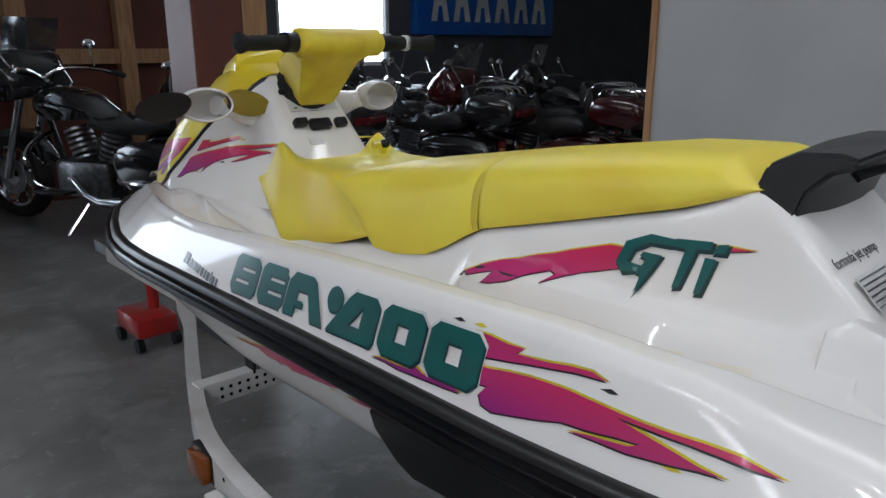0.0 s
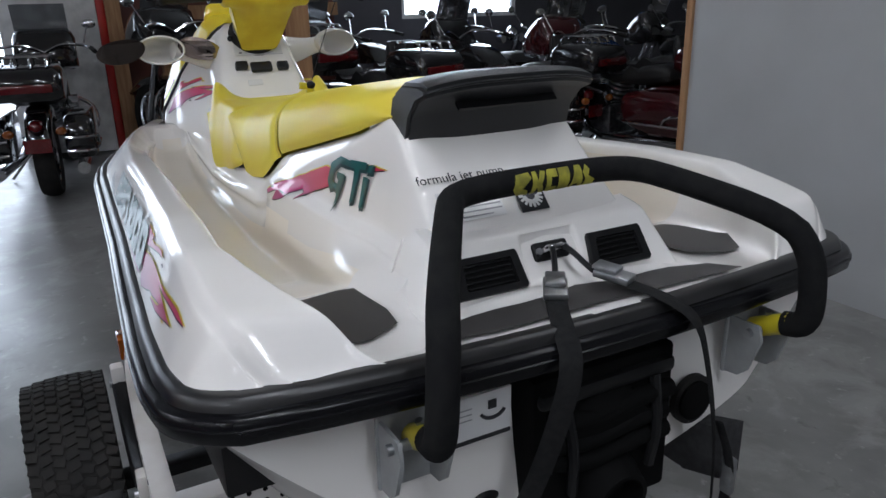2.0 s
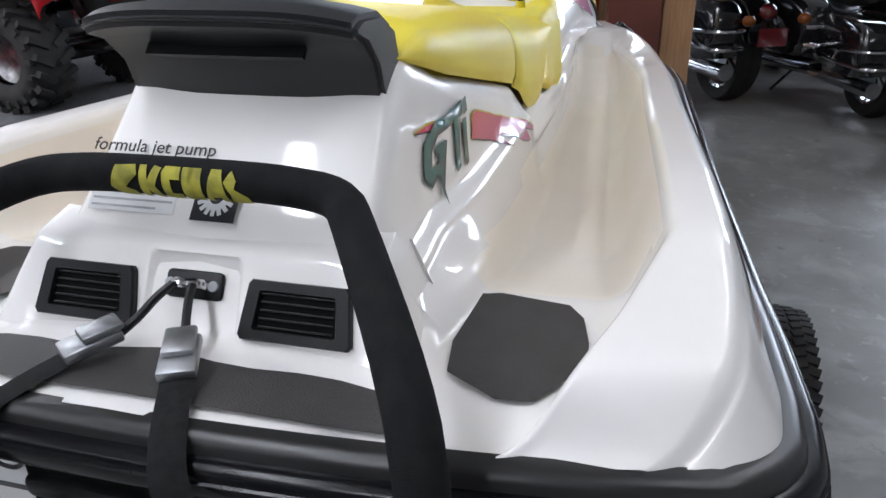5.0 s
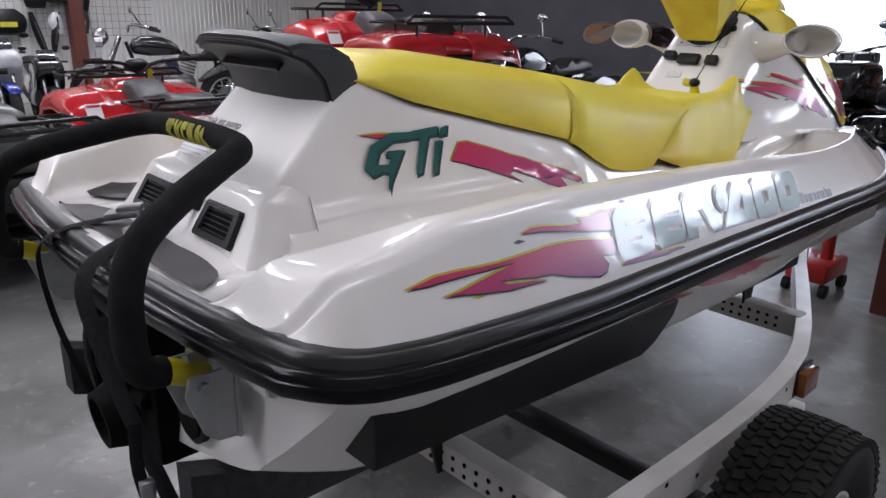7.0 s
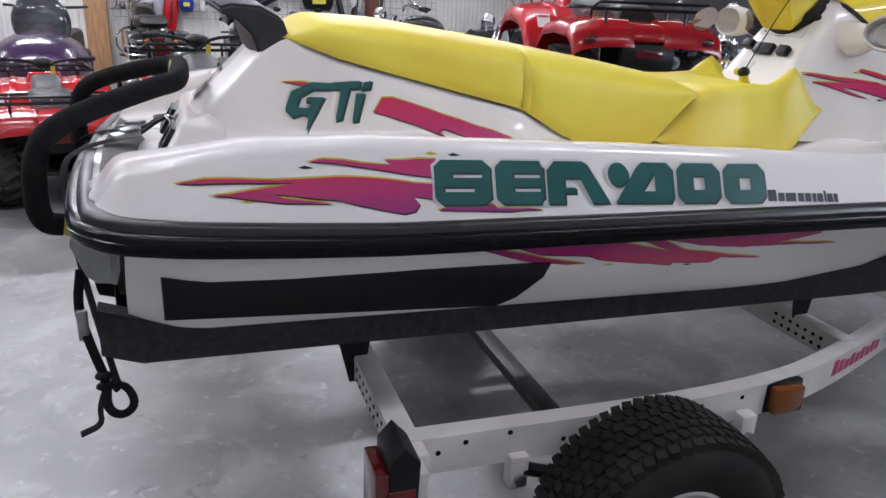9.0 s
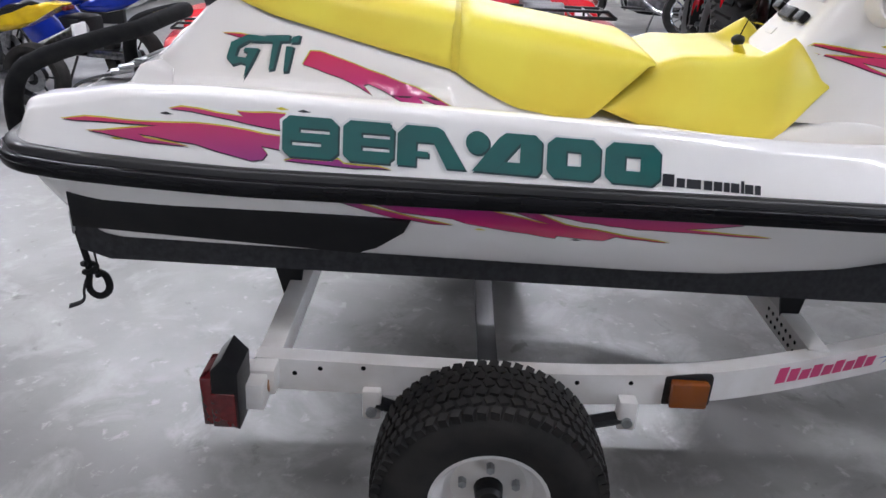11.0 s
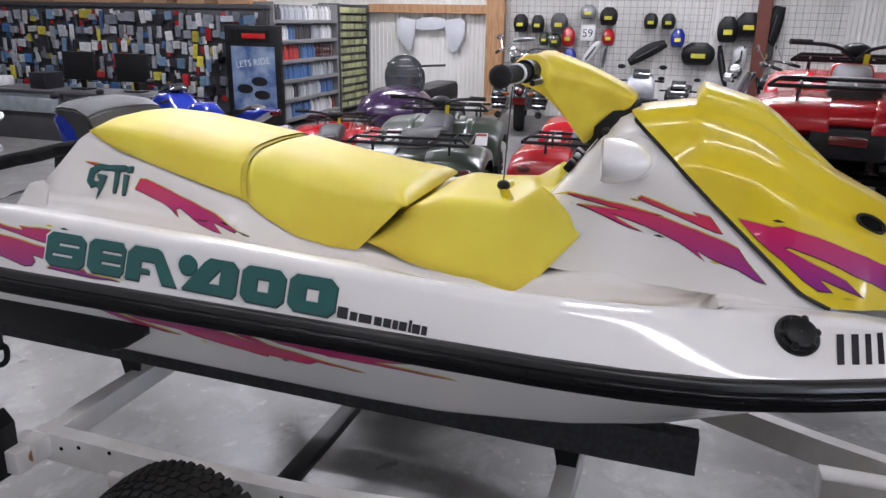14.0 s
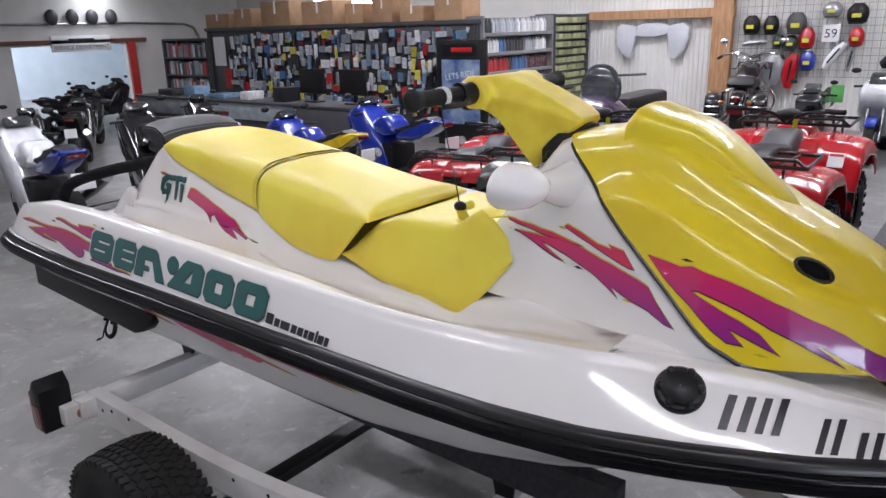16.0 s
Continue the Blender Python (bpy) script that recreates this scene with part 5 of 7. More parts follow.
    for k in range(58):
        rot = Matrix.Translation(wc) @ Matrix.Rotation(2 * math.pi * k / 58, 4, "Y")
        for j, y in enumerate((-0.081, -0.054, -0.027, 0.0, 0.027, 0.054, 0.081)):
            r1 = 0.2655 - 1.1 * y * y if abs(y) < 0.07 else 0.2575
            mt = rot @ Matrix.Rotation((j % 2) * math.pi / 58, 4, "Y") @ Matrix.Translation((0, y, r1 - 0.008)) @ Matrix.Rotation(0.3 if j % 2 else -0.3, 4, "Z")
            box(bm, -0.0095, 0.0095, -0.0115, 0.0115, -0.012, 0.007, m=mt)
    part("tread", bm, TYRE, wheel, "fine tread blocks", smooth=False)
    rim = part("rim", lathe(bmesh.new(), wc, (0, o, 0), [(-0.07, 0.125), (0.055, 0.120), (0.072, 0.132), (0.078, 0.134), (0.078, 0.126), (0.06, 0.112), (0.03, 0.10), (0.022, 0.085), (0.03, 0.06), (0.03, 0.035), (0.03, 0.001)], 40), TRAIL, wheel, "white steel rim", angle=40)
    part("hub_cap", lathe(bmesh.new(), wc + Vector((0, o * 0.03, 0)), (0, o, 0), [(0, 0.033), (0.03, 0.03), (0.038, 0.022), (0.038, 0.001)], 20), BLACKP, rim)
    for k in range(5):
        a = k * 1.2566 + 0.3
        part("wheel_nut", disc(bmesh.new(), wc + Vector((0.062 * math.cos(a), o * 0.036, 0.062 * math.sin(a))), (0, 1, 0), 0.01, 0.02, 6), STEEL, rim)
cm = part("cross_member", boxbm(0.70, 0.755, -0.70, 0.70, 0.405, 0.47, 0.004), TRAIL, tr, "white perforated cross member")
# black discs on the face paint the dark inside of each punching
for k in range(13):
    for dz in (-0.015, 0.012):
        for s in (1, -1):
            part("punched_hole", disc(bmesh.new(), (0.6995, s * (0.2 + k * 0.034), 0.437 + dz), (1, 0, 0), 0.0055, 0.002, 8), SHADEBLACK, cm)
part("axle", boxbm(1.235, 1.295, -0.70, 0.70, 0.19, 0.225, 0.004), BLACKP, tr, "black square axle")
cm = part("cross_member", boxbm(2.07, 2.125, -0.45, 0.45, 0.355, 0.43, 0.004), TRAIL, tr, "white perforated cross member")
# here too the holes are only shade-black discs on the surface
for k in range(7):
    for dz in (-0.015, 0.012):
        for s in (1, -1):
            part("punched_hole", disc(bmesh.new(), (2.0695, s * (0.2 + k * 0.03), 0.392 + dz), (1, 0, 0), 0.006, 0.002, 8), SHADEBLACK, cm)
part("tongue", boxbm(2.75, 4.1, -0.04, 0.04, 0.31, 0.39, 0.006), TRAIL, tr, "white tongue beam")
part("coupler", boxbm(4.08, 4.3, -0.035, 0.035, 0.33, 0.40, 0.012), STEEL, tr, "steel ball coupler")
part("winch_post", boxbm(3.02, 3.09, -0.035, 0.035, 0.39, 0.80, 0.006), TRAIL, tr, "white winch post")
part("bow_stop", tubebm([(3.045, -0.06, 0.80), (3.045, 0.06, 0.80)], 0.035, 16), RUBBER, tr, "black bow roller")
REDJ = mat("red_enamel", (0.45, 0.015, 0.012), 0.3, amount=0.2, coat=0.5)
jk = part("tongue_jack", boxbm(3.45, 3.75, -0.06, 0.14, 0.07, 0.17, 0.02), REDJ, tr, "red dolly under the tongue")
part("dolly_post", tubebm([(3.6, 0.0, 0.16), (3.6, 0.0, 0.32)], 0.03, 12), REDJ, jk)
for dx in (3.48, 3.72):
    for dy in (-0.05, 0.13):
        part("dolly_caster", tubebm([(dx, dy - 0.015, 0.035), (dx, dy + 0.015, 0.035)], 0.035, 14), BLACKP, jk)
# flowing pink mark on the rail
PINK = mat("pink_film", (0.62, 0.04, 0.16), 0.35, coat=0.4)
BLUEF = mat("blue_film", (0.05, 0.12, 0.42), 0.35, coat=0.4)
for s in (1, -1):
    bk = bmesh.new()
    for k in range(9):
        bp = bmesh.new()
        x0 = 1.965 + k * 0.035
        x1 = x0 + 0.030
        h = 0.046 if k == 0 else 0.030 + 0.008 * (k % 2)
        for bm, za, zb, off, xa, xb in ((bp, -0.016, h - 0.016, 0.0245, x0, x1),):
            ya, zc = rail_y(xa)
            yb, zd = rail_y(xb)
            bm.faces.new([bm.verts.new(p) for p in ((xa, s * (ya + off), zc + za), (xb, s * (yb + off), zd + za), (xb + 0.006, s * (yb + off - 0.002), zd + zb), (xa + 0.006, s * (ya + off - 0.002), zc + zb))])
        part("sticker_mark", bp, PINK, tr, "", smooth=False)
    ya, zc = rail_y(1.95)
    for xa, xb in zip(np.linspace(1.95, 2.42, 14), np.linspace(1.95, 2.42, 14)[1:]):
        ya, zc = rail_y(xa)
        yb, zd = rail_y(xb)
        bk.faces.new([bk.verts.new(p) for p in ((xa, s * (ya + 0.0234), zc - 0.03), (xb, s * (yb + 0.0234), zd - 0.03), (xb, s * (yb + 0.0234), zd + 0.03), (xa, s * (ya + 0.0234), zc + 0.03))])
    part("rail_sticker", bk, WHITEF, tr, "white sticker on the rail", smooth=False)
    bs = bmesh.new()
    for k in range(8):
        a = k * 0.785
        x0, (ya, zc) = 2.34, rail_y(2.34)
        q = [(0.01, a - 0.35), (0.042, a), (0.01, a + 0.35)]
        pts = [(x0 + r * math.cos(t) * 1.3, 0, zc + 0.004 + r * math.sin(t) * 0.8) for r, t in q]
        bs.faces.new([bs.verts.new((x, s * (rail_y(x)[0] + 0.025), z)) for x, _, z in pts])
    part("sticker_splash", bs, BLUEF, tr, "blue printed splash", smooth=False)

# ---------------------------------------------------------------- the building
FLOORM = mat("stained_concrete", (0.215, 0.212, 0.204), 0.34, second=(0.14, 0.137, 0.132), scale=2.6, grain=0.05, grain_scale=60, rough_var=0.12, detail=14)
nt = FLOORM.node_tree
bs_ = nt.nodes["Principled BSDF"]


def floor_layer(scale, lo, hi, colour, blend, distort):
    """Another coat of wear over the concrete: patches of a colour with torn edges."""
    no = nt.nodes.new("ShaderNodeTexNoise")
    no.inputs["Scale"].default_value, no.inputs["Detail"].default_value, no.inputs["Distortion"].default_value = scale, 13, distort
    no.inputs["Roughness"].default_value = 0.62
    mr = nt.nodes.new("ShaderNodeMapRange")
    mr.inputs["From Min"].default_value, mr.inputs["From Max"].default_value, mr.inputs["To Max"].default_value = lo, hi, blend
    mx = nt.nodes.new("ShaderNodeMix")
    mx.data_type = "RGBA"
    mx.inputs[7].default_value = (*colour, 1)
    src = bs_.inputs["Base Color"].links[0].from_socket
    nt.links.new(nt.nodes["Texture Coordinate"].outputs["Object"], no.inputs["Vector"])
    nt.links.new(no.outputs["Fac"], mr.inputs["Value"])
    nt.links.new(mr.outputs[0], mx.inputs[0])
    nt.links.new(src, mx.inputs[6])
    nt.links.new(mx.outputs[2], bs_.inputs["Base Color"])


floor_layer(0.8, 0.50, 0.62, (0.12, 0.115, 0.106), 0.7, 0.2)
floor_layer(3.6, 0.50, 0.64, (0.30, 0.297, 0.287), 0.6, 0.5)
floor_layer(16.0, 0.60, 0.68, (0.42, 0.41, 0.39), 0.4, 0.4)
floor_layer(9.0, 0.62, 0.70, (0.08, 0.075, 0.068), 0.7, 0.4)
WALLM = mat("white_corrugated_steel", (0.66, 0.65, 0.62), 0.4, second=(0.6, 0.585, 0.55), scale=1.5, rough_var=0.1)
BLOCKM = mat("painted_block_wall", (0.62, 0.61, 0.585), 0.7, second=(0.56, 0.55, 0.52), scale=2.5, grain=0.15, grain_scale=40)
DARKW = mat("dark_wall_panel", (0.09, 0.09, 0.105), 0.6, second=(0.07, 0.07, 0.08), scale=2)
BROWN = mat("red_brown_steel", (0.13, 0.035, 0.022), 0.45, second=(0.1, 0.028, 0.02), scale=6)
LUMBER = mat("pine_lumber", (0.42, 0.24, 0.12), 0.6, second=(0.30, 0.155, 0.07), scale=6, stretch=(6, 6, 0.7), grain=0.1, grain_scale=60)
PANELM = mat("pale_grey_panel", (0.44, 0.45, 0.46), 0.5, second=(0.40, 0.405, 0.41), scale=2, grain=0.05, grain_scale=30)
CEILM = mat("white_ceiling_liner", (0.55, 0.54, 0.52), 0.7, second=(0.5, 0.49, 0.46), scale=1.2)
SKYGLOW = glow("daylight_beyond", (0.88, 0.94, 1.0), 5.0)


def struct(name, bm, material, label, smooth=False):
    return tagged(part(name, bm, material, None, smooth=smooth), label, name.split("_")[0], kind="structure")


XE, XW, YN, YS = 8.0, -13.0, 10.3, -13.0
struct("floor", boxbm(XW - 5.2, XE + 6, YS - 0.2, YN + 0.2, -0.15, 0), FLOORM, "worn stained grey concrete showroom floor")
struct("ceiling", boxbm(XW - 5.2, XE + 0.2, YS - 0.2, YN + 0.2, CEIL, CEIL + 0.12), CEILM, "pale sheet-metal ceiling liner")


def corrugated(x0, x1, z0, z1, y, depth=0.012, pitch=0.075):
    bm = bmesh.new()
    n = int((x1 - x0) / pitch)
    prev = None
    for i in range(n):
        for f, d in ((0.0, 0), (0.45, 0), (0.55, depth), (0.9, depth)):
            x = x0 + (i + f) * pitch
            a, b = bm.verts.new((x, y - d, z0)), bm.verts.new((x, y - d, z1))
            if prev:
                bm.faces.new((prev[0], a, b, prev[1]))
            prev = (a, b)
    return bm


wn_ = struct("wall_north", boxbm(XW, XE, YN, YN + 0.15, 0, CEIL), WALLM, "back wall of the showroom")
part("corrugated_sheet", corrugated(-4.0, XE, 0.02, CEIL, YN - 0.004), WALLM, wn_, "ribbed off-white steel sheet", smooth=False)
struct("wall_south", boxbm(XW, XE, YS - 0.15, YS, 0, CEIL), BLOCKM, "plain pale wall")
wwbm = bmesh.new()
for y0, y1, z0 in ((YS, 4.85, 0), (7.4, YN, 0), (4.85, 7.4, 1.42)):
    box(wwbm, XW - 0.15, XW, y0, y1, z0, CEIL)
ww = struct("wall_west", wwbm, BLOCKM, "plain pale wall with the service opening")
SHOPM = mat("pale_shop_wall", (0.62, 0.68, 0.72), 0.6, second=(0.55, 0.61, 0.66), scale=2)
struct("wall_shop", boxbm(XW - 5.2, XW - 5.05, 2.0, YN, 0, CEIL), SHOPM, "pale blue-grey wall of the service shop")
for y in (2.0, YN - 0.1):
    struct("wall_shop", boxbm(XW - 5.05, XW - 0.15, y, y + 0.1, 0, CEIL), SHOPM, "pale blue-grey wall of the service shop")
# east wall, pierced by windows and openings
def pierced(name, holes, x, material, label, thick=0.15):
    bm = bmesh.new()
    ys = sorted({YS, YN, *[h for o in holes for h in o[:2]]})
    for a, b in zip(ys, ys[1:]):
        spans = sorted((o[2], o[3]) for o in holes if o[0] <= a and b <= o[1])
        z = 0.0
        for lo, hi in spans:
            if lo > z:
                box(bm, x, x + thick, a, b, z, lo)
            z = hi
        box(bm, x, x + thick, a, b, z, CEIL)
    return struct(name, bm, material, label)


HOLES = [(-3.15, -2.45, 1.55, 2.65), (-5.1, -3.4, 1.2, 2.65), (0.95, 2.95, 0.0, 2.45)]
pierced("wall_east", HOLES, XE, DARKW, "dark panelled wall with windows and open doors")
for i, (y0, y1, z0, z1) in enumerate(HOLES[:2]):
    w = tagged(part(f"window_{i + 1}", boxbm(XE + 0.02, XE + 0.08, y0, y1, z0, z0 + 0.05), PAPER), "white-framed window, bright with daylight", "window", kind="structure")
    for a in ((y0, y0 + 0.05, z0 + 0.05, z1 - 0.05), (y1 - 0.05, y1, z0 + 0.05, z1 - 0.05), (y0, y1, z1 - 0.05, z1), (y0 + 0.05, y1 - 0.05, 2.05, 2.09)):
        part("window_frame", boxbm(XE + 0.02, XE + 0.08, *a), PAPER, w)
tagged(part("backdrop", boxbm(XE + 5.8, XE + 5.9, YS, YN, -0.1, 7), SKYGLOW), "bright overcast daylight outside", "sky", kind="structure")

# partition panel beside the camera's way, edged with timber
pn = struct("wall_partition", boxbm(-6.0, 2.36, -2.60, -2.45, 0, 2.6), PANELM, "pale grey partition wall with a timber edge")
part("timber_edge", boxbm(2.36, 2.40, -2.62, -2.43, 0, 2.6, 0.004), LUMBER, pn, "pine edge board", smooth=False)

# fluorescent fixtures, one of them made up to carry the fill lamp at (3.6, -1.7)
LAMPW = mat("white_fixture_enamel", (0.75, 0.75, 0.74), 0.4)
TUBEG = glow("fluorescent_tube", (1.0, 0.97, 0.92), 7.0)
for lx, ly in TUBES:
    f = thing("strip_light", (lx, ly, CEIL - 0.12), "white two-tube fluorescent strip light, switched on", "ceiling light", "strip lights")
    bm = prism(bmesh.new(), [(ly - 0.07, CEIL), (ly + 0.07, CEIL), (ly + 0.05, CEIL - 0.08), (ly - 0.05, CEIL - 0.08)], lx - 1.2, lx + 1.2, "x")
    part("housing", bm, LAMPW, f)
    for d in (-0.035, 0.035):
        part("fluorescent_tube", tubebm([(lx - 1.17, ly + d, CEIL - 0.115), (lx + 1.17, ly + d, CEIL - 0.115)], 0.017, 10), TUBEG, f)

# ---------------------------------------------------------------- posts and fittings of the east side
struct("post_steel", boxbm(3.46, 3.76, -0.53, -0.27, 0, CEIL, 0.01), BROWN, "red-brown steel column")
struct("post_timber", boxbm(3.50, 3.70, -0.68, -0.534, 0, CEIL, 0.004), LUMBER, "pine board beside the steel column")
for y0, y1 in ((-0.62, -0.45), (-1.55, -1.4), (-0.12, 0.02)):
    struct("post_timber", boxbm(7.55, 7.70, y0, y1, 0, CEIL, 0.004), LUMBER, "pine stud of an open frame")
struct("trim_rail", boxbm(7.58, 7.68, -2.4, -0.62, 1.28, 1.42, 0.004), LUMBER, "pine cross rail")
struct("trim_boards", boxbm(7.72, 7.80, -2.4, -0.1, 0, CEIL), BROWN, "red-brown boarded partition")
dw = tagged(part("door_1", boxbm(7.60, 7.66, 0.10, 0.95, 0.02, 2.4, 0.004), WHITEF), "white sliding door, pushed open", "door", kind="structure")
part("door_edge", boxbm(7.595, 7.665, 0.02, 0.096, 0.02, 2.4, 0.004), REDJ, dw, "red painted door edge")
struct("post_steel", boxbm(3.18, 3.36, 10.0, 10.22, 0, CEIL, 0.01), BROWN, "red-brown steel column at the wall")

SIGNB = mat("blue_sign_plastic", (0.012, 0.12, 0.50), 0.25, second=(0.012, 0.09, 0.4), scale=1.5, coat=0.5)
SIGNW = mat("white_sign_plastic", (0.62, 0.66, 0.68), 0.3, second=(0.45, 0.5, 0.55), scale=4)
sg = thing("wall_sign", (7.98, -6.9, 1.6), "blue dealer sign with a row of white block shapes", "sign")
part("sign_box", boxbm(7.86, 7.985, -8.35, -5.45, 1.60, 2.45, 0.01), SIGNB, sg)
for k in range(6):
    y = -5.72 - k * 0.42
    part("sign_block", prism(bmesh.new(), [(y, 1.78), (y - 0.10, 1.78), (y - 0.13, 1.98), (y - 0.2, 1.98), (y - 0.23, 1.78), (y - 0.33, 1.78), (y - 0.22, 2.3), (y - 0.1, 2.3)], 7.848, 7.858, "x"), SIGNW, sg)

# ---------------------------------------------------------------- vehicles
BIKEB = mat("black_bike_paint", (0.008, 0.008, 0.009), 0.12, second=(0.013, 0.012, 0.013), scale=5, coat=1.0, vary=0.3)
MAROON = mat("dark_red_bike_paint", (0.05, 0.004, 0.006), 0.15, coat=1.0)
LEATHER = mat("black_saddle_leather", (0.016, 0.015, 0.015), 0.45, grain=0.2, grain_scale=200)
ENGINE = mat("brushed_alloy", (0.36, 0.36, 0.37), 0.3, 1.0, scale=25, amount=0.5)
GLASSB = mat("smoked_screen", (0.12, 0.13, 0.14), 0.1, coat=0.8)
GLASSB.node_tree.nodes["Principled BSDF"].inputs["Transmission Weight"].default_value = 0.7


def wheel_parts(root, x, z, r, w, material, spokes=10, y=0.0):
    t = part("tyre", lathe(bmesh.new(), (x, y, z), (0, 1, 0), [(-w * 0.35, r * 0.72), (-w * 0.5, r * 0.82), (-w * 0.48, r * 0.93), (-w * 0.25, r * 0.99), (0, r), (w * 0.25, r * 0.99), (w * 0.48, r * 0.93), (w * 0.5, r * 0.82), (w * 0.35, r * 0.72)], 32), TYRE, root, "black tyre", angle=50)
    part("rim", lathe(bmesh.new(), (x, y, z), (0, 1, 0), [(-w * 0.36, r * 0.72), (-w * 0.3, r * 0.66), (0, r * 0.64), (w * 0.3, r * 0.66), (w * 0.36, r * 0.72)], 32), material, t)
    bm = bmesh.new()
    for k in range(spokes):
        a = k * 2 * math.pi / spokes
        tube(bm, [(x, y, z), (x + r * 0.67 * math.cos(a), y, z + r * 0.67 * math.sin(a))], 0.009, 5)
    part("wheel_web", bm, material, t)
    part("hub", disc(bmesh.new(), (x, y, z), (0, 1, 0), r * 0.2, w * 0.9, 16), material, t)
    part("brake_disc", disc(bmesh.new(), (x, y + w * 0.42, z), (0, 1, 0), r * 0.42, 0.006, 24), STEEL, t)
    return t


def slab(outline, half, bevel=0.03):
    """A rounded body: a side outline (x, z) with the given half width."""
    return prism(bmesh.new(), chaikin(outline + outline[:1], 1)[:-1], -half, half, "y", bevel)


def touring_bike(paint, label, screen=True, trunk=True):
    """A heavy touring motorcycle, nose to +x, rear axle at x = 0.3."""
    e = thing("motorcycle", (0, 0, 0), label, "motorcycle", "parked motorcycles")
    wheel_parts(e, 0.33, 0.315, 0.315, 0.15, CHROME)
    wheel_parts(e, 1.95, 0.32, 0.32, 0.13, CHROME)
    part("rear_fender", slab([(-0.04, 0.42), (0.0, 0.62), (0.2, 0.72), (0.6, 0.70), (0.66, 0.5), (0.55, 0.62), (0.3, 0.66), (0.1, 0.55), (0.04, 0.4)], 0.085), paint, e, angle=50)
    part("front_fender", slab([(1.58, 0.42), (1.64, 0.6), (1.85, 0.70), (2.1, 0.66), (2.28, 0.5), (2.24, 0.5), (2.08, 0.62), (1.85, 0.655), (1.68, 0.57)], 0.08), paint, e, angle=50)
    part("fuel_tank", slab([(0.98, 0.78), (1.05, 0.92), (1.25, 1.0), (1.5, 0.98), (1.58, 0.86), (1.5, 0.76)], 0.15, 0.07), paint, e, angle=60)
    part("saddle", slab([(0.25, 0.76), (0.3, 0.86), (0.55, 0.86), (0.68, 0.78), (0.95, 0.76), (1.02, 0.80), (1.0, 0.70), (0.35, 0.70)], 0.17, 0.05), LEATHER, e, angle=60)
    part("engine", boxbm(0.85, 1.35, -0.18, 0.18, 0.24, 0.5, 0.04), ENGINE, e)
    for dx, a in ((0.98, -20), (1.2, 22)):
        bm = bmesh.new()
        for k in range(6):
            disc(bm, (dx + math.sin(radians(a)) * (0.04 + 0.035 * k), 0, 0.5 + 0.038 * k), (math.sin(radians(a)), 0, 1), 0.095, 0.02, 16)
        part("cylinder", bm, ENGINE, e)
    part("air_cover", disc(bmesh.new(), (1.1, -0.2, 0.62), (0, 1, 0), 0.085, 0.07, 24), CHROME, e)
    part("frame", tubebm([(1.6, 0, 0.92), (1.45, 0, 0.45), (1.35, 0, 0.22), (0.8, 0, 0.2), (0.55, 0, 0.4), (0.6, 0, 0.7)], 0.022, 8, smooth=1), BLACKP, e)
    for s in (1, -1):
        bag = part("saddlebag", slab([(-0.12, 0.36), (-0.14, 0.60), (-0.05, 0.68), (0.5, 0.68), (0.6, 0.60), (0.55, 0.38), (0.2, 0.34)], 0.10, 0.04), paint, e, angle=50)
        for v in bag.data.vertices:
            v.co.y += s * 0.28
        part("bag_rail", tubebm([(-0.16, s * 0.19, 0.42), (-0.2, s * 0.3, 0.42), (-0.15, s * 0.395, 0.42), (0.5, s * 0.395, 0.42), (0.62, s * 0.3, 0.42)], 0.013, 8, smooth=1), CHROME, e)
        part("bag_rail", tubebm([(-0.16, s * 0.19, 0.52), (-0.2, s * 0.3, 0.52), (-0.15, s * 0.395, 0.52), (0.1, s * 0.395, 0.50), (0.15, s * 0.395, 0.42)], 0.011, 8, smooth=1), CHROME, e)
        part("exhaust", tubebm([(1.15, s * 0.2, 0.38), (0.95, s * 0.24, 0.24), (0.6, s * 0.26, 0.25), (-0.18, s * 0.28, 0.29)], [0.025, 0.03, 0.045, 0.048], 12, smooth=1), CHROME, e, "chrome exhaust pipe")
        part("fork_leg", tubebm([(1.95, s * 0.10, 0.32), (1.66, s * 0.10, 0.98)], 0.03, 10), CHROME, e)
        part("engine_guard", tubebm([(1.46, s * 0.05, 0.68), (1.42, s * 0.34, 0.6), (1.4, s * 0.36, 0.34), (1.38, s * 0.08, 0.24)], 0.016, 8, smooth=2), CHROME, e)
        part("indicator", ball(bmesh.new(), (-0.16, s * 0.17, 0.57), 0.035, 0.04, 0.032, u=12, v=8), AMBER, e, "amber indicator")
        part("handlebar", tubebm([(1.56, 0, 1.04), (1.54, s * 0.15, 1.12), (1.4, s * 0.36, 1.1), (1.26, s * 0.42, 1.06)], 0.014, 8, smooth=2), CHROME, e)
        part("grip", tubebm([(1.34, s * 0.395, 1.08), (1.22, s * 0.43, 1.05)], 0.02, 8), RUBBER, e)
        part("bike_mirror", ball(bmesh.new(), (1.52, s * 0.40, 1.28), 0.015, 0.06, 0.04, u=12, v=8), CHROME, e)
        part("mirror_stalk", tubebm([(1.42, s * 0.34, 1.12), (1.5, s * 0.38, 1.26)], 0.007, 6), CHROME, e)
        part("footboard", boxbm(1.1, 1.4, s * 0.22, s * 0.34, 0.28, 0.30, 0.006), BLACKP, e)
        part("passing_lamp", disc(bmesh.new(), (1.88, s * 0.18, 0.92), (1, 0, 0), 0.055, 0.08, 16), CHROME, e)
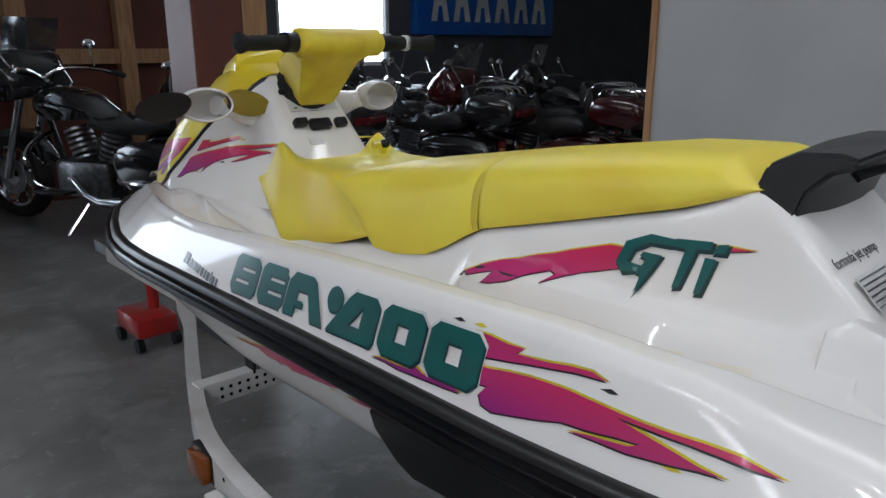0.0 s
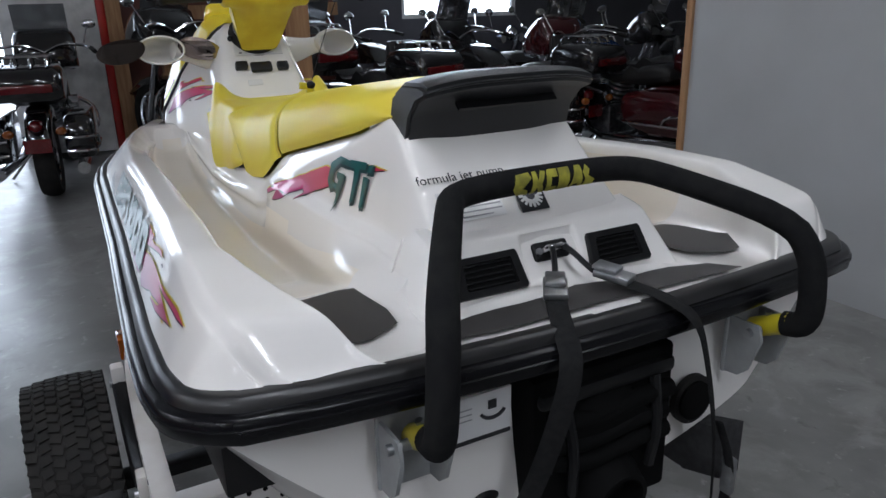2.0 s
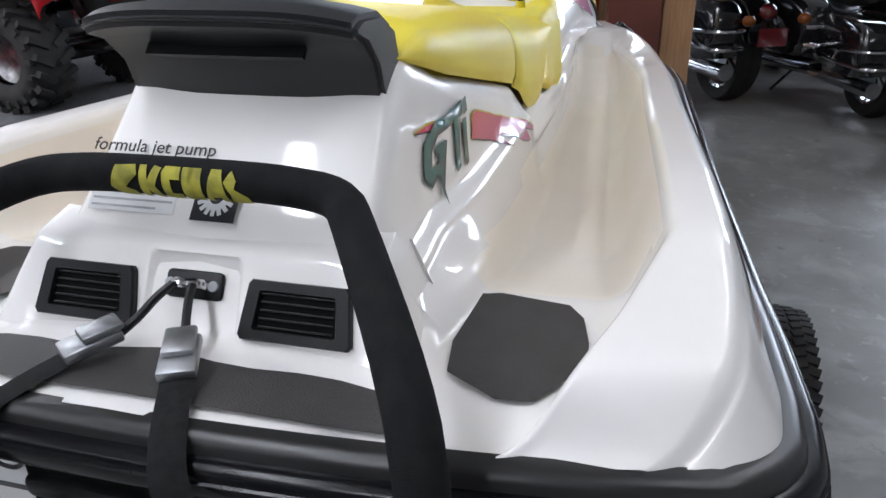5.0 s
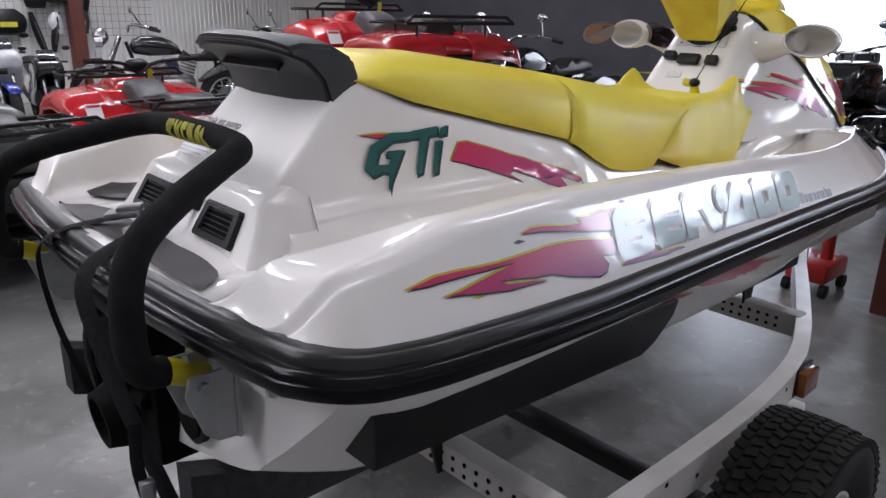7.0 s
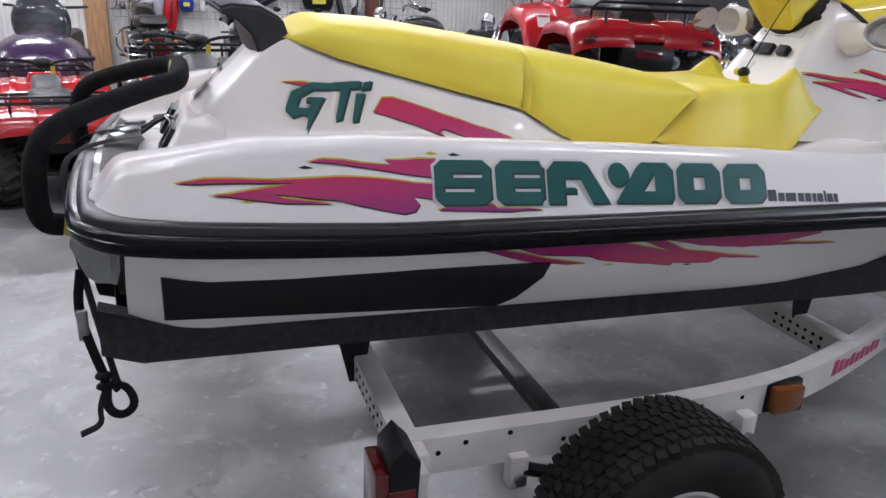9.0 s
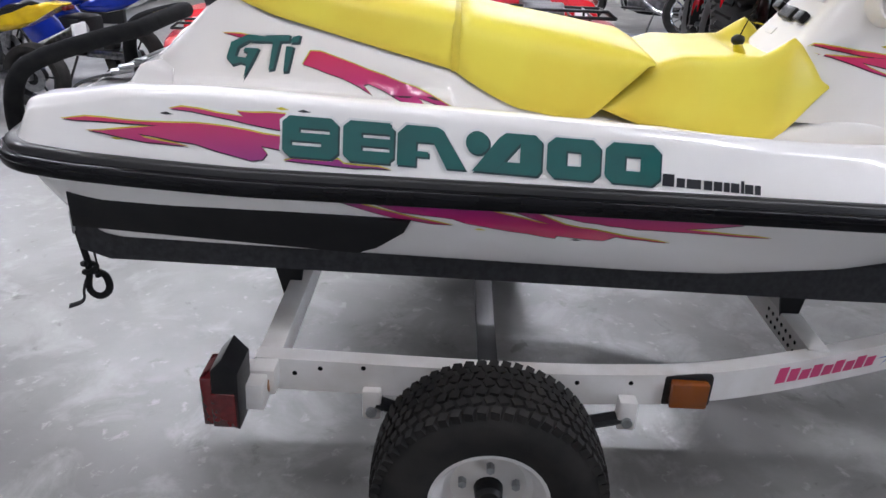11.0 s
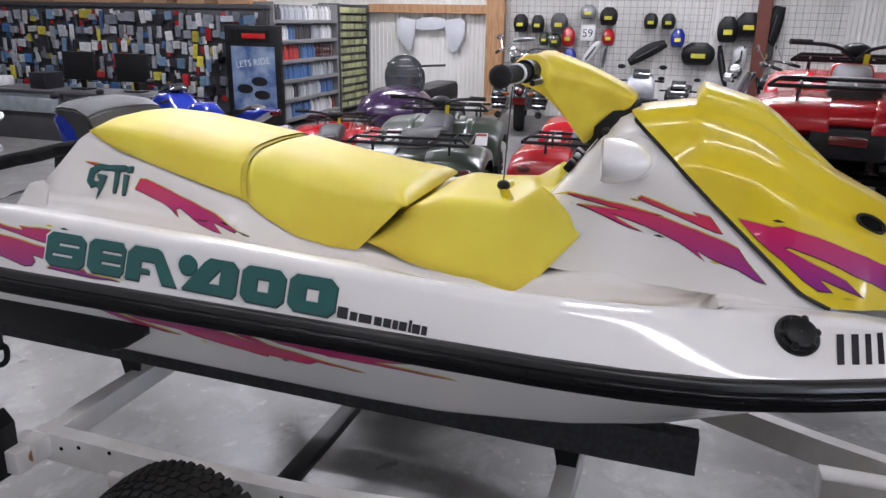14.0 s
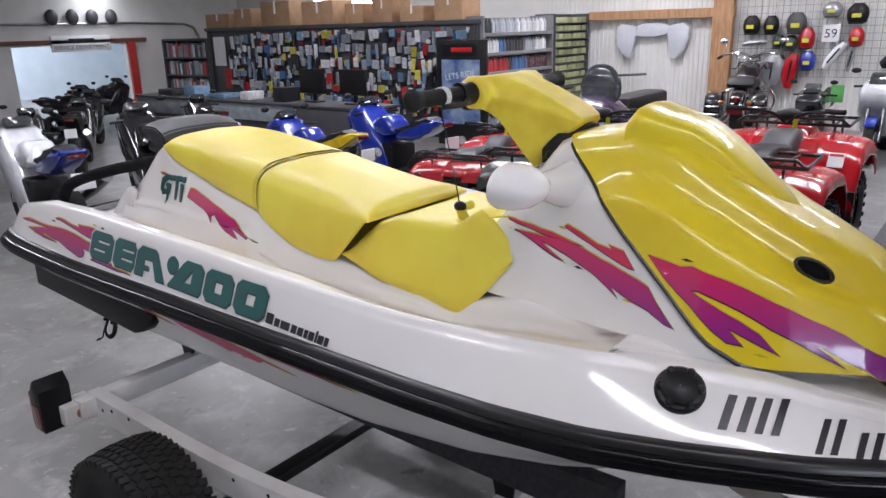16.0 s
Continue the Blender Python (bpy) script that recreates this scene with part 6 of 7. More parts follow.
    part("tail_lamp", ball(bmesh.new(), (-0.06, 0, 0.60), 0.05, 0.055, 0.05, u=14, v=8), REDL, e, "red round tail lamp")
    part("number_plate", boxbm(-0.15, -0.14, -0.09, 0.09, 0.42, 0.52), REDL, e)
    part("side_stand", tubebm([(1.0, 0.18, 0.26), (1.05, 0.38, 0.02)], 0.012, 6), CHROME, e)
    part("headlamp", ball(bmesh.new(), (1.86, 0, 0.98), 0.09, 0.1, 0.1, u=16, v=10), CHROME, e)
    if trunk:
        part("top_trunk", slab([(-0.26, 0.80), (-0.3, 0.95), (-0.22, 1.03), (0.1, 1.05), (0.2, 0.98), (0.2, 0.80)], 0.24, 0.05), paint, e, "glossy top trunk", angle=50)
        bm = bmesh.new()
        for y in (-0.16, -0.055, 0.055, 0.16):
            tube(bm, [(-0.2, y, 1.04), (-0.17, y, 1.09), (0.1, y, 1.095), (0.13, y, 1.05)], 0.009, 6, smooth=1)
        for x in (-0.14, 0.0, 0.09):
            tube(bm, [(x, -0.18, 1.092), (x, 0.18, 1.092)], 0.008, 6)
        part("luggage_rack", bm, CHROME, e, "chrome luggage rack")
        part("trunk_lamp", boxbm(-0.31, -0.27, -0.18, 0.18, 0.86, 0.92, 0.008), REDL, e)
        part("backrest", slab([(0.16, 0.88), (0.2, 1.1), (0.27, 1.1), (0.27, 0.86)], 0.16, 0.03), LEATHER, e)
    if screen:
        part("fairing", slab([(1.55, 0.92), (1.6, 1.2), (1.72, 1.26), (1.9, 1.12), (1.97, 0.95), (1.86, 0.86)], 0.26, 0.08), paint, e, "batwing fairing", angle=60)
        bm = bmesh.new()
        S = [[(1.70 - 0.10 * (z - 1.2) / 0.3 - 0.22 * y * y * 3, y, z) for y in np.linspace(-0.22, 0.22, 9)] for z in np.linspace(1.2, 1.46, 5)]
        loft(bm, S, mirror=False)
        part("windscreen", bm, GLASSB, e)
    return e


def sport_bike(paint, second, label):
    e = thing("sport_bike", (0, 0, 0), label, "motorcycle", "parked sport bikes")
    wheel_parts(e, 0.32, 0.31, 0.31, 0.17, BLACKP, 6)
    wheel_parts(e, 1.72, 0.31, 0.31, 0.12, BLACKP, 6)
    part("tank", slab([(0.78, 0.78), (0.85, 0.96), (1.0, 1.0), (1.22, 0.92), (1.3, 0.78), (1.1, 0.70)], 0.15, 0.07), paint, e, angle=60)
    part("tail", slab([(-0.12, 0.98), (0.1, 1.0), (0.45, 0.86), (0.8, 0.80), (0.8, 0.70), (0.4, 0.72), (0.1, 0.86)], 0.11, 0.04), second, e, angle=60)
    part("saddle", slab([(0.1, 0.985), (0.2, 1.03), (0.45, 0.90), (0.8, 0.85), (0.8, 0.80), (0.45, 0.84)], 0.10, 0.03), LEATHER, e, angle=60)
    part("fairing", slab([(0.8, 0.36), (1.0, 0.7), (1.25, 0.9), (1.45, 1.1), (1.72, 1.0), (1.78, 0.85), (1.5, 0.7), (1.42, 0.4), (1.1, 0.26)], 0.2, 0.07), paint, e, angle=60)
    part("screen", slab([(1.4, 1.1), (1.45, 1.2), (1.66, 1.06), (1.6, 1.02)], 0.12, 0.02), GLASSB, e)
    part("front_fender", slab([(1.45, 0.5), (1.6, 0.65), (1.85, 0.64), (2.0, 0.5), (1.85, 0.6), (1.6, 0.6)], 0.07, 0.02), second, e, angle=60)
    part("engine", boxbm(0.75, 1.25, -0.18, 0.18, 0.3, 0.66, 0.04), BLACKP, e)
    part("swing_arm", boxbm(0.3, 0.8, -0.13, 0.13, 0.29, 0.37, 0.02), ENGINE, e)
    part("silencer", tubebm([(0.8, -0.18, 0.35), (0.35, -0.22, 0.55), (-0.1, -0.22, 0.75)], [0.03, 0.05, 0.055], 12), ENGINE, e)
    part("number_holder", boxbm(-0.2, -0.18, -0.09, 0.09, 0.68, 0.82), PAPER, e)
    part("tail_lamp", boxbm(-0.14, -0.10, -0.07, 0.07, 0.93, 0.97, 0.01), REDL, e)
    for s in (1, -1):
        part("fork_leg", tubebm([(1.72, s * 0.09, 0.31), (1.45, s * 0.09, 0.98)], 0.027, 10), ENGINE, e)
        part("clip_on", tubebm([(1.42, s * 0.08, 1.0), (1.32, s * 0.33, 0.98)], 0.016, 8), BLACKP, e)
        part("bike_mirror", ball(bmesh.new(), (1.5, s * 0.3, 1.2), 0.02, 0.06, 0.035, u=12, v=8), BLACKP, e)
    part("side_stand", tubebm([(0.85, 0.15, 0.3), (0.9, 0.3, 0.01)], 0.012, 6), BLACKP, e)
    return e


REDP = mat("red_quad_plastic", (0.42, 0.006, 0.012), 0.22, second=(0.36, 0.005, 0.01), scale=6, coat=0.4, grain=0.03, grain_scale=120)
GREENP = mat("dark_green_quad_plastic", (0.022, 0.035, 0.022), 0.28, second=(0.016, 0.026, 0.016), scale=6, coat=0.4)
KNOBBY = mat("knobbly_tyre_rubber", (0.018, 0.018, 0.018), 0.75, second=(0.03, 0.028, 0.026), scale=12)
DGREY = mat("dark_grey_plastic", (0.06, 0.06, 0.063), 0.5, scale=10, amount=0.2)


PACKS_RED = mat("red_print", (0.5, 0.03, 0.03), 0.5)


def fender_shell(keys, y0, y1, s, drop=0.10, thick=0.022):
    """A moulded mudguard: a height curve along x, falling off towards its outer edge, with a real thickness."""
    zx = soft_curve(keys, 5)
    bm, S = bmesh.new(), []
    for x in np.linspace(keys[0][0], keys[-1][0], 34):
        z = zx(x)
        top = [(y0, z + 0.012), (y0 + 0.35 * (y1 - y0), z + 0.016), (y0 + 0.75 * (y1 - y0), z), (y1 - 0.02, z - 0.03), (y1, z - drop * 0.6), (y1 + 0.006, z - drop)]
        low = [(y - 0.01, zz - thick) for y, zz in reversed(top)]
        S.append([(float(x), s * y, zz) for y, zz in chaikin(top + low, 1)])
    for r in S:
        r.append(r[0])
    rows = loft(bm, S, mirror=False)
    bmesh.ops.remove_doubles(bm, verts=bm.verts, dist=1e-5)
    bmesh.ops.holes_fill(bm, edges=[e for e in bm.edges if e.is_boundary])
    return bm


def quad(paint, label):
    """A utility quad, nose to +x, 1.95 m long, its rear rack at x = 0."""
    e = thing("quad_bike", (0, 0, 0), label, "quad bike", "parked quad bikes")
    for x, w in ((0.40, 0.27), (1.56, 0.23)):
        for s in (1, -1):
            wc = Vector((x, s * 0.43, 0.315))
            t = part("tyre", lathe(bmesh.new(), wc, (0, 1, 0), [(-w * 0.4, 0.15), (-w * 0.5, 0.2), (-w * 0.5, 0.26), (-w * 0.35, 0.295), (0, 0.30), (w * 0.35, 0.295), (w * 0.5, 0.26), (w * 0.5, 0.2), (w * 0.4, 0.15)], 32), KNOBBY, e, "knobbly black tyre", angle=50)
            bm = bmesh.new()
            for k in range(20):
                rot = Matrix.Translation(wc) @ Matrix.Rotation(2 * math.pi * k / 20, 4, "Y")
                for d, sk in ((-0.27, 0.5), (0.27, -0.5)):
                    box(bm, -0.018, 0.018, -w * 0.22, w * 0.22, -0.015, 0.022, m=rot @ Matrix.Translation((0, d * w, 0.297)) @ Matrix.Rotation(sk, 4, "Z"))
                for d in (-0.5, 0.5):
                    box(bm, -0.015, 0.015, -0.012, 0.012, -0.03, 0.012, m=rot @ Matrix.Translation((0, d * w, 0.27)))
            part("tread", bm, KNOBBY, t, smooth=False)
            part("rim", lathe(bmesh.new(), wc, (0, s, 0), [(-0.05, 0.15), (0.07, 0.145), (0.05, 0.11), (0.03, 0.05), (0.04, 0.001)], 24), ENGINE, t)
    rear = [(-0.03, 0.66), (0.0, 0.76), (0.12, 0.82), (0.42, 0.835), (0.68, 0.80), (0.80, 0.70), (0.88, 0.52)]
    front = [(1.06, 0.50), (1.12, 0.66), (1.22, 0.80), (1.36, 0.87), (1.62, 0.90), (1.84, 0.87), (1.96, 0.80), (2.0, 0.68)]
    for s in (1, -1):
        part("fender", fender_shell(rear, 0.12, 0.565, s), paint, e, "rear mudguard", angle=50)
        part("fender", fender_shell(front, 0.11, 0.575, s, 0.13), paint, e, "front mudguard", angle=50)
        part("fender_ridge", slab([(1.2, 0.80), (1.36, 0.90), (1.62, 0.925), (1.9, 0.89), (1.93, 0.80)], 0.035, 0.02), paint, e, angle=55).matrix_basis = Matrix.Translation((0, s * 0.27, 0))
        part("mud_flap", boxbm(1.07, 1.085, s * 0.2, s * 0.58, 0.28, 0.56, 0.006), BLACKP, e, "black mud flap")
        part("footwell", boxbm(0.82, 1.1, s * 0.17, s * 0.54, 0.27, 0.31, 0.012), BLACKP, e, "black foot rest")
        m = Matrix.Translation((1.17, s * 0.41, 0.768)) @ Matrix.Rotation(radians(-55), 4, "Y")
        part("warning_label", boxbm(-0.06, 0.06, -0.055, 0.055, 0.0, 0.006, m=m), PAPER, e, "white warning label on the mudguard")
        part("label_band", boxbm(0.03, 0.05, -0.048, 0.048, 0.006, 0.008, m=m), PACKS_RED, e)
        part("spring", tubebm([(0.46, s * 0.19, 0.34), (0.6, s * 0.15, 0.72)], 0.035, 10), ENGINE, e)
        part("handlebar", tubebm([(1.32, 0, 1.0), (1.30, s * 0.10, 1.10), (1.20, s * 0.38, 1.12)], 0.013, 8, smooth=2), BLACKP, e)
        part("grip", tubebm([(1.24, s * 0.29, 1.12), (1.17, s * 0.43, 1.125)], 0.02, 8), RUBBER, e)
        part("lever", tubebm([(1.28, s * 0.24, 1.12), (1.30, s * 0.39, 1.11)], 0.007, 6), ENGINE, e)
        part("headlamp", ball(bmesh.new(), (1.97, s * 0.22, 0.76), 0.04, 0.075, 0.05, u=14, v=8), GLASSB, e)
        part("tail_lamp", ball(bmesh.new(), (-0.03, s * 0.44, 0.70), 0.018, 0.05, 0.028, u=14, v=8), REDL, e, "red tail lamp")
    part("nose", slab([(1.42, 0.84), (1.5, 0.97), (1.72, 0.97), (1.95, 0.88), (2.02, 0.70), (1.95, 0.58), (1.6, 0.6)], 0.15, 0.05), paint, e, "front body panel", angle=55)
    part("tail_body", slab([(-0.02, 0.70), (0.02, 0.80), (0.3, 0.83), (0.62, 0.80), (0.6, 0.66), (0.1, 0.64)], 0.15, 0.03), paint, e, angle=55)
    part("tank_cover", slab([(0.92, 0.74), (1.02, 0.90), (1.22, 0.985), (1.42, 0.96), (1.46, 0.72), (1.0, 0.66)], 0.125, 0.05), DGREY, e, angle=60)
    part("saddle", slab([(0.22, 0.80), (0.26, 0.92), (0.5, 0.945), (0.8, 0.89), (1.0, 0.90), (1.04, 0.82), (0.9, 0.74)], 0.15, 0.05), LEATHER, e, angle=60)
    part("engine", boxbm(0.7, 1.3, -0.17, 0.17, 0.28, 0.68, 0.04), BLACKP, e)
    part("belly", boxbm(0.3, 1.7, -0.16, 0.16, 0.24, 0.32, 0.02), BLACKP, e)
    part("axle", tubebm([(0.40, -0.36, 0.315), (0.40, 0.36, 0.315)], 0.035, 10), BLACKP, e)
    part("rear_panel", slab([(-0.03, 0.50), (-0.04, 0.66), (0.04, 0.70), (0.08, 0.5)], 0.2, 0.02), BLACKP, e, "black rear carrier panel")
    part("brake_lamp", boxbm(-0.06, -0.03, -0.10, 0.10, 0.58, 0.635, 0.01), REDL, e, "wide red tail lamp")
    part("silencer", tubebm([(0.75, -0.2, 0.5), (0.55, -0.22, 0.54), (0.04, -0.23, 0.55)], [0.03, 0.062, 0.062], 14), BLACKP, e, "black silencer")
    part("silencer_end", lathe(bmesh.new(), (0.035, -0.23, 0.55), (-1, 0, 0), [(0.0, 0.045), (0.02, 0.045), (0.02, 0.02), (0.005, 0.018), (0.005, 0.001)], 16), STEEL, e)
    part("skid_plate", boxbm(0.05, 0.3, -0.12, 0.12, 0.30, 0.33, 0.01), BLACKP, e)
    for x0, x1, z, hw in ((-0.04, 0.50, 0.905, 0.46), (1.50, 2.06, 0.985, 0.42)):
        rk = part("rack_frame", tubebm([(x0, -hw, z), (x0, hw, z), (x1, hw - 0.02, z), (x1, -hw + 0.02, z), (x0, -hw, z)], 0.013, 8), BLACKP, e, "black tubular rack")
        for y in (-0.3, -0.15, 0.0, 0.15, 0.3):
            part("rack_slat", tubebm([(x0, y, z), (x1, y, z)], 0.008, 6), BLACKP, rk)
        for x in (x0 + 0.12, x1 - 0.12):
            for y in (-0.3, 0.3):
                part("rack_post", tubebm([(x, y, z), (x, y, z - 0.13)], 0.011, 6), BLACKP, rk)
        part("rack_hoop", tubebm([(x0, -hw, z), (x0 + 0.01, -hw + 0.06, z + 0.045), (x0 + 0.01, hw - 0.06, z + 0.045), (x0, hw, z)], 0.012, 8), BLACKP, rk)
    part("instrument_pod", ball(bmesh.new(), (1.36, 0, 1.07), 0.07, 0.10, 0.055, u=16, v=10), BLACKP, e)
    part("key_tag", boxbm(1.285, 1.29, -0.02, 0.015, 0.95, 1.05, m=Matrix.Rotation(radians(4), 4, "X")), LEMON, e, "yellow key tag")
    return e


# touring bikes of the east row and of the hall
bike = touring_bike(BIKEB, "black touring motorcycle with chrome rails and a luggage rack")
bike.matrix_basis = pose(4.85, -2.05, 0, 0, 0, 14)
for x, y, a in ((4.5, -3.45, 14), (5.55, 0.78, -6), (4.25, -4.8, 16), (4.3, -6.1, 18)):
    copy_thing(bike, pose(x, y, 0, 0, 0, a))
copy_thing(bike, pose(5.15, -1.2, 0, 0, 0, 24) @ Matrix.Scale(1.14, 4))
plain = touring_bike(BIKEB, "black cruiser motorcycle without trunk or screen", False, False)
plain.matrix_basis = pose(5.9, -4.0, 0, 0, 0, 10)
for x, y, a in ((6.0, -5.4, 16), (5.9, -2.85, 12), (4.6, 7.3, 160), (5.8, 6.6, 170), (0.1, 8.2, 100), (7.0, 4.9, 185), (6.9, 3.9, 182)):
    copy_thing(plain, pose(x, y, 0, 0, 0, a))
red_bike = touring_bike(MAROON, "dark red touring motorcycle with a top trunk")
red_bike.matrix_basis = pose(3.55, -3.95, 0, 0, 0, 8)
BLUEP = mat("blue_bike_paint", (0.01, 0.03, 0.30), 0.2, coat=0.8)
YELP = mat("yellow_bike_paint", (0.62, 0.42, 0.01), 0.25, coat=0.6)
WHITP = mat("white_bike_paint", (0.6, 0.61, 0.63), 0.25, coat=0.6)
sb = sport_bike(BLUEP, YELP, "blue and yellow sport bike on its stand")
sb.matrix_basis = pose(-1.5, 2.9, 0, 0, 0, 172) @ Matrix.Scale(0.74, 4)
sb2 = sport_bike(BLUEP, BLUEP, "bright blue sport bike on its stand")
sb2.matrix_basis = pose(-1.08, 3.55, 0, 0, 0, 166) @ Matrix.Scale(0.8, 4)
sb3 = sport_bike(WHITP, BLUEP, "white and blue sport bike on its stand")
sb3.matrix_basis = pose(-2.25, 0.8, 0, 0, 0, 172) @ Matrix.Scale(0.84, 4)
sb4 = sport_bike(BIKEB, BLACKP, "black sport bike on its stand")
sb4.matrix_basis = pose(-2.45, 1.8, 0, 0, 0, 165) @ Matrix.Scale(0.84, 4)
for x, y, a in ((-4.9, 1.5, 150), (-5.6, 2.4, 148), (-7.2, 3.2, 140), (-4.4, 3.6, 160), (-8.6, 3.4, 120), (-10.0, 4.6, 110), (1.1, 8.9, 268), (2.3, 8.9, 265)):
    copy_thing(sb4, pose(x, y, 0, 0, 0, a) @ Matrix.Scale(0.86, 4))
copy_thing(sb3, pose(1.75, 9.0, 0, 0, 0, 270))
copy_thing(sb2, pose(-7.0, 1.6, 0, 0, 0, 150))

qr = quad(REDP, "glossy red utility quad bike with black racks")
qr.matrix_basis = pose(1.72, 2.72, 0, 0, 0, 90) @ Matrix.Scale(0.88, 4)
PLAT = 0.46
copy_thing(qr, pose(3.10, 2.2, PLAT, 0, 0, 81))
copy_thing(qr, pose(-0.35, 2.75, 0, 0, 0, 100) @ Matrix.Scale(0.8, 4))
qg = quad(GREENP, "dark green utility quad bike with black racks")
qg.matrix_basis = pose(0.62, 2.45, 0, 0, 0, 98) @ Matrix.Scale(0.86, 4)

# carpeted display platforms
BLUEC = mat("blue_platform_side", (0.008, 0.045, 0.22), 0.45, second=(0.006, 0.035, 0.18), scale=4)
GCARP = mat("grey_platform_carpet", (0.12, 0.12, 0.125), 0.95, second=(0.09, 0.09, 0.095), scale=40, grain=0.6, grain_scale=400)
for x0, x1, y0, y1, h in ((2.5, 4.3, 2.02, 4.3, PLAT), (4.75, 5.75, 2.0, 3.4, 0.66)):
    p = thing("display_platform", ((x0 + x1) / 2, (y0 + y1) / 2, 0), "blue display platform with a grey carpet top", "platform", "display platforms")
    part("base", boxbm(x0, x1, y0, y1, 0.05, h - 0.02, 0.01), BLUEC, p, "blue painted side")
    part("carpet", boxbm(x0 - 0.015, x1 + 0.015, y0 - 0.015, y1 + 0.015, h - 0.02, h, 0.006), GCARP, p)
    for x in (x0 + 0.1, x1 - 0.1):
        part("caster", disc(bmesh.new(), (x, y0 + 0.1, 0.03), (0, 1, 0), 0.03, 0.03, 12), BLACKP, p)
    part("round_badge", disc(bmesh.new(), (x0 - 0.001, y0 + 0.5, h * 0.55), (1, 0, 0), 0.055, 0.004, 20), SIGNW, p)

# snowmobile by the wall
PURP = mat("purple_hood_paint", (0.035, 0.012, 0.055), 0.25, coat=0.7)
sn = thing("snowmobile", (-0.9, 6.6, 0), "black and purple snowmobile with a tall clear screen", "snowmobile")
for s in (1, -1):
    part("ski", slab([(-0.1, 0.03), (0.9, 0.03), (1.1, 0.16), (1.08, 0.18), (0.88, 0.07), (-0.1, 0.06)], 0.06, 0.01), BLACKP, sn)
    k = sn.children[-1]
    for v in k.data.vertices:
        v.co = Vector((-0.9 + s * 0.42 + v.co.y, 6.1 - v.co.x, v.co.z))
    part("handlebar", tubebm([(-0.9, 6.65, 0.98), (-0.9 + s * 0.38, 6.75, 1.0)], 0.014, 8), BLACKP, sn)
part("hood", ball(bmesh.new(), (-0.9, 6.1, 0.50), 0.44, 0.62, 0.30), PURP, sn, "glossy purple hood")
part("screen", ball(bmesh.new(), (-0.9, 6.35, 0.86), 0.26, 0.10, 0.28), GLASSB, sn)
part("saddle", boxbm(-1.08, -0.72, 6.75, 8.0, 0.45, 0.72, 0.06), LEATHER, sn)
part("track", boxbm(-1.12, -0.68, 6.5, 8.3, 0.02, 0.36, 0.08), RUBBER, sn)
part("body", boxbm(-1.15, -0.65, 6.2, 7.9, 0.25, 0.5, 0.05), BLACKP, sn)

# ---------------------------------------------------------------- parts department
SHELFM = mat("charcoal_shelving", (0.055, 0.055, 0.06), 0.55, scale=6, amount=0.2)
SHELFG = mat("grey_steel_shelf", (0.20, 0.20, 0.20), 0.5, scale=6, amount=0.15)
CARD = mat("brown_cardboard", (0.36, 0.22, 0.12), 0.8, second=(0.30, 0.18, 0.10), scale=8, vary=0.25)
PACKS = [mat("pack_" + n, c, 0.35, amount=0.3, scale=14, coat=0.4, vary=0.3) for n, c in (("blue", (0.05, 0.14, 0.34)), ("white", (0.6, 0.6, 0.6)), ("grey", (0.22, 0.24, 0.27)), ("red", (0.42, 0.02, 0.02)), ("black", (0.02, 0.02, 0.025)), ("yellow", (0.55, 0.48, 0.06)), ("steel_blue", (0.16, 0.26, 0.38)), ("silver", (0.4, 0.42, 0.45)))]
rng = random.Random(11)
gd = thing("parts_gondola", (-6.2, 7.1, 0), "charcoal parts display wall hung with packets", "shelving")
part("back_panel", boxbm(-9.35, -3.1, 7.0, 7.08, 0, 1.66, 0.005), SHELFM, gd)
part("top_rail", boxbm(-9.4, -3.08, 6.96, 7.12, 1.62, 1.68, 0.005), SHELFM, gd)
for k in range(6):
    part("upright", boxbm(-9.35 + k * 1.235, -9.31 + k * 1.235, 6.975, 7.0, 0, 1.64), SHELFM, gd)
pack_mesh = []
for m in PACKS:
    for w, h, d in ((0.11, 0.17, 0.03), (0.16, 0.12, 0.05), (0.08, 0.24, 0.03)):
        bm = boxbm(-w / 2, w / 2, -d, 0, -h, 0, 0.006, segs=1)
        box(bm, -w * 0.36, w * 0.36, -d - 0.004, -d, -h * 0.62, -h * 0.2)
        pack_mesh.append(finish("packet", bm, m, False))
n = 0
for row in range(6):
    x = -8.55
    while x < -3.25 and n < 290:
        w = rng.uniform(0.12, 0.19)
        me = rng.choice(pack_mesh if rng.random() < 0.4 else pack_mesh[3:9] + pack_mesh[12:15] + pack_mesh[18:24] + pack_mesh[21:24])
        o = new("packet", me)
        o.parent = gd
        o.matrix_parent_inverse = Matrix.Translation(-gd.location)
        o.matrix_basis = pose(x, 6.965 - rng.uniform(0, 0.06), 1.59 - row * 0.2 - rng.uniform(0, 0.08), 0, rng.uniform(-7, 7), rng.uniform(-25, 25)) @ Matrix.Diagonal((rng.uniform(0.6, 1.1), 1.0, rng.uniform(0.6, 1.15), 1))
        x += w
        n += 1
for x0, z0, z1, w in ((-9.15, 1.0, 1.52, 0.34), (-8.72, 0.95, 1.18, 0.2), (-8.9, 0.6, 0.95, 0.22)):
    part("paper_notice", boxbm(x0, x0 + w, 6.955, 6.962, z0, z1), PAPER if x0 != -8.9 else REDJ, gd, "sheet pinned to the panel")
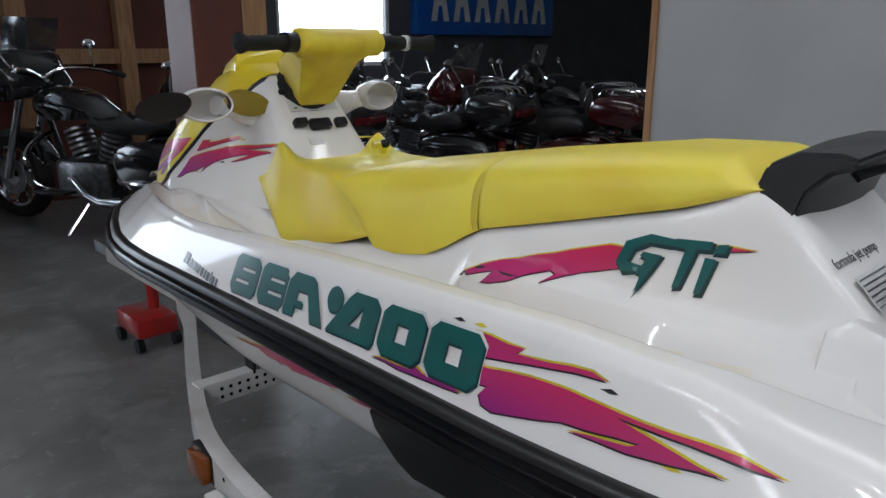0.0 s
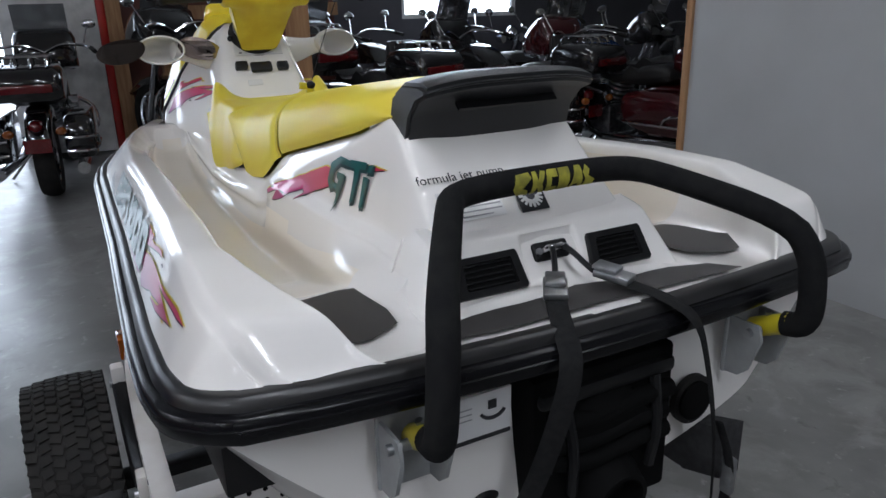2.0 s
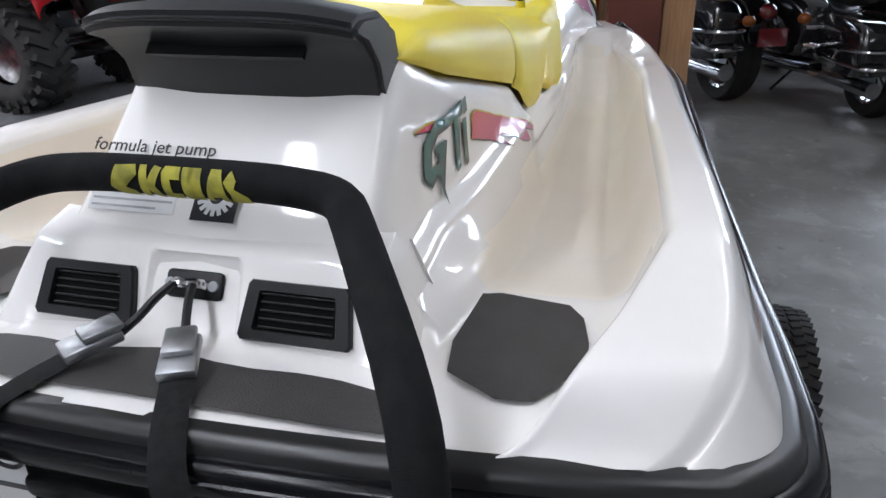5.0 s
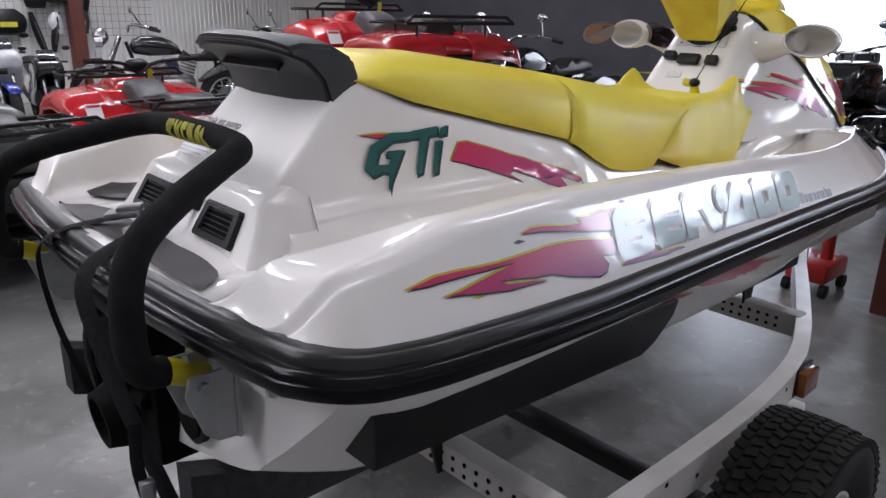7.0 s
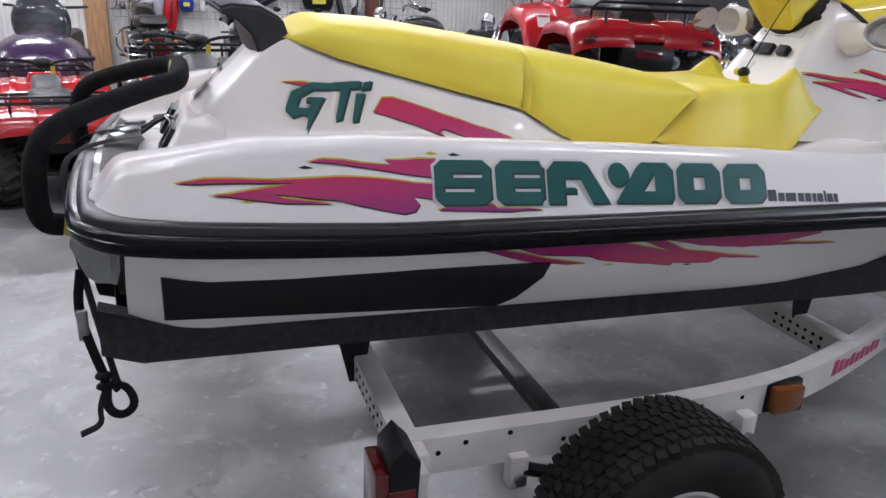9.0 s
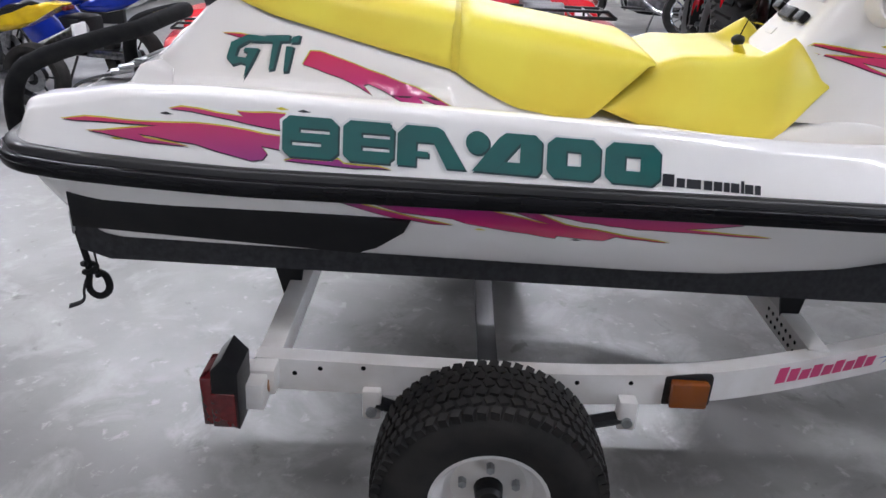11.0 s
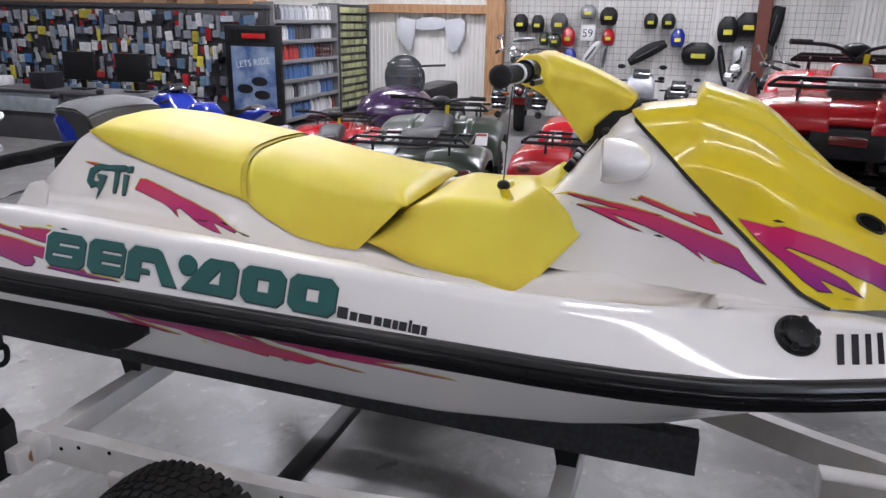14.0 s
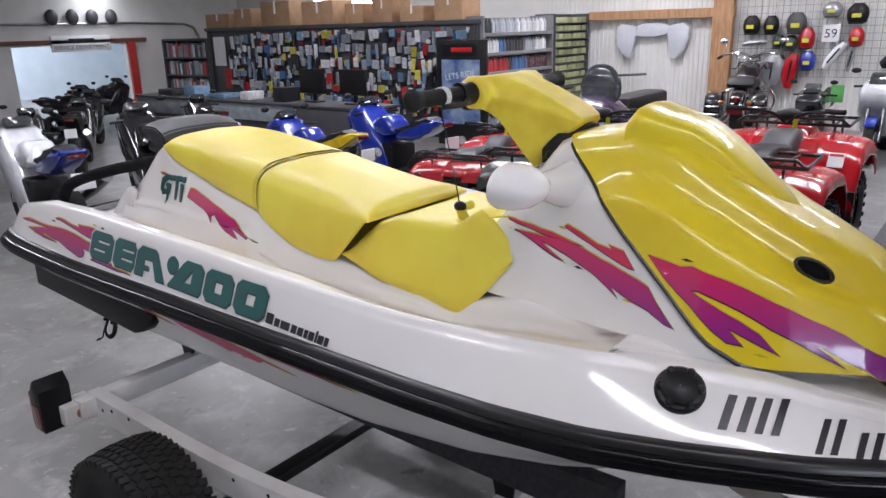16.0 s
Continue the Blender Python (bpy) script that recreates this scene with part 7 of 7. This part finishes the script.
# loose small packets between the rows, too many to count
bm = bmesh.new()
for k in range(420):
    x, z, w, h = rng.uniform(-8.5, -3.2), rng.uniform(0.35, 1.6), rng.uniform(0.03, 0.09), rng.uniform(0.04, 0.12)
    before = len(bm.faces)
    box(bm, -w / 2, w / 2, -0.03, 0, -h, 0, m=pose(x, 6.985 - rng.uniform(0, 0.04), z, 0, rng.uniform(-12, 12), rng.uniform(-30, 30)))
    bm.faces.ensure_lookup_table()
    mi = rng.choice((0, 1, 1, 2, 4, 4, 6, 7, 7, 3, 5))
    for f in bm.faces[before:]:
        f.material_index = mi
small = part("small_packets", bm, PACKS, gd, "small packets and blister cards", smooth=False)
small["kind"] = "stuff"
# cardboard boxes along the top
x = -9.3
while x < -3.4:
    w, h = rng.uniform(0.35, 0.75), rng.uniform(0.2, 0.42)
    b = thing("cardboard_box", (x + w / 2, 7.1, 1.68), "brown cardboard carton on top of the display wall", "box", "cartons")
    part("carton", boxbm(x, x + w, 6.95, 7.4, 1.68, 1.68 + h, 0.006), CARD, b)
    part("tape", boxbm(x + w * 0.47, x + w * 0.53, 6.946, 7.0, 1.68 + h * 0.5, 1.68 + h + 0.002), PAPER, b)
    x += w + rng.uniform(0.05, 0.35)
# bookcase at the wall's end
bc = thing("bookcase", (-10.2, 7.2, 0), "black bookcase filled with red and grey manuals", "bookcase")
part("carcass_back", boxbm(-10.95, -9.45, 7.32, 7.36, 0, 1.50), SHELFM, bc)
for x in (-10.95, -9.49):
    part("side_panel", boxbm(x, x + 0.04, 7.0, 7.32, 0, 1.50), SHELFM, bc)
for k in range(5):
    part("shelf", boxbm(-10.91, -9.49, 7.0, 7.32, 0.1 + 0.34 * k, 0.13 + 0.34 * k), SHELFM, bc)
    if k < 4:
        x = -10.85
        while x < -9.6:
            w = rng.uniform(0.04, 0.08)
            part("manual", boxbm(x, x + w * 0.92, 7.03, 7.25, 0.13 + 0.34 * k, 0.13 + 0.34 * k + rng.uniform(0.2, 0.28)), rng.choice([PACKS[3], PACKS[3], PACKS[2], PACKS[4], PACKS[7], PACKS[1]]), bc, smooth=False)
            x += w
# bottle shelves facing east, and the green carton rack beside them
bs = thing("oil_shelf", (-3.2, 8.0, 0), "grey steel shelves stocked with oil bottles", "shelving")
part("back_panel", boxbm(-3.5, -3.46, 7.06, 8.95, 0, 1.70), SHELFG, bs)
for y in (7.04, 8.95):
    part("side_panel", boxbm(-3.46, -3.04, y, y + 0.035, 0, 1.72), SHELFG, bs)
BOTM = [finish("bottle", lathe(bmesh.new(), (0, 0, 0), (0, 0, 1), [(0, 0.001), (0, 0.036), (0.13, 0.036), (0.165, 0.018), (0.17, 0.018), (0.17, 0.015), (0.195, 0.015), (0.195, 0.001)], 10), m) for m in (PACKS[4], PACKS[3], PACKS[1], PACKS[7], PACKS[0], MAROON)]
for k in range(6):
    z = 0.14 + 0.27 * k
    part("shelf", boxbm(-3.46, -3.03, 7.08, 8.94, z - 0.05, z, 0.004), SHELFG, bs)
    if k < 6:
        y = 7.13
        kind = rng.choice(BOTM)
        while y < 8.9:
            if rng.random() < 0.25:
                kind = rng.choice(BOTM)
            o = new("bottle", kind)
            o.parent = bs
            o.matrix_parent_inverse = Matrix.Translation(-bs.location)
            o.matrix_basis = pose(-3.1 - rng.uniform(0, 0.03), y, z + 0.001)
            y += 0.085
GREENB = mat("pale_green_carton", (0.30, 0.34, 0.16), 0.7, second=(0.42, 0.42, 0.24), scale=20, vary=0.25)
gr = thing("filter_rack", (-3.2, 9.6, 0), "rack of small pale green filter cartons", "shelving")
part("back_panel", boxbm(-3.4, -3.36, 9.02, 10.15, 0, 1.74), SHELFM, gr)
for y in (9.0, 10.14):
    part("side_panel", boxbm(-3.36, -3.02, y, y + 0.03, 0, 1.74), SHELFM, gr)
cart = finish("carton", boxbm(-0.14, 0.0, -0.075, 0.075, 0, 0.085, 0.003, segs=1), GREENB, False)
for k in range(13):
    z = 0.1 + 0.125 * k
    part("shelf", boxbm(-3.36, -3.03, 9.03, 10.14, z - 0.015, z), SHELFM, gr)
    for j in range(7):
        o = new("carton", cart)
        o.parent = gr
        o.matrix_parent_inverse = Matrix.Translation(-gr.location)
        o.matrix_basis = pose(-3.05 - rng.uniform(0, 0.03), 9.12 + j * 0.157, z + 0.001, 0, 0, rng.uniform(-3, 3))
# poster stand
POST = mat("blue_poster_print", (0.03, 0.07, 0.20), 0.35, second=(0.22, 0.28, 0.38), scale=5, coat=0.4)
ps = thing("poster_stand", (-3.05, 6.6, 0), "black display stand with a blue poster and red header", "display stand")
part("stand", boxbm(-3.47, -2.66, 6.52, 6.60, 0, 1.42, 0.01), BLACKP, ps)
part("poster", boxbm(-3.38, -2.74, 6.512, 6.518, 0.30, 1.16), POST, ps, "blue poster with dark quad shapes")
part("header", boxbm(-3.36, -2.8, 6.508, 6.516, 1.22, 1.36), BLACKP, ps)
part("header_mark", boxbm(-3.2, -2.86, 6.50, 6.508, 1.26, 1.32, 0.002), REDJ, ps, "red header shape")
words("LETS RIDE", 0.115, Matrix.Translation((-3.06, 6.508, 0.92)) @ Matrix.Rotation(radians(90), 4, "X") @ Matrix.Rotation(radians(8), 4, "Z"), SIGNW, ps, label="white lettering")
for x, z in ((-3.2, 0.62), (-2.95, 0.55), (-2.98, 0.72)):
    part("poster_shape", ball(bmesh.new(), (x, 6.511, z), 0.12, 0.002, 0.06, u=12, v=8), INK, ps)
# counter with glass cases, monitors
GLASSC = mat("case_glass", (0.30, 0.34, 0.36), 0.06, coat=1.0)
ct = thing("service_counter", (-6.2, 5.4, 0), "dark counter with glass display cases", "counter")
part("base", boxbm(-9.0, -3.6, 5.2, 5.75, 0, 0.34, 0.01), SHELFM, ct)
part("glass_case", boxbm(-9.0, -5.0, 5.18, 5.75, 0.345, 0.58, 0.006), GLASSC, ct, "glass display case")
part("top", boxbm(-9.02, -3.58, 5.16, 5.78, 0.585, 0.62, 0.006), SHELFM, ct)
part("front_panel", boxbm(-4.9, -3.6, 5.17, 5.2, 0.0, 0.58, 0.004), SHELFM, ct)
for x, w, h in ((-8.3, 0.4, 0.1), (-7.6, 0.3, 0.16), (-6.9, 0.4, 0.07), (-5.4, 0.25, 0.2), (-6.2, 0.2, 0.12)):
    b = thing("counter_box", (x, 5.45, 0.62), "small packet lying on the counter", "box", "counter packets")
    part("packet_body", boxbm(x - w / 2, x + w / 2, 5.3, 5.6, 0.621, 0.621 + h, 0.006), rng.choice(PACKS + [CARD]), b)
for x in (-4.9, -4.1):
    m = thing("computer_monitor", (x, 5.5, 0.62), "black computer monitor on the counter", "monitor", "monitors")
    part("screen", boxbm(x - 0.24, x + 0.24, 5.48, 5.52, 0.74, 1.08, 0.01), BLACKP, m)
    part("neck", boxbm(x - 0.03, x + 0.03, 5.52, 5.56, 0.64, 0.85, 0.006), BLACKP, m)
    part("foot", boxbm(x - 0.12, x + 0.12, 5.44, 5.62, 0.621, 0.64, 0.005), BLACKP, m)

# doorway to the service shop, in a pale block wall
wl = struct("wall_service", boxbm(-12.9, -12.75, 3.2, 4.85, 0, CEIL), BLOCKM, "pale block wall beside the service door")
struct("wall_service", boxbm(-12.9, -12.75, 7.4, YN, 0, CEIL), BLOCKM, "pale block wall beside the service door")
struct("wall_service", boxbm(-12.9, -12.75, 4.85, 7.4, 1.42, CEIL), BLOCKM, "pale block wall over the service door")
struct("trim_door", boxbm(-12.74, -12.66, 7.24, 7.42, 0, 1.46, 0.005), REDJ, "red door post")
struct("trim_door", boxbm(-12.74, -12.66, 4.6, 7.7, 1.46, 1.54, 0.005), BROWN, "dark door head rail")
ss = thing("service_sign", (-12.7, 6.2, 1.4), "white sign board with dark lettering over the door", "sign")
part("board", boxbm(-12.70, -12.66, 5.6, 6.85, 1.30, 1.62, 0.006), PAPER, ss)
words("SERVICE DEPARTMENT", 0.115, Matrix.Translation((-12.655, 6.22, 1.345)) @ Matrix.Rotation(radians(90), 4, "Z") @ Matrix.Rotation(radians(90), 4, "X"), INK, ss)
part("sign_bar", boxbm(-12.66, -12.655, 5.95, 6.5, 1.49, 1.56), INK, ss)
# unseen fill lamps without fixtures, added to brighten the door wall and the shop
area_lamp("tube_light", pose(-12.2, 6.6, 2.6), 1.0, 0.3, 16, (0.95, 0.98, 1.0))
area_lamp("tube_light", pose(-15.6, 6.2, 3.4), 2.0, 1.0, 190, (0.88, 0.95, 1.0))
wm = thing("wall_conduit", (-12.7, 5.5, 2.0), "row of old meters on a conduit above the door", "fixture")
part("conduit", tubebm([(-12.7, 4.2, 1.85), (-12.7, 8.6, 1.85), (-12.7, 9.1, 1.7), (-12.7, 9.2, 0.6)], 0.025, 8, smooth=1), STEEL, wm)
for k in range(4):
    part("meter", ball(bmesh.new(), (-12.68, 5.7 + 0.42 * k, 1.98), 0.09, 0.13, 0.16, u=12, v=8), DGREY, wm)

# ---------------------------------------------------------------- things hung on the back wall
fr = struct("trim_timber", boxbm(-3.0, -0.6, 10.12, 10.2, 1.62, 1.76, 0.004), LUMBER, "pine rail on the back wall")
struct("post_timber", boxbm(-0.92, -0.62, 10.10, 10.24, 0, CEIL, 0.004), LUMBER, "pine post at the back wall")
GREYPL = mat("silver_grey_plastic", (0.50, 0.51, 0.54), 0.3, scale=5, amount=0.12, coat=0.4)
wp = thing("quad_body_plastics", (-1.9, 10.2, 1.3), "silver quad bike body panel hung on the wall", "body panel")
part("panel_middle", slab([(-2.2, 1.36), (-2.15, 1.55), (-1.65, 1.57), (-1.6, 1.38), (-1.9, 1.34)], 0.03, 0.02), GREYPL, wp)
for s in (1, -1):
    part("panel_wing", slab([(-1.9 + s * 0.25, 1.5), (-1.9 + s * 0.62, 1.58), (-1.9 + s * 0.6, 1.2), (-1.9 + s * 0.36, 0.94), (-1.9 + s * 0.3, 1.2)], 0.05, 0.02), GREYPL, wp)
for c in wp.children:
    for v in c.data.vertices:
        v.co.y += 10.2
GRIDM = mat("grey_wire_grid", (0.3, 0.3, 0.3), 0.5, 0.6)
wg = thing("wire_grid", (0.4, 10.2, 1.2), "grey wire display grid on the corrugated wall", "display grid")
bm = bmesh.new()
for x in np.arange(-0.55, 2.6, 0.1):
    box(bm, x, x + 0.006, 10.225, 10.231, 0.75, 2.3)
for z in np.arange(0.75, 2.31, 0.1):
    box(bm, -0.55, 2.55, 10.219, 10.225, z, z + 0.006)
part("wire_mesh", bm, GRIDM, wg, smooth=False)
bm = bmesh.new()
for x in np.arange(1.45, 3.15, 0.1):
    box(bm, x + 1.25, x + 1.256, 10.225, 10.231, 0.9, 2.3)
for z in np.arange(0.9, 2.31, 0.1):
    box(bm, 2.68, 4.4, 10.219, 10.225, z, z + 0.006)
part("wire_mesh", bm, GRIDM, wg, smooth=False)
TAGY = mat("yellow_price_sticker", (0.6, 0.55, 0.05), 0.6)
SILV = mat("silver_plastic", (0.45, 0.46, 0.48), 0.25, 0.5)
WALLY = 10.16


def hung_cap(x, z, w, h, m):
    """A number-plate cowl: a domed shell with a folded lower lip and a price sticker."""
    e = thing("plastic_cowl", (x, WALLY, z), "moulded plastic cowl with a yellow sticker hung on the wall grid", "cowl", "hung parts")
    bm, S = bmesh.new(), []
    for v in np.linspace(0, 1, 9):
        r = w / 2 * (0.72 + 0.35 * math.sin(math.pi * min(1.0, v * 0.9 + 0.1)) - 0.25 * max(0, v - 0.8) / 0.2)
        S.append([(x + r * math.sin(a), WALLY - 0.09 * math.cos(a) * (0.5 + 0.5 * math.sin(math.pi * v)), z - h / 2 + h * v) for a in np.linspace(-1.57, 1.57, 11)])
    loft(bm, S, mirror=False)
    part("shell", bm, m, e, angle=60)
    part("lip", boxbm(x - w * 0.36, x + w * 0.36, WALLY - 0.10, WALLY, z - h / 2 - 0.012, z - h / 2 + 0.006, 0.008), BLACKP, e)
    part("hanger", tubebm([(x, WALLY - 0.03, z + h * 0.42), (x, 10.24, z + h * 0.46)], 0.008, 6), STEEL, e)
    part("back_plate", boxbm(x - w * 0.3, x + w * 0.3, WALLY, 10.222, z - h * 0.3, z + h * 0.3), BLACKP, e)
    part("sticker", boxbm(x - w * 0.22, x + w * 0.22, WALLY - 0.094, WALLY - 0.088, z - h * 0.22, z - h * 0.02), TAGY, e)


def hung_panel(x, z, w, h, turn, m):
    """A narrow curved body panel hung by one end."""
    e = thing("wall_fairing", (x, WALLY, z), "curved moulded body panel hung on the wall grid", "fairing", "hung parts")
    bm, S = bmesh.new(), []
    for v in np.linspace(-1, 1, 11):
        r = w / 2 * (1 - 0.45 * abs(v) ** 2.2)
        S.append([(r * math.sin(a) + 0.12 * w * v * v, -0.06 * math.cos(a) * (1 - 0.3 * v * v), h / 2 * v) for a in np.linspace(-1.57, 1.57, 9)])
    loft(bm, S, mirror=False)
    bm.transform(Matrix.Translation((x, WALLY, z)) @ Matrix.Rotation(radians(turn), 4, "Y"))
    part("shell", bm, m, e, angle=60)
    part("rib", tubebm([Matrix.Translation((x, WALLY - 0.062, z)) @ Matrix.Rotation(radians(turn), 4, "Y") @ Vector((0.06 * w, 0, k * h * 0.3)) for k in (-1, 0, 1)], 0.012, 6), BLACKP if m is not BLACKP else DGREY, e)
    part("hanger", tubebm([(x, WALLY, z + h * 0.3), (x, 10.23, z + h * 0.34)], 0.006, 6), STEEL, e)


for x, z, w, h, m in ((-0.35, 1.50, 0.23, 0.26, BLACKP), (-0.07, 1.49, 0.2, 0.26, BLACKP), (0.27, 1.51, 0.26, 0.29, DGREY), (0.05, 1.26, 0.16, 0.19, GREENP), (0.22, 1.24, 0.19, 0.2, GREENP), (0.43, 1.30, 0.2, 0.28, REDP),
                      (0.47, 0.99, 0.2, 0.26, BLUEP), (1.06, 1.31, 0.18, 0.24, REDP), (0.72, 1.68, 0.24, 0.2, SILV), (1.04, 1.62, 0.26, 0.26, BLACKP), (1.68, 1.56, 0.2, 0.22, BLACKP), (1.94, 1.56, 0.2, 0.22, BLACKP)):
    hung_cap(x, z, w, h, m)
for x, z, w, h, m in ((2.1, 1.32, 0.2, 0.26, BLUEP), (2.80, 1.46, 0.28, 0.36, BLACKP), (3.08, 1.53, 0.34, 0.34, BLACKP), (2.42, 1.10, 0.46, 0.32, BLACKP), (3.33, 1.13, 0.26, 0.36, DGREY)):
    hung_cap(x, z, w, h, m)
for x, z, w, h, turn, m in ((-0.02, 0.84, 0.32, 0.42, 4, SILV), (0.24, 0.84, 0.2, 0.5, 6, REDP), (0.8, 1.06, 0.12, 0.42, 35, PAPER), (1.02, 1.02, 0.07, 0.36, 8, SILV), (1.66, 1.10, 0.2, 0.62, 60, BLACKP)):
    hung_panel(x, z, w, h, turn, m)
for x, z, w, h, turn, m in ((2.78, 0.92, 0.1, 0.62, -14, BLACKP), (3.0, 0.96, 0.1, 0.55, 12, BLACKP), (3.02, 1.08, 0.2, 0.28, 0, WHITP), (3.4, 1.5, 0.26, 0.6, 10, BLACKP), (-0.28, 1.24, 0.08, 0.36, 84, SILV)):
    hung_panel(x, z, w, h, turn, m)
for k in range(4):
    e = thing("handlebar_guard", (-0.52 + 0.09 * k, WALLY, 0.96), "bent chrome guard hung on the wall grid", "guard", "hung guards")
    part("hoop", tubebm([(-0.55 + 0.09 * k + 0.07 * math.sin(a), WALLY - 0.02, 0.96 + 0.1 * math.cos(a)) for a in np.linspace(0, 3.6, 12)], 0.011, 8), CHROME, e)
    part("peg", tubebm([(-0.55 + 0.09 * k, WALLY - 0.02, 1.06), (-0.55 + 0.09 * k, 10.23, 1.08)], 0.006, 6), STEEL, e)
npl = thing("number_plate_board", (0.72, 10.18, 1.35), "white race number board", "number board")
part("board", boxbm(0.62, 0.84, 10.17, 10.18, 1.24, 1.48, 0.008), PAPER, npl)
words("59", 0.17, Matrix.Translation((0.73, 10.165, 1.30)) @ Matrix.Rotation(radians(90), 4, "X"), INK, npl, label="black numerals")
# green price tags on the bikes at the back
TAGG = mat("green_tag", (0.16, 0.55, 0.14), 0.6)
for x, y, z in ((1.28, 8.05, 0.72),):
    g = thing("price_tag", (x, y, z), "bright green price tag tied to a handlebar", "price tag", "price tags")
    part("card", boxbm(x - 0.07, x + 0.07, y, y + 0.004, z - 0.1, z + 0.1), TAGG, g)
    part("string", tubebm([(x, y, z + 0.1), (x - 0.06, y - 0.1, z + 0.155)], 0.003, 5), PAPER, g)

# strip light hung low over the parts counter
hl = thing("strip_light", (-6.3, 7.8, 2.06), "white fluorescent strip light hung on chains, switched on", "ceiling light", "strip lights")
part("housing", prism(bmesh.new(), [(-6.38, 2.12), (-6.22, 2.12), (-6.25, 2.05), (-6.35, 2.05)], 6.95, 8.7, "y"), LAMPW, hl)
for d in (-0.035, 0.035):
    part("fluorescent_tube", tubebm([(-6.3 + d, 6.98, 2.035), (-6.3 + d, 8.67, 2.035)], 0.017, 10), TUBEG, hl)
for y in (7.2, 8.45):
    part("chain", tubebm([(-6.3, y, 2.11), (-6.3, y, CEIL)], 0.006, 6), STEEL, hl)
